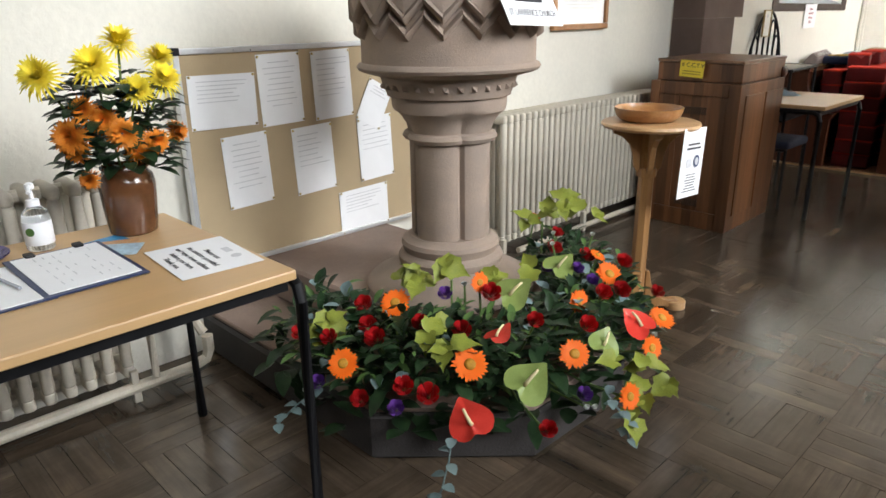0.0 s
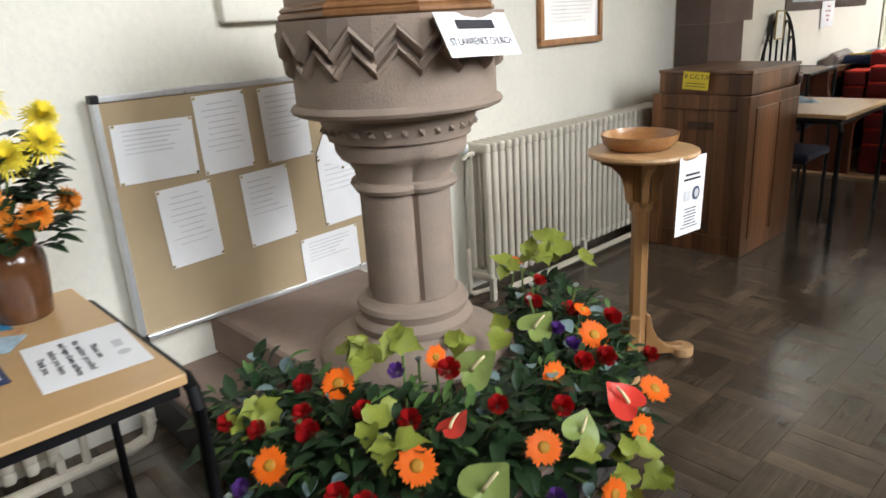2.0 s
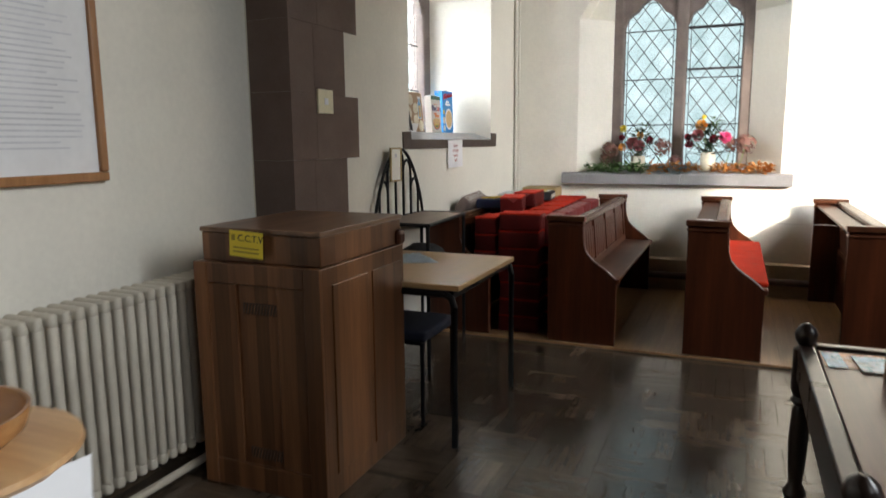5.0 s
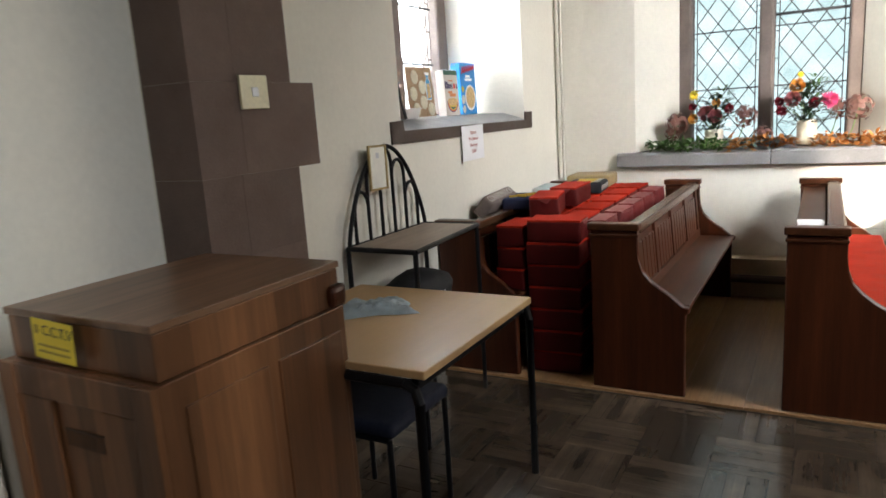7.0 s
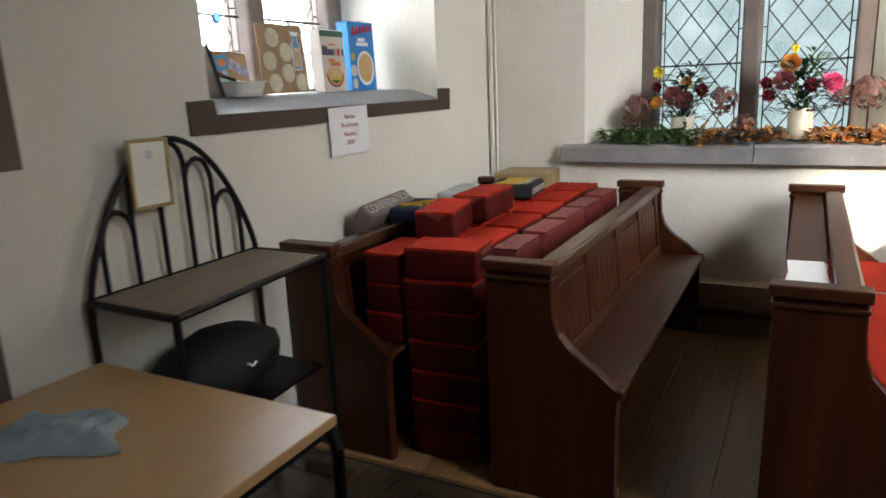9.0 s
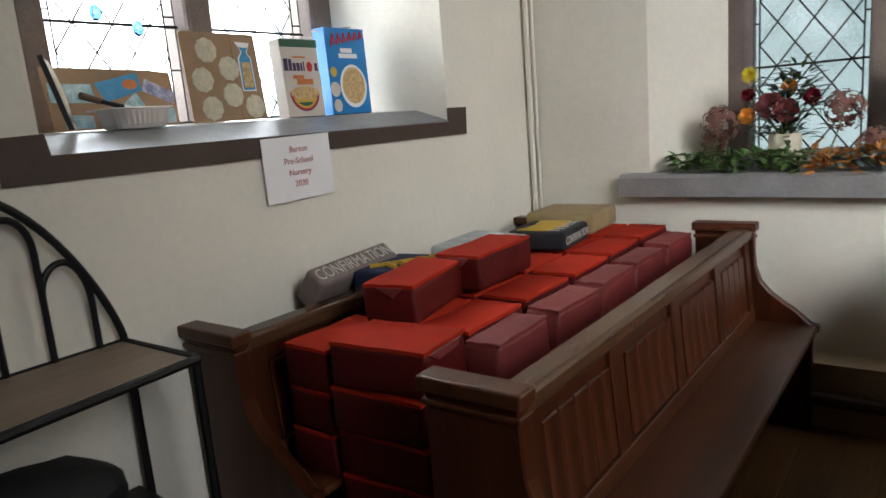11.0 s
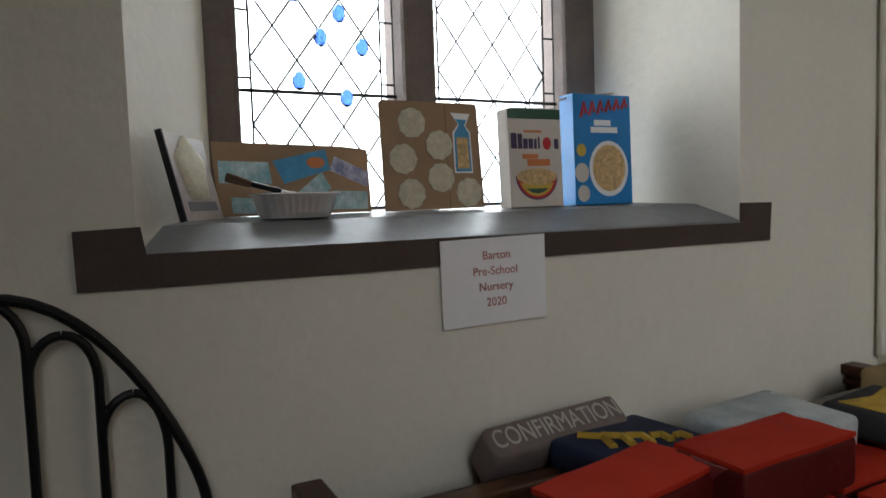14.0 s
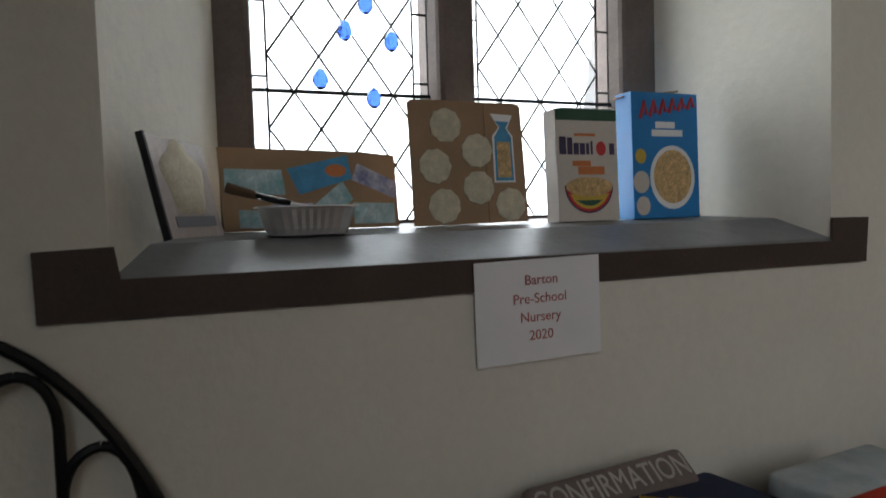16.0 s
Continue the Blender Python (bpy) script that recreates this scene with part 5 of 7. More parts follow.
for i, (x, y, r, c) in enumerate(((-1.60, 3.36, 10, (0.03, 0.25, 0.50)), (-1.56, 3.37, -22, (0.55, 0.30, 0.14)), (-1.52, 3.36, -35, (0.45, 0.60, 0.70)))):
    bm = bmn()
    box(bm, -0.05, 0.05, -0.075, 0.075, 0, 0.0012, m=pose(x, y, 0.7578 + i * 0.0016, 0, 0, r))
    lf = single("leaflet", bm, plain("leaflet_print_%s" % "abc"[i], c, 0.4, 25, 0.3), "small colour leaflet on a beech table", "leaflet", "leaflets")
bm = bmn()
lathe(bm, [(0.05, 0.0), (0.085, 0.006), (0.10, 0.016), (0.098, 0.018), (0.08, 0.009), (0.02, 0.006)], 24, (-1.70, 3.06, 0.7575), close=True)
single("plate", bm, plain("purple_glaze", (0.06, 0.04, 0.16), 0.3, 30, 0.3), "small purple dish on a beech table", "dish", smooth=True)

# pedestal stand with a turned bowl
PX, PY = -1.13, 5.53
stand = thing("pedestal_table", (PX, PY, 0), "golden oak pedestal stand with three feet", "stand")
bm = bmn()
lathe(bm, [(0.19, 0.874), (0.205, 0.878), (0.213, 0.888), (0.21, 0.898), (0.20, 0.902), (0.05, 0.9025)], 40, (PX, PY, 0))
part("tabletop", bm, M_OAKX, stand, smooth=True)
bm = bmn()
lathe(bm, [(0.036, 0.05), (0.036, 0.62), (0.034, 0.873)], 8, (PX, PY, 0))
part("column", bm, M_OAK, stand)
bm = bmn()
lathe(bm, [(0.044, 0.655), (0.046, 0.66), (0.046, 0.69), (0.042, 0.695)], 8, (PX, PY, 0))
part("collar", bm, M_OAK, stand)
for i in range(4):
    bm = bmn()
    m = Matrix.Translation((PX, PY, 0)) @ Matrix.Rotation(radians(45 + 90 * i), 4, "Z")
    vs = prism(bm, [(0.034, 0.66), (0.034, 0.873), (0.165, 0.873), (0.16, 0.85), (0.12, 0.835), (0.085, 0.80), (0.068, 0.75), (0.062, 0.70)], -0.012, 0.012, "xz", 0.002)
    bmesh.ops.transform(bm, matrix=m, verts=bm.verts)
    part("bracket", bm, M_OAK, stand)
for a in (52, 172, 292):
    bm = bmn()
    m = Matrix.Translation((PX, PY, 0)) @ Matrix.Rotation(radians(a), 4, "Z")
    prism(bm, [(0.03, 0.02), (0.03, 0.21), (0.05, 0.20), (0.062, 0.14), (0.09, 0.085), (0.13, 0.055), (0.20, 0.045), (0.22, 0.03), (0.22, 0.0), (0.17, 0.0), (0.14, 0.018)], -0.022, 0.022, "xz", 0.004)
    bmesh.ops.transform(bm, matrix=m, verts=bm.verts)
    part("foot", bm, M_OAK, stand)
    bm = bmn()
    lathe(bm, [(0.045, 0.0), (0.048, 0.004), (0.048, 0.036), (0.044, 0.04)], 18, (0.20, 0, 0.0), m)
    part("foot_pad", bm, M_OAKX, stand, smooth=True)
bm = bmn()
lathe(bm, [(0.09, 0.903), (0.115, 0.906), (0.137, 0.925), (0.146, 0.95), (0.148, 0.962), (0.141, 0.962), (0.133, 0.94), (0.115, 0.922), (0.05, 0.914)], 40, (PX - 0.012, PY - 0.005, 0))
single("bowl", bm, M_BOWL, "shallow turned wooden collection bowl on a pedestal", "bowl", smooth=True)
m = on_wall(-0.93, 5.54, 0.742, -3.5)
t = sheet("hanging_sign", m, 0.20, 0.295, "white printed notice hanging from a pedestal edge", "notice", curl=0.002)
bars(t, m, 0.20, 0.295, 2, M_BLACKINK, 3, 0.27, 0.06, 0.008)
m3 = m @ Matrix.Translation((0, -0.05, 0))
bars(t, m3, 0.17, 0.295, 7, M_BLACKINK, 4, -0.0, 0.04, 0.0035)
bm = bmn()
lathe(bm, [(0.026, 0.0045), (0.026, 0.0052)], 20, (0.035, 0.005, 0), m)
part("symbol", bm, plain("navy_print", (0.04, 0.06, 0.14), 0.7), t)
bm = bmn()
lathe(bm, [(0.018, 0.0054), (0.018, 0.0058)], 6, (0.035, 0.005, 0), m)
part("symbol_fill", bm, M_INK, t)
bm = bmn()
box(bm, -0.055, -0.012, -0.018, 0.02, 0.0045, 0.005, m=m)
part("small_picture", bm, M_INK, t)

# font sign
m = Matrix.Translation((-1.028, 4.535, 1.374)) @ Matrix(((0.0, -0.5, 0.866, 0), (1, 0, 0, 0), (0, 0.866, 0.5, 0), (0, 0, 0, 1))) @ Matrix.Rotation(radians(4), 4, "Y")
t = sheet("font_sign", m, 0.285, 0.128, "white paper sign resting on the font rim", "sign", curl=0.001)
bars(t, m, 0.285, 0.128, 1, M_BLACKINK, 8, 0.22, 0.1, 0.026)
lettering("ST LAWRENCE CHURCH", 0.0235, M_BLACKINK, m @ Matrix.Translation((0, -0.022, 0.0025)) @ Matrix.Diagonal((0.95, 1.3, 1, 1)), t)

# picture and wall panel
pic = thing("picture_frame", (-2.24, 6.565, 1.25), "orange oak picture frame with pale print behind glass", "picture")
m_gl = plain("glazed_white_print", (0.80, 0.80, 0.80), 0.05, 5, 0.04, 30, 0.0, gloss=1.0)
bm = bmn()
box(bm, -2.245, -2.232, 6.295, 6.84, 1.275, 2.07)
page = part("print", bm, m_gl, pic, "white printed page behind reflecting glass")
bm = bmn()
rnd = random.Random(14)
for i in range(30):
    zz = 1.97 - i * 0.0205
    box(bm, -2.2318, -2.2312, 6.36 + rnd.uniform(0, 0.02), 6.78 - rnd.uniform(0, 0.16), zz, zz + 0.007)
part("printed_text", bm, M_INK, page)
for b in ((-2.248, -2.215, 6.27, 6.86, 1.25, 1.285), (-2.248, -2.215, 6.27, 6.86, 2.06, 2.095), (-2.248, -2.215, 6.27, 6.305, 1.286, 2.059), (-2.248, -2.215, 6.825, 6.86, 1.286, 2.059)):
    bm = bmn()
    box(bm, *b, 0.006)
    part("frame_rail", bm, M_PICFRAME, pic)
bm = bmn()
box(bm, -2.249, -2.20, 4.415, 4.90, 1.455, 2.1, 0.01)
single("wall_cupboard", bm, M_WALL, "shallow cream painted box on the wall", "wall box")
# card on the cabinet and a light switch
M_YCARD = plain("yellow_card", (0.78, 0.60, 0.04), 0.6, 20, 0.04)
cctv = thing("yellow_sign", (-1.66, 6.975, 0.955), "bright yellow warning card on a wooden cabinet", "sign")
mc = Matrix.Translation((-1.66, 6.9655, 1.01)) @ Matrix.Rotation(radians(90), 4, "X") @ Matrix.Rotation(radians(-3), 4, "Z")
bm = bmn()
box(bm, -0.078, 0.078, -0.05, 0.05, 0, 0.0015, m=mc)
part("card", bm, M_YCARD, cctv)
lettering("C.C.T.V", 0.036, M_BLACKINK, mc @ Matrix.Translation((0.02, 0.022, 0.0022)), cctv)
bm = bmn()
box(bm, -0.068, -0.052, 0.012, 0.034, 0.0016, 0.0022, m=mc)
for i in range(2):
    box(bm, -0.06, 0.06, -0.018 - i * 0.016, -0.012 - i * 0.016, 0.0016, 0.0022, m=mc)
part("print", bm, plain("ochre_print", (0.35, 0.25, 0.03), 0.7), cctv)
sw = thing("light_switch", (-1.99, 8.10, 1.57), "cream plastic light switch on a stone pier", "switch")
bm = bmn()
box(bm, -1.9915, -1.980, 7.99, 8.135, 1.54, 1.665, 0.003)
part("plate", bm, plain("cream_plastic", (0.72, 0.66, 0.45), 0.4), sw)
bm = bmn()
box(bm, -1.9795, -1.975, 8.045, 8.08, 1.585, 1.62, 0.002, seg=1)
part("rocker", bm, M_PAPER, sw)

# ---- cloth on the second table ----
bm = bmn()
rnd = random.Random(11)
nx, ny = 18, 14
g = []
for j in range(ny + 1):
    row = []
    for i in range(nx + 1):
        u, v = i / nx - 0.5, j / ny - 0.5
        edge = 1 + 0.12 * math.sin(7 * u + 3 * v) + 0.1 * math.sin(9 * v)
        p = Vector((u * 0.27 * edge, v * 0.19 * edge, 0))
        h = 0.006 + 0.03 * max(0, noise.noise(Vector((u * 5, v * 6, 1.3)))) + 0.012 * math.cos(u * 3) * math.cos(v * 3) + 0.022 * abs(noise.noise(Vector((u * 11, v * 4, 4.1)))) + 0.012 * abs(noise.noise(Vector((u * 5 + v * 9, v * 14, 8.2))))
        row.append(bm.verts.new((p.x, p.y, 1.05 * h * (1 - (2 * max(abs(u), abs(v))) ** 6))))
    g.append(row)
for j in range(ny):
    for i in range(nx):
        bm.faces.new((g[j][i], g[j][i + 1], g[j + 1][i + 1], g[j + 1][i]))
bmesh.ops.solidify(bm, geom=bm.faces, thickness=0.002)
bmesh.ops.transform(bm, matrix=pose(-1.57, 8.145, 0.7595, 0, 0, 35), verts=bm.verts)
single("cloth", bm, plain("pale_blue_cloth", (0.58, 0.72, 0.80), 0.9, 30, 0.12, 300, 0.3, tint=(0.66, 0.75, 0.79)), "crumpled pale blue cleaning cloth on a table", "cloth", smooth=True)

# ---- arched metal stand by the wall ----
M_SHELF = wood("brown_shelf_board", (0.19, 0.13, 0.095), (0.29, 0.21, 0.155), "y", 0.45, 10)
st = thing("metal_stand", (-1.80, 8.85, 0), "black wrought metal stand with arched back and wooden shelf", "stand")
bm = bmn()
prism(bm, [(-1.955, 8.535), (-1.605, 8.525), (-1.65, 9.20), (-1.955, 9.20)], 0.895, 0.908, "xy", 0.002)
part("shelf", bm, M_SHELF, st, "brown wooden shelf board")
for pts in ([(-1.965, 8.525, 0.9), (-1.60, 8.515, 0.9)], [(-1.60, 8.515, 0.9), (-1.645, 9.218, 0.9)], [(-1.645, 9.218, 0.9), (-1.965, 9.212, 0.9)], [(-1.965, 9.212, 0.9), (-1.965, 8.525, 0.9)]):
    bm = bmn()
    tube(bm, pts, 0.012, 8)
    part("shelf_edge", bm, M_BLACKTUBE, st, smooth=True)
for x, y in ((-1.965, 8.525), (-1.605, 8.52), (-1.65, 9.212), (-1.965, 9.212)):
    bm = bmn()
    tube(bm, [(x, y, 0.0), (x, y, 0.9)], 0.012, 8)
    part("leg", bm, M_BLACKTUBE, st, smooth=True)


def arch_bar(y0, y1, z0, rise, r, n=18):
    bm = bmn()
    pts = []
    for i in range(n + 1):
        a = math.pi * i / n
        pts.append((-1.955, (y0 + y1) / 2 - math.cos(a) * (y1 - y0) / 2, z0 + rise * (0.65 * math.sin(a) ** 2 + 0.35 * math.sin(a))))
    tube(bm, pts, r, 8)
    return bm


part("arch", arch_bar(8.527, 9.206, 0.905, 0.437, 0.0105, 32), M_BLACKTUBE, st, smooth=True)
BARS = ((8.588, 1.03), (8.70, 1.18), (8.81, 1.245), (8.92, 1.245), (9.03, 1.18), (9.142, 1.03))
for yy, top in BARS:
    bm = bmn()
    tube(bm, [(-1.957, yy, 0.905), (-1.957, yy, top)], 0.0088, 8)
    part("bar", bm, M_BLACKTUBE, st, smooth=True)
for (ya, za), (yb, zb), apex in zip(BARS, BARS[1:], (1.145, 1.268, 1.332, 1.268, 1.145)):
    spring = min(za, zb)
    for lo, hi in ((ya, yb), (yb, ya)):
        bm = bmn()
        z0 = min(max(za, zb), apex - 0.075) if (lo, hi) == ((ya, yb) if za > zb else (yb, ya)) else spring
        tube(bm, [(-1.957, lo + (hi - lo) * 0.5 * (1 - math.cos(k * math.pi / 12)), z0 + (apex - z0) * math.sin(k * math.pi / 12)) for k in range(7)], 0.0088, 8)
        part("small_arch", bm, M_BLACKTUBE, st, smooth=True)
bm = bmn()
prism(bm, [(-1.94, 8.53), (-1.62, 8.53), (-1.65, 9.16), (-1.94, 9.17)], 0.50, 0.512, "xy")
part("lower_shelf", bm, M_BLACKTUBE, st)
M_GILT = plain("dull_gilt", (0.42, 0.31, 0.14), 0.45, 20, 0.15, 200, 0.05, metal=0.5)
card = thing("framed_card", (-1.93, 8.77, 1.14), "small gilt framed certificate hung on a metal stand", "framed card")
m = Matrix.Translation((-1.937, 8.772, 1.245)) @ WALL_E @ Matrix.Rotation(radians(-1), 4, "Z")
bm = bmn()
box(bm, -0.066, 0.066, -0.098, 0.098, 0, 0.003, m=m)
part("page", bm, plain("cream_certificate", (0.82, 0.80, 0.72), 0.5, 20, 0.05), card)
for b in ((-0.074, 0.074, 0.096, 0.106), (-0.074, 0.074, -0.106, -0.096), (-0.074, -0.064, -0.1, 0.1), (0.064, 0.074, -0.1, 0.1)):
    bm = bmn()
    box(bm, *b, -0.003, 0.01, 0.002, m=m, seg=1)
    part("frame_rail", bm, M_GILT, card)
bars(card, m @ Matrix.Translation((0, 0, -0.001)), 0.13, 0.2, 8, M_INK, 2, 0.1, 0.05, 0.003)
bm = bmn()
box(bm, -0.012, 0.012, 0.045, 0.07, 0.0035, 0.004, m=m)
part("crest", bm, M_INK, card)
M_DARK = plain("black_fabric", (0.010, 0.010, 0.012), 0.7, 12, 0.3, 120, 0.2)
bag = thing("bag", (-1.80, 8.80, 0.512), "black soft bag on a low shelf", "bag")
bm = bmn()
bmesh.ops.create_icosphere(bm, subdivisions=3, radius=1.0)
for v in bm.verts:
    k = 1 + 0.12 * noise.noise(v.co * 2.1)
    v.co = Vector((-1.80 + 0.15 * v.co.x * k, 8.83 + 0.24 * v.co.y * k, 0.515 + max(0.0, 0.11 + 0.12 * v.co.z * k)))
part("body", bm, M_DARK, bag, smooth=True)
bm = bmn()
tube(bm, [(-1.65, 8.80, 0.655), (-1.645, 8.815, 0.642), (-1.648, 8.835, 0.65)], 0.004, 6)
part("buckle_strap", bm, M_ALU, bag, "bright metal clip", True)
# dark stacking chair under the table
ch = thing("chair", (-1.50, 8.0, 0), "stacking chair with navy seat tucked under a table", "chair")
M_NAVY = plain("navy_fabric", (0.008, 0.011, 0.026), 0.85, 20, 0.15, 250, 0.3)
bm = bmn()
box(bm, -1.70, -1.30, 7.80, 8.20, 0.42, 0.475, 0.022, seg=3)
part("seat", bm, M_NAVY, ch, smooth=True)
bm = bmn()
box(bm, -1.735, -1.70, 7.82, 8.18, 0.56, 0.70, 0.016, seg=3)
part("backrest", bm, M_NAVY, ch, smooth=True)
for x, y in ((-1.68, 7.81), (-1.32, 7.81), (-1.68, 8.19), (-1.32, 8.19)):
    bm = bmn()
    tube(bm, [(x * 1.0, y, 0.0), (x, y, 0.42)], 0.011, 8)
    part("leg", bm, M_BLACKTUBE, ch, smooth=True)
for y in (7.81, 8.19):
    bm = bmn()
    tube(bm, [(-1.32, y, 0.415), (-1.68, y, 0.415), (-1.715, y, 0.5), (-1.725, y, 0.69)], 0.011, 8)
    part("side_frame", bm, M_BLACKTUBE, ch, smooth=True)

# ---- hassocks ----


def hassock_mesh(name, lx, ly, lz, side, top):
    bm = bmn()
    box(bm, -lx / 2, lx / 2, -ly / 2, ly / 2, 0, lz, 0.014, seg=3)
    lz = lz - 0.003
    bmesh.ops.subdivide_edges(bm, edges=[e for e in bm.edges if e.calc_length() > 0.08], cuts=2, use_grid_fill=True)
    for v in bm.verts:
        k = noise.noise(Vector((v.co.x * 9, v.co.y * 9, v.co.z * 9 + 3)))
        v.co.x += 0.009 * k
        v.co.y += 0.008 * noise.noise(Vector((v.co.y * 8, v.co.x * 8, 7)))
        if v.co.z > lz * 0.6:
            v.co.z += -0.006 + 0.003 * noise.noise(Vector((v.co.x * 7, v.co.y * 7, 2))) + 0.004 * (1 - (2 * v.co.x / lx) ** 2) * (1 - (2 * v.co.y / ly) ** 2)
    bm.normal_update()
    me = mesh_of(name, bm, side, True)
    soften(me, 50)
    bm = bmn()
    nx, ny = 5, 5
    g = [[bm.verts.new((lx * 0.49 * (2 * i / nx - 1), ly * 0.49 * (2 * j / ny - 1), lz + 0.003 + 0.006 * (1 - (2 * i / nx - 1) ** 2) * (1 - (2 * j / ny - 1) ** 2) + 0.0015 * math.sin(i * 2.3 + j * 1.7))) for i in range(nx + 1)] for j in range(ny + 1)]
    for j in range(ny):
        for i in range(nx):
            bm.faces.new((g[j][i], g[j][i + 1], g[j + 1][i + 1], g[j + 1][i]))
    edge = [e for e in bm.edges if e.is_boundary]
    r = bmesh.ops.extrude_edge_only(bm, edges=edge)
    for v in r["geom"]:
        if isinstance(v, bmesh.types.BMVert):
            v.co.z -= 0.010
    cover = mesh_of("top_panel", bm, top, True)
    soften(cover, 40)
    return me, cover


# side colour carries painted shade, top colour does not
ME_H = hassock_mesh("hassock", 0.295, 0.20, 0.1225, M_REDSHADE, M_REDTOP)
ME_HL = hassock_mesh("hassock_long", 0.165, 0.355, 0.115, M_REDSHADE, M_REDTOP)
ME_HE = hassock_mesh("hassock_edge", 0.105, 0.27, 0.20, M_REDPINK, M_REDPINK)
ME_HF = hassock_mesh("hassock_flat", 0.165, 0.29, 0.1225, M_REDSHADE, M_REDTOP)


def hassock(me, m, label, lie=0.0):
    ob = new("hassock", me[0])
    ob.matrix_basis = m
    cover = new("top_panel", me[1])
    cover.parent = ob
    return tagged(ob, label, "hassock", "stacked red hassocks")


rnd = random.Random(8)
for k in range(7):
    hassock(ME_H, pose(-1.345 + rnd.uniform(-0.008, 0.008), 9.592 + rnd.uniform(-0.006, 0.006), 0.021 + k * 0.1228, 0, 0, 3 + rnd.uniform(-2, 2) + (3 if k == 6 else 0)), "red vinyl hassock in a floor-standing stack")
for k in range(3):
    hassock(ME_HF, pose(-1.592 + rnd.uniform(-0.006, 0.006), 9.64, 0.480 + k * 0.1215, 0, 0, rnd.uniform(-3, 3)), "red vinyl hassock piled on a pew seat")
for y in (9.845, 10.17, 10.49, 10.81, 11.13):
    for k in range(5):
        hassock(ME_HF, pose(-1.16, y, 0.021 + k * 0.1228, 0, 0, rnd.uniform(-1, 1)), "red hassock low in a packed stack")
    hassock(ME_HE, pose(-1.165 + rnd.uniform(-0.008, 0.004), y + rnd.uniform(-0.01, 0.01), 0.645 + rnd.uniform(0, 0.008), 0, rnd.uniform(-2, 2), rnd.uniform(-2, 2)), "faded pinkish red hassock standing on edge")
for i, y in enumerate((9.90, 10.22, 10.54, 10.86, 11.17)):
    for k in range(3):
        for x in (-1.32, -1.50, -1.68):
            if k == 2 and x == -1.68 and i == 0:
                continue
            hassock(ME_HF, pose(x + rnd.uniform(-0.004, 0.004), y + rnd.uniform(-0.012, 0.012), 0.483 + k * 0.1235 + (0.004 * i if k == 2 else 0), 0, 0, rnd.uniform(-2, 2)), "red vinyl hassock piled on a pew seat")
hassock(ME_HL, pose(-1.505, 9.885, 0.858, 0, 0, 11.5), "large orange-red topped hassock on the pile")
hassock(ME_HL, pose(-1.475, 10.22, 0.872, 0, 0, 2), "large orange-red topped hassock on the pile")
# folded corner tabs of the covers, hanging at the ends of the two nearest
for ob in [o for o in bpy.data.objects if o.name.startswith("hassock") and o.parent is None]:
    long_one = ob.data.name.startswith("hassock_long")
    if not long_one and not (ob.data.name == "hassock" and ob.location.z > 0.7):
        continue
    bm = bmn()
    if long_one:
        prism(bm, [(0.052, 0.108), (-0.03, 0.108), (0.02, 0.078)], -0.1855, -0.181, "xz", 0.001)
    else:
        prism(bm, [(-0.09, 0.116), (0.06, 0.116), (0.045, 0.098), (-0.05, 0.092)], 0.151, 0.156, "yz", 0.001)
    tab = new("corner_tab", mesh_of("corner_tab", bm, M_REDPINK))
    tab.parent = ob


def knit(name, m, lx, ly, lz, mat, label):
    t = thing(name, m.translation, label, "hassock", "needlework hassocks")
    bm = bmn()
    box(bm, -lx / 2, lx / 2, -ly / 2, ly / 2, 0, lz, 0.016, seg=3)
    bmesh.ops.transform(bm, matrix=m, verts=bm.verts)
    part("cushion", bm, mat, t, smooth=True)
    return t


M_MAUVE = plain("grey_mauve_needlework", (0.21, 0.165, 0.15), 0.9, 30, 0.15, 420, 0.5)
M_WOOL = plain("cream_wool", (0.52, 0.49, 0.44), 0.9, 60, 0.1, 400, 0.3)
M_BLUEGREY = plain("grey_blue_needlework", (0.34, 0.42, 0.46), 0.9, 14, 0.2, 420, 0.5, tint=(0.60, 0.62, 0.62))
M_NAVYWOOL = plain("navy_needlework", (0.015, 0.025, 0.07), 0.9, 12, 0.2, 420, 0.5)
M_YWOOL = plain("mustard_wool", (0.50, 0.32, 0.035), 0.9, 30, 0.2, 420, 0.4)
M_TAN = plain("tan_needlework", (0.28, 0.20, 0.13), 0.9, 18, 0.2, 420, 0.5, tint=(0.38, 0.28, 0.12))
mk = Matrix.Translation((-1.85, 9.985, 0.955)) @ Matrix.Rotation(radians(3), 4, "X") @ Matrix.Rotation(radians(38), 4, "Y")
t = knit("confirmation_hassock", mk @ Matrix.Translation((0, 0, -0.13)), 0.085, 0.385, 0.13, M_MAUVE, "mauve needlework hassock with a cream word, tilted on the wall")
mt = mk @ Matrix.Translation((0.0, 0.0, 0.0008)) @ Matrix.Rotation(radians(90), 4, "Z")
lettering("CONFIRMATION", 0.056, M_WOOL, mt @ Matrix.Diagonal((0.86, 1.2, 1, 1)), t, extrude=0.001)
t = knit("navy_hassock", pose(-1.73, 10.10, 0.86, 0, 0, 8), 0.24, 0.30, 0.075, M_NAVYWOOL, "navy needlework hassock with mustard figures")
for i in range(5):
    bm = bmn()
    tube(bm, [(-1.80 + 0.03 * i, 10.0 + 0.045 * i, 0.937), (-1.76 + 0.02 * i, 10.04 + 0.04 * i, 0.938), (-1.70 + 0.012 * i, 10.02 + 0.045 * i, 0.937)], 0.010, 6)
    part("motif", bm, M_YWOOL, t, smooth=True)
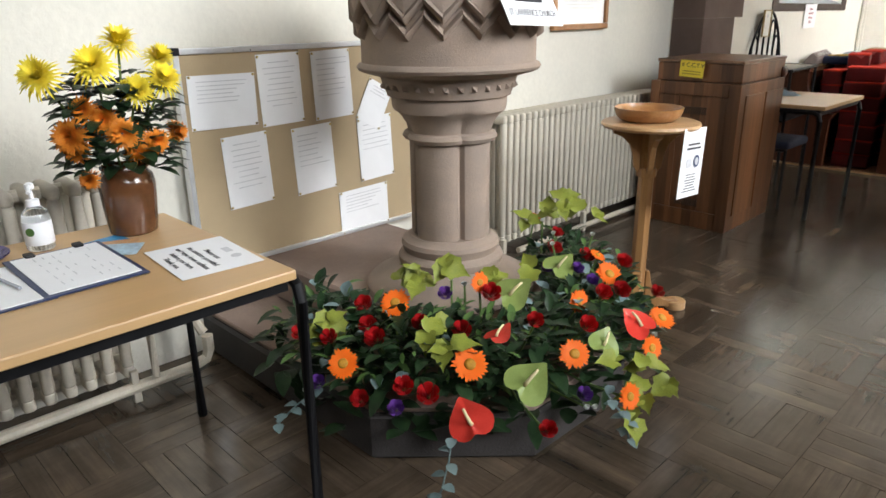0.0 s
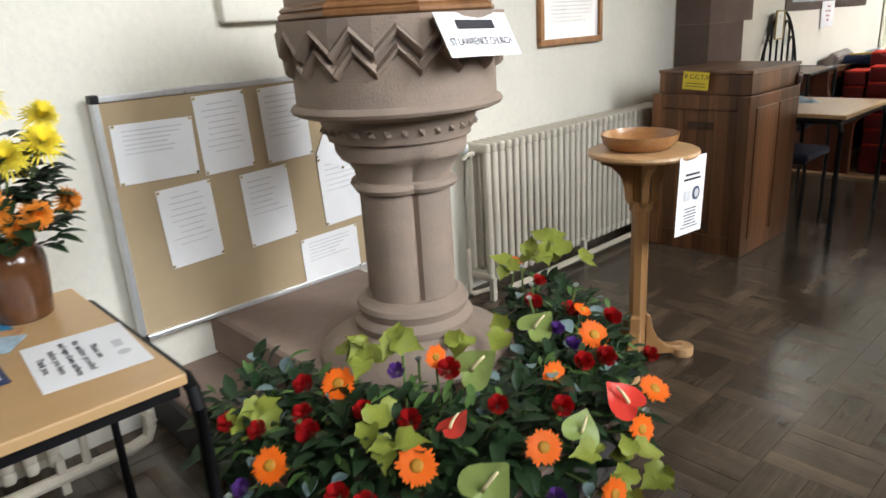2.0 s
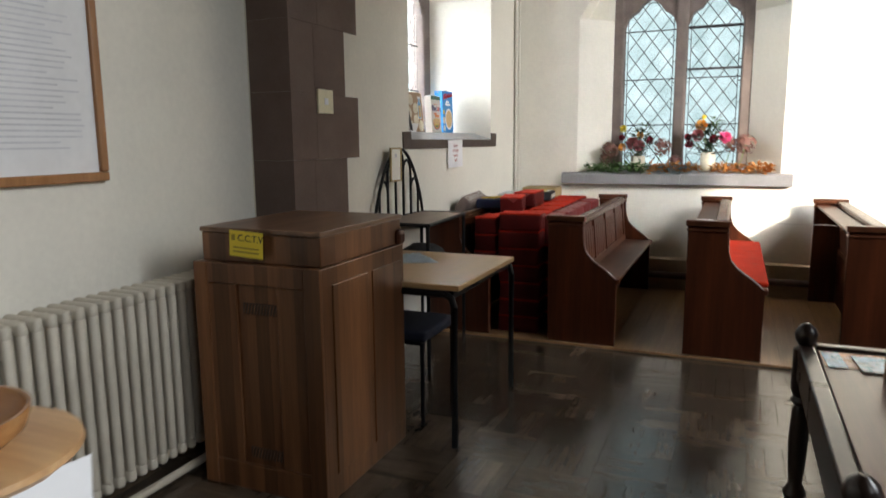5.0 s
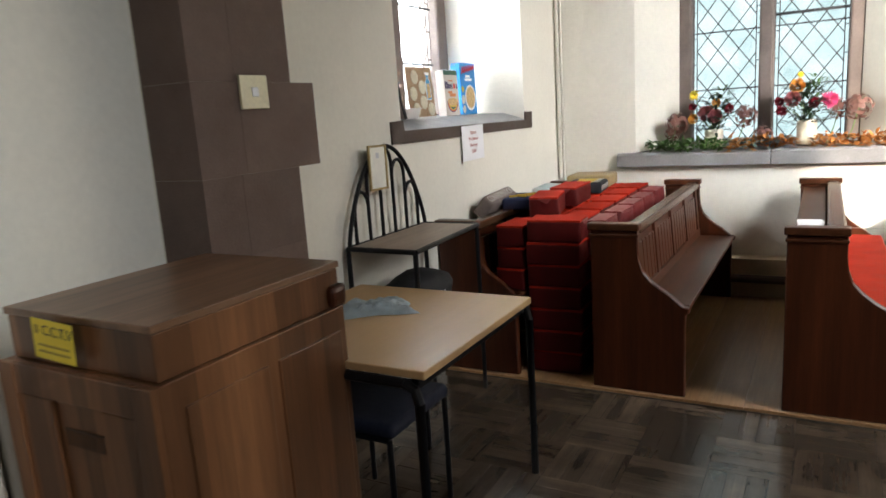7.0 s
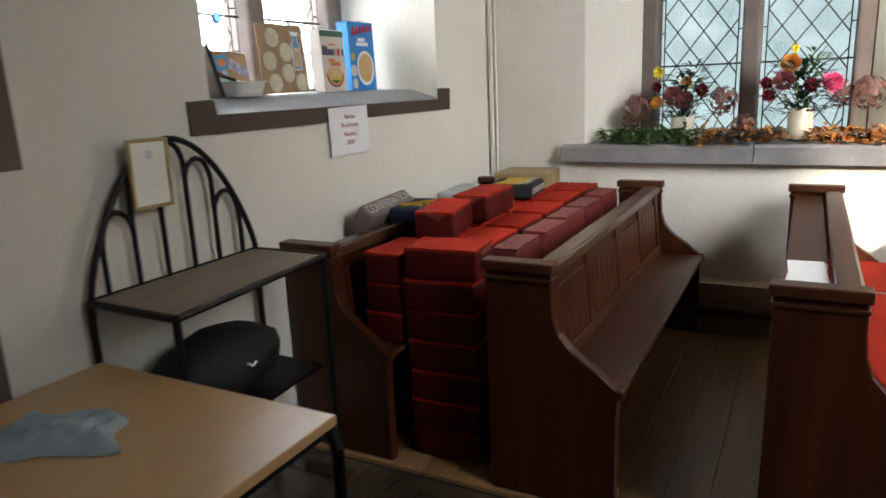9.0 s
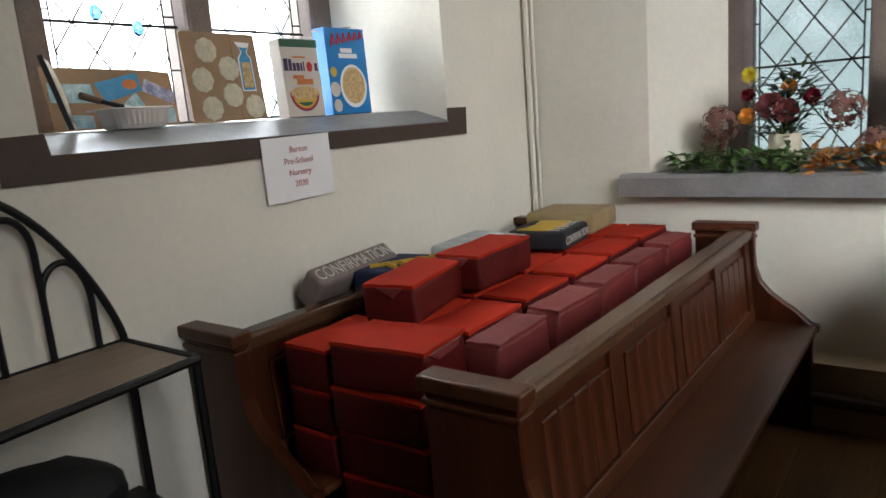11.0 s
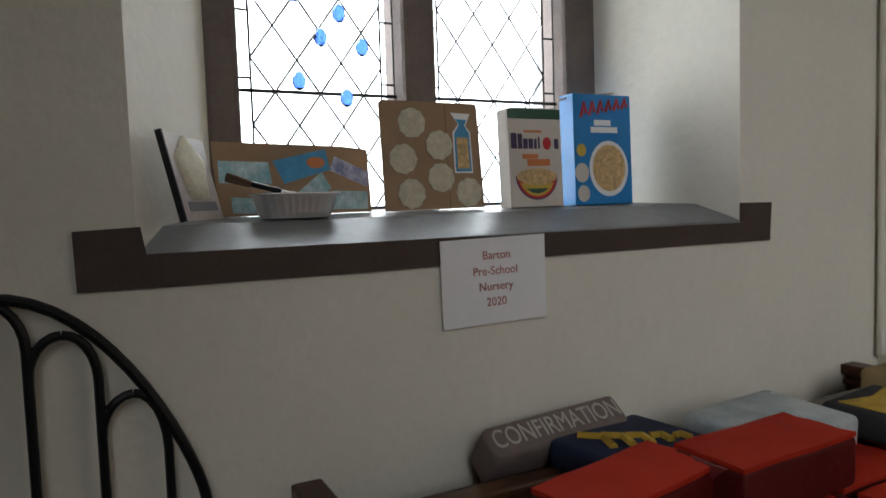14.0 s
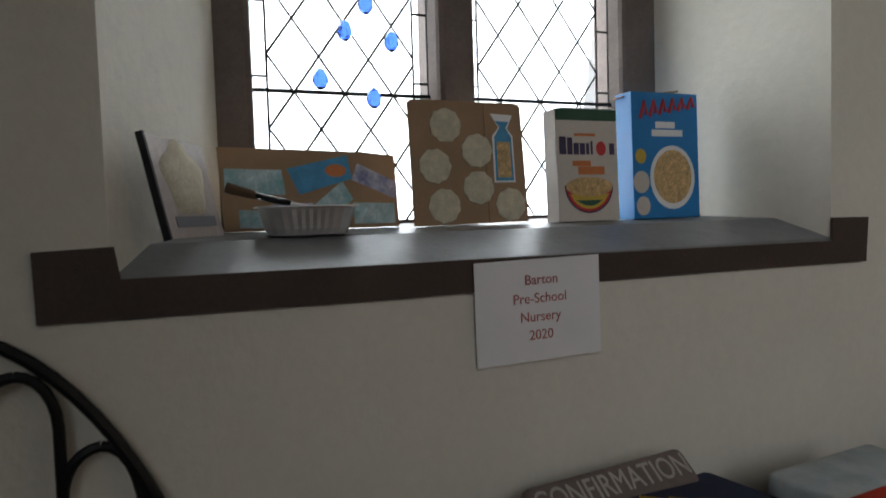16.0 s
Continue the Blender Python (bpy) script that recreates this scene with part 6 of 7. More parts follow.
knit("grey_hassock", pose(-1.66, 10.47, 0.862, 0, 3, 4), 0.25, 0.34, 0.085, M_BLUEGREY, "pale grey-blue needlework hassock with white shapes")
mm_ = pose(-1.555, 10.82, 0.866, 0, 0, 6)
t = knit("mustard_hassock", mm_, 0.25, 0.28, 0.075, plain("black_needlework", (0.016, 0.016, 0.02), 0.9, 12, 0.2, 420, 0.5), "black needlework hassock with mustard top and cream letters")
bm = bmn()
prism(bm, [(-0.09, -0.11), (0.05, -0.12), (0.075, 0.02), (0.06, 0.12), (-0.08, 0.11), (-0.06, 0.0)], 0.0755, 0.078, "xy")
bmesh.ops.transform(bm, matrix=mm_, verts=bm.verts)
part("mustard_panel", bm, M_YWOOL, t)
for i in range(7):
    bm = bmn()
    box(bm, 0.055 + 0.012 * (i % 2), 0.10, -0.115 + i * 0.033, -0.105 + i * 0.033, 0.0782, 0.0795, m=mm_ @ Matrix.Rotation(radians(3 * (i % 3) - 3), 4, "Z"))
    part("cream_stitch", bm, M_WOOL, t)
face_e = mm_ @ Matrix.Translation((0.1255, 0, 0.036)) @ WALL_E
lettering("CONFIRMATION", 0.036, M_WOOL, face_e @ Matrix.Diagonal((0.95, 1.25, 1, 1)), t, extrude=0.001)
knit("tan_hassock", pose(-1.62, 11.17, 0.868, 0, 0, 3), 0.32, 0.30, 0.09, M_TAN, "tan and gold needlework hassock")

# ---- notice under the west window ----
m = on_wall(-1.9855, 9.904, 1.289, 0.8)
t = sheet("wall_notice", m, 0.297, 0.210, "white printed card taped under a window sill", "notice", curl=0.002)
for i, s in enumerate(("Barton", "Pre-School", "Nursery", "2020")):
    lettering(s, 0.029, M_REDINK, m @ Matrix.Translation((0.0 + 0.004 * (i == 0), 0.062 - 0.038 * i, 0.0035)), t)

# ---- craft work and boxes on the west sill ----
M_TEALPAPER = plain("white_paper_with_teal_crayon", (0.60, 0.68, 0.70), 0.8, 30, 0.25, 120, 0.05, tint=(0.18, 0.42, 0.48))
M_BLUESCRIB = plain("white_paper_with_blue_crayon", (0.66, 0.67, 0.72), 0.8, 40, 0.25, 120, 0.05, tint=(0.10, 0.12, 0.36))
M_BLUEBOX = plain("bright_blue_carton", (0.008, 0.21, 0.54), 0.4, 8, 0.06, 150, 0.02)
M_CEREAL = plain("toasted_grain", (0.62, 0.42, 0.20), 0.8, 60, 0.35, 200, 0.5)
M_CARTONWHITE = plain("cream_carton", (0.62, 0.56, 0.50), 0.45, 8, 0.05)
M_DOILY = plain("cream_tissue", (0.64, 0.58, 0.44), 0.9, 40, 0.15, 200, 0.4)
M_REDPRINT = plain("bright_red_print", (0.55, 0.025, 0.03), 0.5)
M_ORPRINT = plain("orange_print", (0.62, 0.20, 0.06), 0.5)
M_GREENPRINT = plain("dark_green_print", (0.03, 0.10, 0.06), 0.5)
M_NAVYPRINT = plain("dark_violet_print", (0.05, 0.03, 0.09), 0.5)
M_YPRINT = plain("yellow_print", (0.62, 0.42, 0.06), 0.5)
M_SKYPRINT = plain("sky_blue_print", (0.06, 0.30, 0.55), 0.4, 20, 0.15)
M_FOIL = plain("aluminium_foil", (0.80, 0.80, 0.81), 0.32, 20, 0.03, 80, 0.0, metal=0.9, wear=0.03)


def disc(bm, m, x, y, r, z0, z1, n=28, sy=1.0, y_clip=None):
    vs = lathe(bm, [(r, z0), (r, z1)], n)
    for v in vs:
        v.co.y *= sy
        if y_clip is not None:
            v.co.y = min(v.co.y, y_clip)
        v.co.x += x
        v.co.y += y
    bmesh.ops.transform(bm, matrix=m, verts=vs)


def carton(name, y0, y1, z0, h, depth, x, mat, label, lean=1.5):
    w = y1 - y0
    m = Matrix.Translation((x, (y0 + y1) / 2, z0)) @ Matrix.Rotation(radians(-lean), 4, "Y") @ WALL_E
    t = thing(name, m.translation, label, "cereal box", "boxes on the sill")
    bm = bmn()
    box(bm, -w / 2, w / 2, 0, h, -depth, 0, 0.0015, m=m, seg=1)
    part("carton", bm, mat, t)
    return t, m, w


t, m, w = carton("cereal_box", 10.405, 10.64, 1.4605, 0.352, 0.07, -2.30, M_BLUEBOX, "bright blue cereal carton with a bowl pictured on it")
m, w = m @ Matrix.Diagonal((0.91, 1.02, 1, 1)), 0.256
bm = bmn()
disc(bm, m, 0.022, 0.112, 0.088, 0.0005, 0.0012)
part("bowl_rim", bm, M_PAPER, t)
bm = bmn()
disc(bm, m, 0.022, 0.114, 0.074, 0.0013, 0.0022)
part("bowl_cereal", bm, M_CEREAL, t)
for i in range(6):
    bm = bmn()
    x = -0.098 + i * 0.037
    tube(bm, [m @ Vector((x, 0.272 + 0.006 * i, 0.001)), m @ Vector((x + 0.016, 0.318 + 0.003 * i, 0.001)), m @ Vector((x + 0.024, 0.283 + 0.005 * i, 0.001))], 0.0055, 6)
    part("red_script", bm, M_REDPRINT, t)
for i, (x0, x1, y0) in enumerate(((-0.04, 0.035, 0.247), (-0.055, 0.065, 0.225))):
    bm = bmn()
    box(bm, x0, x1, y0, y0 + 0.018, 0.0005, 0.0012, m=m)
    part("white_title", bm, M_PAPER, t)
bm = bmn()
disc(bm, m, -0.10, 0.10, 0.030, 0.0013, 0.002)
disc(bm, m, -0.095, 0.035, 0.026, 0.0013, 0.002)
part("pale_shape", bm, M_CARTONWHITE, t)
bm = bmn()
disc(bm, m, -0.10, 0.17, 0.02, 0.0013, 0.002)
part("yellow_shape", bm, M_YPRINT, t)
bm = bmn()
box(bm, -0.10, 0.122, 0.3455, 0.349, -0.07, -0.03, m=m @ Matrix.Rotation(radians(6), 4, "Z"))
part("open_flap", bm, M_CARD, t)

t, m, w = carton("cereal_box", 10.155, 10.348, 1.4600, 0.297, 0.06, -2.29, M_CARTONWHITE, "cream cereal carton with green band and striped bowl", 2.5)
m, w = m @ Matrix.Diagonal((0.82, 1.015, 1, 1)), 0.235
bm = bmn()
box(bm, -w / 2, w / 2, 0.263, 0.292, 0.0004, 0.0012, m=m)
part("green_band", bm, M_GREENPRINT, t)
for i, (x0, wd, h) in enumerate(((-0.108, 0.026, 0.046), (-0.078, 0.02, 0.044), (-0.054, 0.02, 0.03), (-0.03, 0.02, 0.03), (-0.006, 0.012, 0.03), (0.012, 0.008, 0.036), (0.085, 0.02, 0.03))):
    bm = bmn()
    box(bm, x0, x0 + wd, 0.174, 0.174 + h, 0.0004, 0.0012, 0.0003, m=m, seg=1)
    part("title_mark", bm, M_NAVYPRINT, t)
bm = bmn()
disc(bm, m, 0.052, 0.19, 0.019, 0.0004, 0.0012)
part("red_ring", bm, M_REDPRINT, t)
bm = bmn()
box(bm, -0.04, 0.062, 0.122, 0.143, 0.0013, 0.002, m=m)
part("orange_title", bm, M_ORPRINT, t)
bm = bmn()
box(bm, -0.06, 0.01, 0.144, 0.158, 0.0004, 0.0012, m=m)
part("orange_title", bm, M_ORPRINT, t)
bm = bmn()
box(bm, -0.05, 0.03, 0.222, 0.229, 0.0004, 0.0012, m=m)
part("orange_title", bm, M_ORPRINT, t)
for i, (k, mm) in enumerate(((1.0, M_NAVYPRINT), (0.86, M_REDPRINT), (0.66, M_YPRINT), (0.42, M_GREENPRINT))):
    bm = bmn()
    disc(bm, m, 0, 0.094, 0.094 * (0.55 + 0.45 * k), 0.0004 + 0.0003 * i, 0.0009 + 0.0003 * i, 28, 0.78, -0.094 * 0.78 * (1 - k) * 0.92)
    part("bowl_stripe", bm, mm, t)
bm = bmn()
disc(bm, m, 0, 0.09, 0.09, 0.0018, 0.003, 28, 0.28)
part("bowl_cereal", bm, M_CEREAL, t)
bm = bmn()
box(bm, -0.10, 0.11, 0.2925, 0.2955, -0.06, -0.01, m=m @ Matrix.Rotation(radians(2), 4, "X"))
part("open_flap", bm, M_PAPER, t)

# card with paper cakes
m = Matrix.Translation((-2.335, 9.926, 1.4625)) @ Matrix.Rotation(radians(-4), 4, "Y") @ WALL_E
t = thing("craft_board", m.translation, "brown card with six round tissue cakes and a paper bag cutout", "craft board", "craft work on the sill")
bm = bmn()
prism(bm, [(-0.158, 0.0), (0.163, 0.003), (0.155, 0.30), (0.15, 0.311), (-0.15, 0.313), (-0.16, 0.305)], -0.004, 0.0, "xy")
bmesh.ops.transform(bm, matrix=m, verts=bm.verts)
part("card", bm, M_CARD, t)
bm = bmn()
box(bm, 0.046, 0.0485, 0.0, 0.305, 0.0002, 0.001, m=m)
part("fold", bm, plain("card_crease", (0.24, 0.15, 0.085), 0.9), t)
for i, (x, y) in enumerate(((-0.062, 0.250), (0.022, 0.187), (-0.095, 0.147), (0.022, 0.092), (-0.075, 0.048), (0.112, 0.048))):
    bm = bmn()
    vs = lathe(bm, [(0.043, 0.0005), (0.042, 0.004), (0.03, 0.008), (0.01, 0.007)], 22, (0, 0, 0))
    for v in vs:
        k = 1 + 0.05 * math.sin(9 * math.atan2(v.co.y, v.co.x) + i)
        v.co = Vector((v.co.x * k + x, v.co.y * k + y, v.co.z))
    bmesh.ops.transform(bm, matrix=m, verts=vs)
    part("tissue_cake", bm, M_DOILY, t, smooth=True)
for name, outline, z0, mm in (("bag_cutout", [(0.068, 0.105), (0.13, 0.105), (0.128, 0.225), (0.113, 0.245), (0.13, 0.28), (0.065, 0.283), (0.088, 0.248), (0.068, 0.225)], 0.0005, M_PAPER), ("bag_print", [(0.073, 0.11), (0.125, 0.11), (0.123, 0.222), (0.108, 0.246), (0.118, 0.262), (0.078, 0.264), (0.091, 0.248), (0.074, 0.222)], 0.0012, M_SKYPRINT), ("bag_window", [(0.079, 0.118), (0.119, 0.118), (0.118, 0.21), (0.08, 0.21)], 0.0019, M_CEREAL)):
    bm = bmn()
    prism(bm, outline, z0, z0 + 0.0006, "xy")
    bmesh.ops.transform(bm, matrix=m, verts=bm.verts)
    part(name, bm, mm, t)

# long low card with crayon papers
m = Matrix.Translation((-2.395, 9.535, 1.464)) @ Matrix.Rotation(radians(-6), 4, "Y") @ WALL_E
t = thing("craft_board", m.translation, "long brown card with crayoned papers stuck on it", "craft board", "craft work on the sill")
bm = bmn()
prism(bm, [(-0.205, 0.0), (0.215, 0.0), (0.213, 0.178), (0.13, 0.187), (-0.213, 0.196)], -0.004, 0.0, "xy")
bmesh.ops.transform(bm, matrix=m, verts=bm.verts)
part("card", bm, M_CARD, t)
for nm, outline, mm, z0 in (("crayon_paper", [(-0.20, 0.088), (-0.063, 0.083), (-0.07, 0.142), (-0.20, 0.146)], M_TEALPAPER, 0.0006), ("crayon_paper", [(-0.17, 0.008), (-0.08, 0.004), (-0.082, 0.045), (-0.172, 0.05)], M_TEALPAPER, 0.0006), ("crayon_paper", [(0.098, 0.118), (0.207, 0.07), (0.212, 0.112), (0.115, 0.158)], M_BLUESCRIB, 0.0012), ("crayon_paper", [(0.10, 0.01), (0.205, 0.008), (0.205, 0.058), (0.10, 0.062)], M_TEALPAPER, 0.0006), ("crayon_paper", [(0.0, 0.055), (0.075, 0.115), (0.10, 0.07), (0.07, 0.045)], M_TEALPAPER, 0.0006), ("blue_wrapper", [(-0.058, 0.145), (0.09, 0.178), (0.10, 0.12), (-0.03, 0.083)], M_SKYPRINT, 0.0012), ("blue_pen_line", [(-0.10, 0.06), (0.0, 0.063), (0.0, 0.056), (-0.10, 0.055)], M_BLUESCRIB, 0.0012)):
    bm = bmn()
    prism(bm, outline, z0, z0 + 0.0006, "xy")
    bmesh.ops.transform(bm, matrix=m, verts=bm.verts)
    part(nm, bm, mm, t)
bm = bmn()
disc(bm, m, 0.06, 0.14, 0.026, 0.002, 0.0028, 20, 0.6)
part("orange_picture", bm, M_ORPRINT, t)

# leaning picture of rice and a foil tray with a brush
side, back = Vector((-0.88, 0.47, 0)).normalized(), Vector((-0.47, -0.88, 0)).normalized()
rise = (Vector((0, 0, 0.975)) + back * 0.22).normalized()
out = side.cross(rise)
m = Matrix.Translation((-2.125, 9.262, 1.462)) @ Matrix((side, rise, out)).transposed().to_4x4()
t = thing("rice_card", m.translation, "printed card with a heap of rice leaning at the reveal", "picture card", "craft work on the sill")
bm = bmn()
box(bm, -0.115, 0.105, 0, 0.185, -0.003, 0.0, m=m)
part("card", bm, plain("pinkish_print", (0.46, 0.40, 0.36), 0.5, 14, 0.25, 80, 0.05, tint=(0.30, 0.24, 0.22)), t)
bm = bmn()
vs = lathe(bm, [(0.05, 0.0005), (0.046, 0.004), (0.03, 0.007)], 20, (0, 0, 0))
for v in vs:
    k = 1 + 0.12 * math.sin(5 * math.atan2(v.co.y, v.co.x))
    v.co = Vector((v.co.x * 1.6 * k - 0.01, v.co.y * 1.4 * k + 0.11, v.co.z))
bmesh.ops.transform(bm, matrix=m, verts=vs)
part("rice_picture", bm, M_DOILY, t, smooth=True)
bm = bmn()
box(bm, -0.085, 0.08, 0.02, 0.04, 0.0004, 0.001, m=m)
part("dark_strip", bm, plain("grey_print_strip", (0.14, 0.14, 0.16), 0.6), t)
bm = bmn()
box(bm, -0.123, -0.116, 0.0, 0.19, -0.012, 0.001, m=m)
part("dark_edge", bm, M_DARK, t)
tray = thing("foil_tray", (-2.20, 9.475, 1.456), "small aluminium foil tray on a window sill", "tray")
bm = bmn()
rings = []
for k, (sx, sy, zz) in enumerate(((0.055, 0.075, 1.4575), (0.060, 0.082, 1.47), (0.068, 0.094, 1.512), (0.076, 0.103, 1.514), (0.076, 0.103, 1.517), (0.064, 0.09, 1.513), (0.052, 0.072, 1.462))):
    ring = []
    for i in range(72):
        a = 2 * math.pi * i / 72
        c, s = math.cos(a), math.sin(a)
        q = (abs(c) ** 5 + abs(s) ** 5) ** -0.2
        cr = 1 + (0.007 * (1 if i % 2 else -1) if k in (1, 2) else 0)
        ring.append(bm.verts.new((-2.20 + sx * c * q * cr, 9.475 + sy * s * q * cr, zz)))
    rings.append(ring)
for a, b in zip(rings, rings[1:]):
    for i in range(72):
        bm.faces.new((a[i], a[(i + 1) % 72], b[(i + 1) % 72], b[i]))
bm.faces.new(rings[-1])
part("body", bm, M_FOIL, tray)
brush = thing("paintbrush", (-2.19, 9.40, 1.51), "paintbrush lying across a foil tray", "brush")
bm = bmn()
tube(bm, [(-2.19, 9.44, 1.522), (-2.185, 9.37, 1.540)], 0.007, 8)
part("ferrule", bm, M_BLACKTUBE, brush, smooth=True)
bm = bmn()
tube(bm, [(-2.185, 9.37, 1.540), (-2.18, 9.315, 1.556)], 0.009, 8, 0.011)
part("bristles", bm, plain("brown_bristle", (0.10, 0.06, 0.035), 0.9), brush, smooth=True)
bm = bmn()
tube(bm, [(-2.19, 9.44, 1.522), (-2.195, 9.54, 1.5)], 0.005, 8)
part("handle", bm, M_PAPER, brush, smooth=True)
# blue glass drops hung in the window
M_DROP = glass("cobalt_glass", (0.03, 0.08, 0.36), 0.05)
for i, (y, zz) in enumerate(((9.60, 2.11), (9.69, 2.17), (9.735, 2.06), (9.675, 1.985), (9.805, 1.965), (9.605, 1.855), (9.75, 1.81))):
    d = thing("glass_drop", (-2.565, y, zz), "blue glass drop hanging in a leaded window", "glass drop", "window drops")
    bm = bmn()
    lathe(bm, [(0.003, 0.028), (0.013, 0.02), (0.020, 0.006), (0.022, -0.008), (0.016, -0.022), (0.005, -0.030)], 8, (-2.565, y, zz))
    part("drop", bm, M_DROP, d)
    bm = bmn()
    tube(bm, [(-2.565, y, zz + 0.033), (-2.565, y, 2.62)], 0.0008, 4)
    part("thread", bm, M_PAPER, d)

# ---- flowers on the north sill ----
M_CREAMPOT = plain("cream_stoneware", (0.55, 0.50, 0.38), 0.35, 20, 0.08)
M_DKRED = petal_mat("dark_red_dahlia", (0.16, 0.008, 0.02), (0.24, 0.015, 0.03))
M_PINK = petal_mat("dusky_pink", (0.36, 0.10, 0.12), (0.44, 0.17, 0.16))
M_MAG = petal_mat("magenta_dahlia", (0.48, 0.03, 0.13), (0.55, 0.08, 0.18))
M_HYD = petal_mat("faded_hydrangea", (0.20, 0.075, 0.075), (0.17, 0.10, 0.065))
M_APRICOT = petal_mat("apricot_petal", (0.78, 0.36, 0.05), (0.80, 0.46, 0.12))
M_DRYLEAF = petal_mat("russet_leaf", (0.30, 0.10, 0.03), (0.40, 0.19, 0.05), 0.6)
ME_DK = daisy_mesh("dahlia", M_DKRED, 16, 5, 0.08, 1.0, 0.12, 0.9, -0.1)
ME_MAGD = daisy_mesh("dahlia_magenta", M_MAG, 16, 5, 0.08, 1.0, 0.12, 0.8, -0.1)
ME_PK = rose_mesh("pink_rose", M_PINK)
ME_AP = rose_mesh("apricot_rose", M_APRICOT)


def hydrangea_mesh():
    rnd = random.Random(2)
    bm = bmn()
    for _ in range(110):
        d = Vector((rnd.gauss(0, 1), rnd.gauss(0, 1), rnd.gauss(0.3, 1))).normalized()
        p = d * rnd.uniform(0.85, 1.05)
        q = d.to_track_quat("Z", "Y")
        for k in range(4):
            a = k * math.pi / 2 + rnd.random()
            e = q @ Vector((math.cos(a), math.sin(a), 0))
            s = q @ Vector((-math.sin(a), math.cos(a), 0))
            bm.faces.new([bm.verts.new(v) for v in (p, p + e * 0.12 + s * 0.09, p + e * 0.21, p + e * 0.12 - s * 0.09)])
    return mesh_of("hydrangea", bm, M_HYD)


ME_HYD = hydrangea_mesh()
Y0 = Vector((0.1, -1.0, 0.25))
for (cx, r, h, blooms, lab) in (
        (-0.815, 0.066, 0.14, [(ME_MUM, -0.955, 1.485, 0.042, 0.0), (ME_AP, -0.95, 1.31, 0.04, -0.05), (ME_PK, -0.86, 1.345, 0.062, -0.05), (ME_PK, -0.80, 1.325, 0.055, -0.06), (ME_DK, -0.715, 1.375, 0.042, 0.0), (ME_DK, -0.97, 1.40, 0.035, 0.05), (ME_AP, -0.80, 1.42, 0.035, 0.0)], "cream pot of yellow, pink and dark red dahlias"),
        (-0.20, 0.064, 0.175, [(ME_AP, -0.265, 1.50, 0.055, 0.0), (ME_DK, -0.375, 1.40, 0.04, 0.0), (ME_DK, -0.36, 1.335, 0.042, -0.03), (ME_PK, -0.29, 1.41, 0.06, -0.03), (ME_MAGD, -0.065, 1.395, 0.062, 0.0), (ME_MUM, -0.25, 1.58, 0.026, 0.04), (ME_DK, -0.16, 1.38, 0.045, 0.03)], "cream pot of apricot, pink and magenta dahlias")):
    v = thing("flower_pot", (cx, 11.61, 1.093), lab, "flower pot", "pots on the sill")
    bm = bmn()
    lathe(bm, [(r * 0.9, 1.0935), (r, 1.10), (r, 1.09 + h * 0.9), (r * 0.88, 1.09 + h), (r * 0.7, 1.09 + h * 0.98)], 28, (cx, 11.61, 0))
    part("pot", bm, M_CREAMPOT, v, smooth=True)
    for i, (me, x, zz, s, dy) in enumerate(blooms):
        linked("bloom", me, v, aim((x, 11.60 + dy, zz), Y0 + Vector((x - cx, 0, 0)) * 2, s, i))
        bm = bmn()
        tube(bm, [(x, 11.605 + dy, zz), (cx + (x - cx) * 0.4, 11.61, 1.09 + h + 0.05), (cx, 11.61, 1.09 + h - 0.04)], 0.003, 5)
        part("stem", bm, M_STEM, v)
    rnd = random.Random(int(cx * 100))
    bm = bmn()
    for _ in range(220):
        a, k = rnd.uniform(0, 6.283), rnd.uniform(0, 1)
        p = (cx + 0.13 * k * math.cos(a), 11.61 + 0.07 * k * math.sin(a), 1.09 + h + rnd.uniform(-0.03, 0.24))
        add_leaf(bm, p, (math.cos(a), math.sin(a) * 0.6, rnd.uniform(0, 1.0)), rnd.uniform(0.05, 0.09), rnd.uniform(0.02, 0.035), 0.3)
    tagged(part("foliage", bm, M_GREEN, v, "dark leaves", True), kind="stuff")
    bm = bmn()
    for _ in range(46):
        a = rnd.uniform(0, 6.283)
        p = (cx + 0.05 + 0.05 * math.cos(a), 11.62, 1.09 + h + rnd.uniform(0.14, 0.30))
        add_leaf(bm, p, (math.cos(a), 0.3 * math.sin(a), rnd.uniform(0.2, 1.0)), rnd.uniform(0.04, 0.08), 0.022, 0.4)
    tagged(part("sprig", bm, M_MID, v, "bright green sprigs", True), kind="stuff")
for i, (x, y, zz, r) in enumerate(((-1.07, 11.58, 1.28, 0.085), (-1.12, 11.64, 1.20, 0.06), (-0.60, 11.64, 1.31, 0.085), (-0.48, 11.62, 1.17, 0.07), (0.11, 11.58, 1.335, 0.09), (-0.005, 11.66, 1.33, 0.075))):
    h = thing("hydrangea", (x, y, 1.1), "faded dusky hydrangea head on a stalk", "hydrangea", "hydrangeas on the sill")
    linked("head", ME_HYD, h, Matrix.Translation((x, y, zz)) @ Matrix.Scale(r, 4))
    bm = bmn()
    tube(bm, [(x, y, zz), (x - 0.03, y + 0.01, 1.2), (x - 0.07, y, 1.094)], 0.004, 6)
    part("stalk", bm, M_STEM, h, smooth=True)


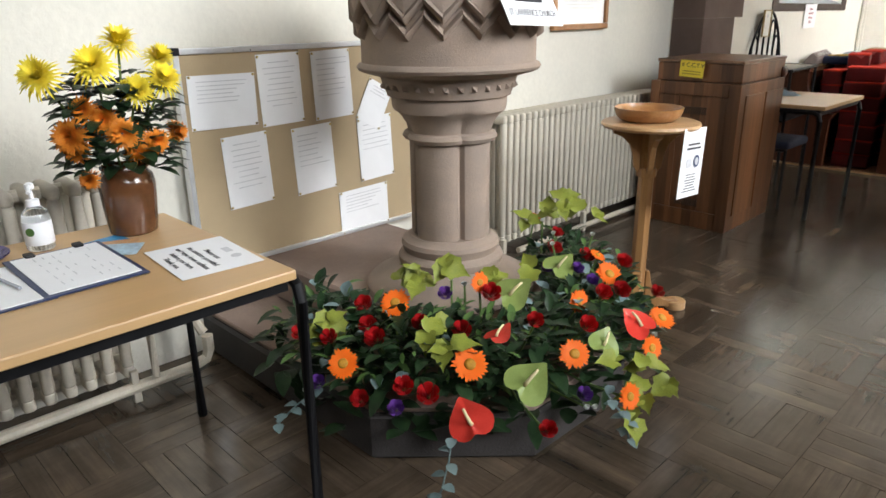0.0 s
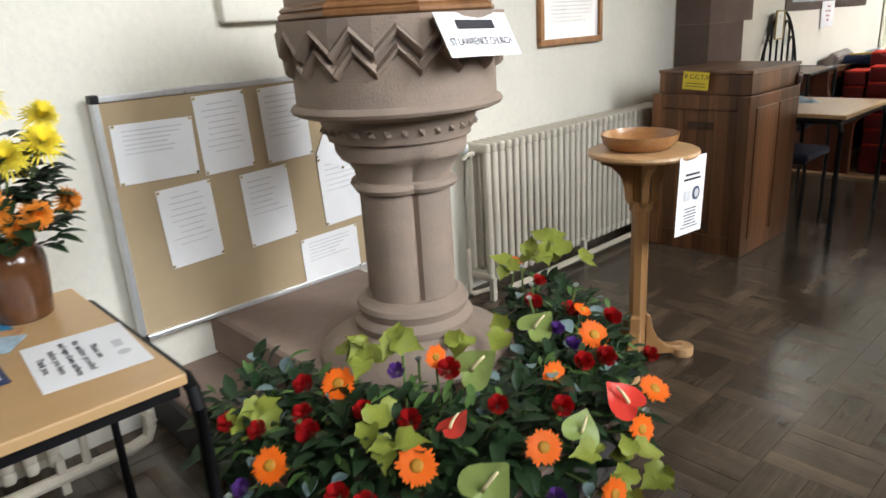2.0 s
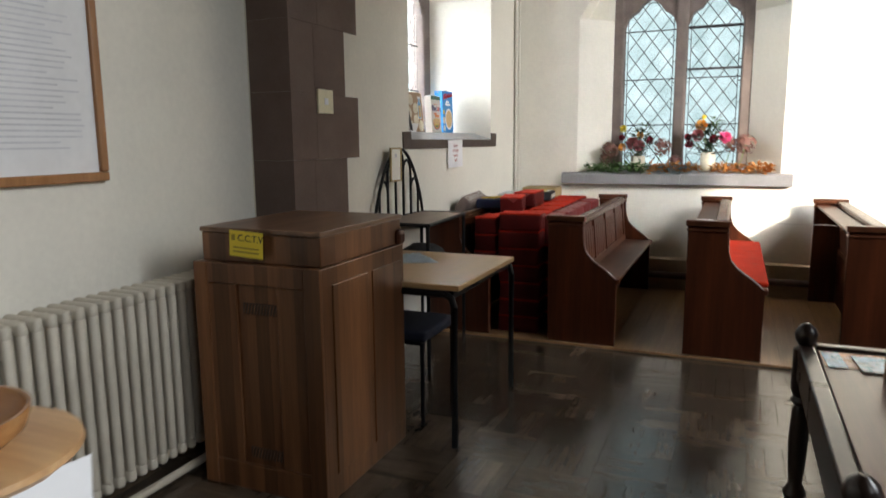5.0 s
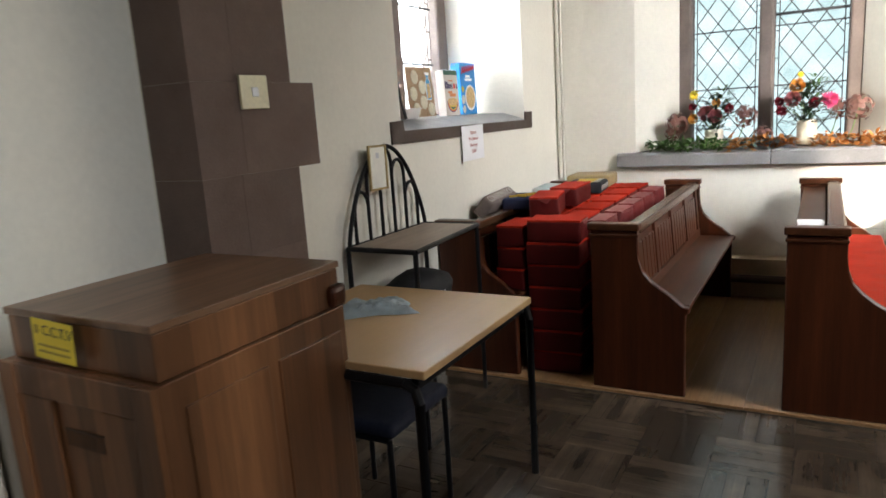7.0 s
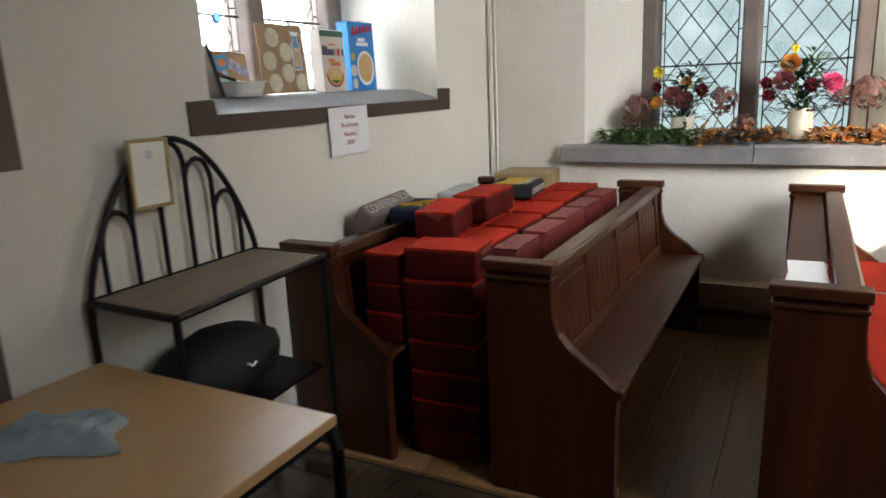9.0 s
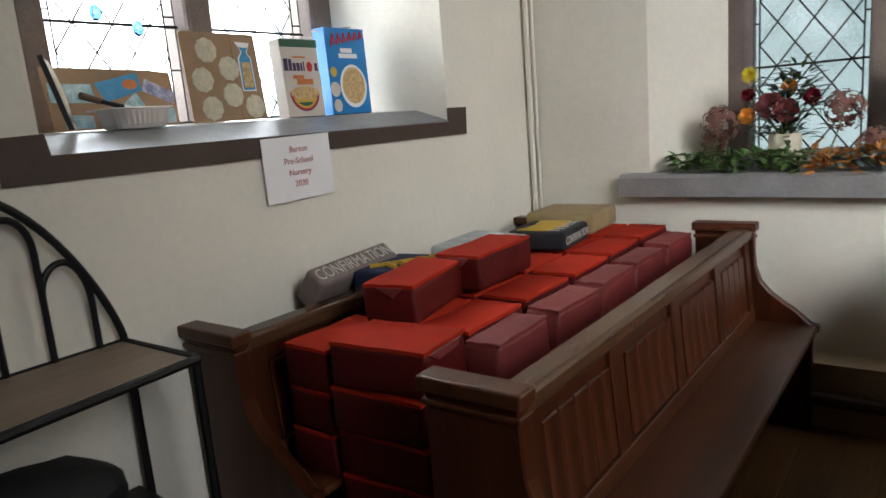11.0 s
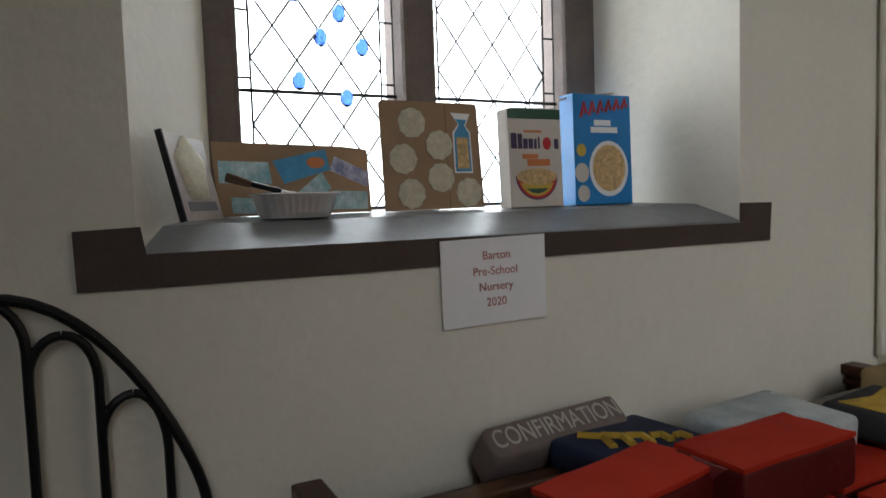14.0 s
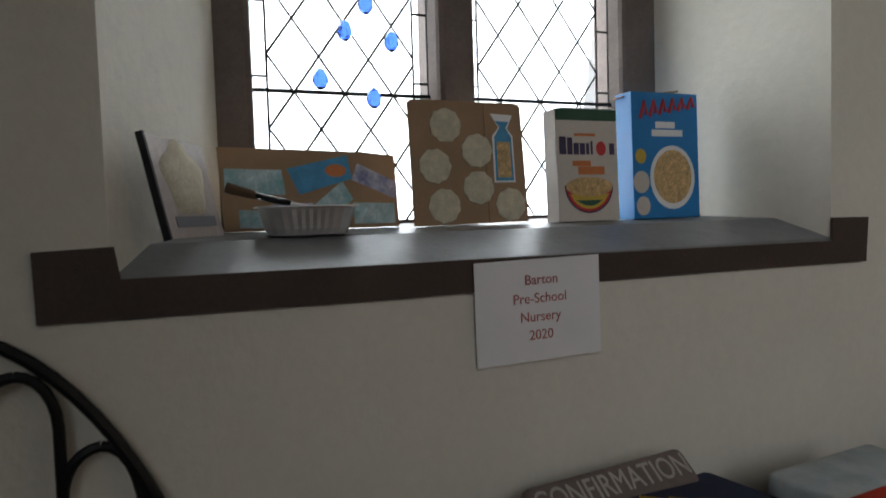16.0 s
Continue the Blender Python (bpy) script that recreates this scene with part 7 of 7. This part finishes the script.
def sill_litter(name, mat, seed, x0, x1, count, label, size=0.05):
    rnd = random.Random(seed)
    bm = bmn()
    for _ in range(count):
        p = (rnd.uniform(x0, x1), 11.455 + abs(rnd.gauss(0, 0.08)), 1.083)
        p = (p[0], p[1], 1.078 + (p[1] - 11.45) * 0.1 + rnd.uniform(0.002, 0.07))
        add_leaf(bm, p, (rnd.uniform(-1, 1), rnd.uniform(-1, 0.6), rnd.uniform(-0.1, 0.6)), size * rnd.uniform(0.7, 1.3), size * rnd.uniform(0.4, 0.8), rnd.uniform(0, 0.3), fold=rnd.uniform(-0.3, 0.5))
    single(name, bm, mat, label, "foliage", "", True, "stuff")


sill_litter("green_leaves", M_MID, 31, -1.27, -0.70, 260, "green leaves strewn along a window sill")
sill_litter("russet_leaves", M_DRYLEAF, 32, -0.70, -0.28, 200, "russet autumn leaves strewn along a window sill")
sill_litter("russet_leaves", M_DRYLEAF, 33, -0.16, 0.33, 240, "russet autumn leaves strewn along a window sill")
sill_litter("grey_leaves", M_EUC, 34, -0.62, -0.36, 120, "grey-green leaves strewn along a window sill")

# ---- dark table with turned legs ----
M_JACOB = wood("black_oak", (0.016, 0.010, 0.008), (0.04, 0.022, 0.015), "z", 0.28, 14)
M_JTOP = wood("red_brown_tabletop", (0.085, 0.03, 0.018), (0.13, 0.05, 0.03), "y", 0.3, 12)
tc_ = thing("side_table", (0.62, 6.72, 0), "dark oak side table with turned legs and ball finials", "table")
leg = [(0.03, 0.0), (0.034, 0.01), (0.034, 0.12), (0.022, 0.13), (0.034, 0.15), (0.04, 0.175), (0.034, 0.20), (0.02, 0.215), (0.03, 0.23), (0.036, 0.25), (0.028, 0.27), (0.02, 0.285), (0.026, 0.34), (0.03, 0.45), (0.026, 0.53), (0.02, 0.55), (0.032, 0.565), (0.024, 0.58), (0.034, 0.60), (0.034, 0.735), (0.018, 0.745), (0.03, 0.765), (0.034, 0.785), (0.026, 0.805), (0.008, 0.82)]
for x in (0.272, 0.96):
    for y in (6.19, 7.25):
        bm = bmn()
        lathe(bm, leg, 16, (x, y, 0))
        part("leg", bm, M_JACOB, tc_, smooth=True)
for b, nm in (((0.25, 0.295, 6.22, 7.22, 0.64, 0.755), "side_rail"), ((0.937, 0.982, 6.22, 7.22, 0.64, 0.755), "side_rail"), ((0.30, 0.935, 6.17, 6.21, 0.64, 0.755), "end_rail"), ((0.30, 0.935, 7.23, 7.27, 0.64, 0.755), "end_rail"), ((0.255, 0.29, 6.22, 7.22, 0.05, 0.10), "stretcher"), ((0.942, 0.977, 6.22, 7.22, 0.05, 0.10), "stretcher")):
    bm = bmn()
    box(bm, *b, 0.006)
    part(nm, bm, M_JACOB, tc_)
bm = bmn()
box(bm, 0.30, 0.935, 6.215, 7.225, 0.725, 0.745, 0.003)
part("top", bm, M_JTOP, tc_, "red-brown leather-like top")
bm = bmn()
box(bm, 0.30, 0.935, 6.24, 7.2, 0.055, 0.09)
part("lower_board", bm, M_JACOB, tc_)
bm = bmn()
box(bm, 0.33, 0.90, 6.28, 7.1, 0.091, 0.26, 0.03, seg=3)
single("storage_box", bm, plain("dark_teal_plastic", (0.02, 0.06, 0.065), 0.45, 12, 0.2), "dark teal box under a side table", "box", smooth=True)
for i, (x, y, r, c, s) in enumerate(((0.42, 7.13, 2, (0.50, 0.22, 0.10), 0.23), (0.335, 7.12, 3, (0.05, 0.30, 0.55), 0.05), (0.45, 7.10, 4, (0.08, 0.38, 0.60), 0.12))):
    bm = bmn()
    box(bm, -s / 2, s / 2, -0.075, 0.075, 0, 0.0015, m=pose(x, y, 0.7455 + 0.002 * i, 0, 0, r))
    single("booklet", bm, plain("booklet_print_%s" % "abc"[i], c, 0.3, 25, 0.35), "colour booklet lying on a dark table", "booklet", "booklets")
rack = thing("leaflet_rack", (0.66, 6.72, 0.745), "brown wooden leaflet rack on a dark table", "rack")
M_RACK = wood("mid_brown_ply", (0.20, 0.11, 0.06), (0.30, 0.18, 0.11), "y", 0.45, 9)
for y, h in ((6.985, 0.30), (6.70, 0.25), (6.42, 0.19)):
    bm = bmn()
    ogee = [(0.44 + 0.16 * k / 8, 0.7455 + 0.09 + (h - 0.09) * (0.5 - 0.5 * math.cos(math.pi * k / 8))) for k in range(9)]
    prism(bm, [(0.44, 0.7455)] + ogee + [(0.90, 0.7455 + h), (0.90, 0.7455)], y, y + 0.014, "xz", 0.002)
    part("divider", bm, M_RACK, rack)
bm = bmn()
box(bm, 0.901, 0.912, 6.40, 7.0, 0.7455, 0.95, 0.003)
part("side_panel", bm, M_RACK, rack)
for i, y in enumerate((6.93, 6.66, 6.5)):
    bm = bmn()
    box(bm, -0.10, 0.10, -0.14, 0.14, -0.003, 0.003, m=Matrix.Translation((0.70, y, 0.89)) @ Matrix.Rotation(radians(72), 4, "X") @ Matrix.Rotation(radians(4 * i - 3), 4, "Z"))
    single("leaflet", bm, M_PAPER, "white leaflets standing in a wooden rack", "leaflet", "rack leaflets")
bm = bmn()
box(bm, -0.10, 0.10, -0.145, 0.145, 0, 0.002, m=pose(0.66, 6.325, 0.7455, 0, 0, 74))
single("paper", bm, M_PAPER, "white sheet lying on a dark table", "paper")
# thin cord tied from pew to pew
cord = bmn()
tube(cord, [(0.01, 9.37, 0.895), (0.35, 9.37, 0.888), (0.70, 9.37, 0.893)], 0.0013, 5)
single("cord", cord, M_WOOL, "thin pale cord tied across a pew opening", "cord")

# ---- wood block floor ----
bm = bmn()
box(bm, 0.0005, 0.2995, 0.0005, 0.0745, -0.006, 0.0, 0.0006, seg=1)
block_x = mesh_of("block", bm, M_FLOOR)
bm = bmn()
box(bm, 0.0005, 0.0745, 0.0005, 0.2995, -0.006, 0.0, 0.0006, seg=1)
block_y = mesh_of("block", bm, M_FLOORY)
floor_ob = bpy.data.objects["floor"]
rest_v, rest_f, rest_m = [], [], []
rnd = random.Random(77)
count = 0
for i in range(-8, 15):
    for j in range(-6, 32):
        x0, y0 = -2.25 + (i + 8) * 0.3, j * 0.3 - 0.23
        if x0 > 3.9 or y0 > 9.37:
            continue
        for k in range(4):
            across = (i + j) % 2
            dx, dy = (0.0, k * 0.075) if not across else (k * 0.075, 0.0)
            tilt = rnd.uniform(-0.0007, 0.0007)
            near = -1.05 < x0 < 0.7 and 4.4 < y0 < 8.0
            if near and count < 300:
                ob = new("block", block_y if across else block_x)
                ob.parent = floor_ob
                ob.matrix_basis = pose(x0 + dx, y0 + dy, tilt, rnd.uniform(-0.18, 0.18), rnd.uniform(-0.18, 0.18), 0)
                count += 1
                continue
            bx, by = (0.299, 0.074) if not across else (0.074, 0.299)
            xa, ya = x0 + dx + 0.0005, y0 + dy + 0.0005
            zs = [tilt + rnd.uniform(-0.0006, 0.0006) for _ in range(4)]
            n0 = len(rest_v)
            ch_ = 0.0006
            rest_v += [(xa, ya, -0.006), (xa + bx, ya, -0.006), (xa + bx, ya + by, -0.006), (xa, ya + by, -0.006)]
            rest_v += [(xa + ch_, ya + ch_, zs[0]), (xa + bx - ch_, ya + ch_, zs[1]), (xa + bx - ch_, ya + by - ch_, zs[2]), (xa + ch_, ya + by - ch_, zs[3])]
            rest_f += [(n0 + 4, n0 + 5, n0 + 6, n0 + 7)] + [(n0 + q, n0 + (q + 1) % 4, n0 + 4 + (q + 1) % 4, n0 + 4 + q) for q in range(4)]
            rest_m += [across] * 5


me = bpy.data.meshes.new("blocks")
me.from_pydata(rest_v, [], rest_f)
me.materials.append(floor_wood("oak_blocks_rest", "x", True))
me.materials.append(floor_wood("oak_blocks_rest_across", "y", True))
me.polygons.foreach_set("material_index", rest_m)
rest = new("blocks", me)
rest.parent = floor_ob
tagged(rest, "dark worn oak blocks", kind="stuff")
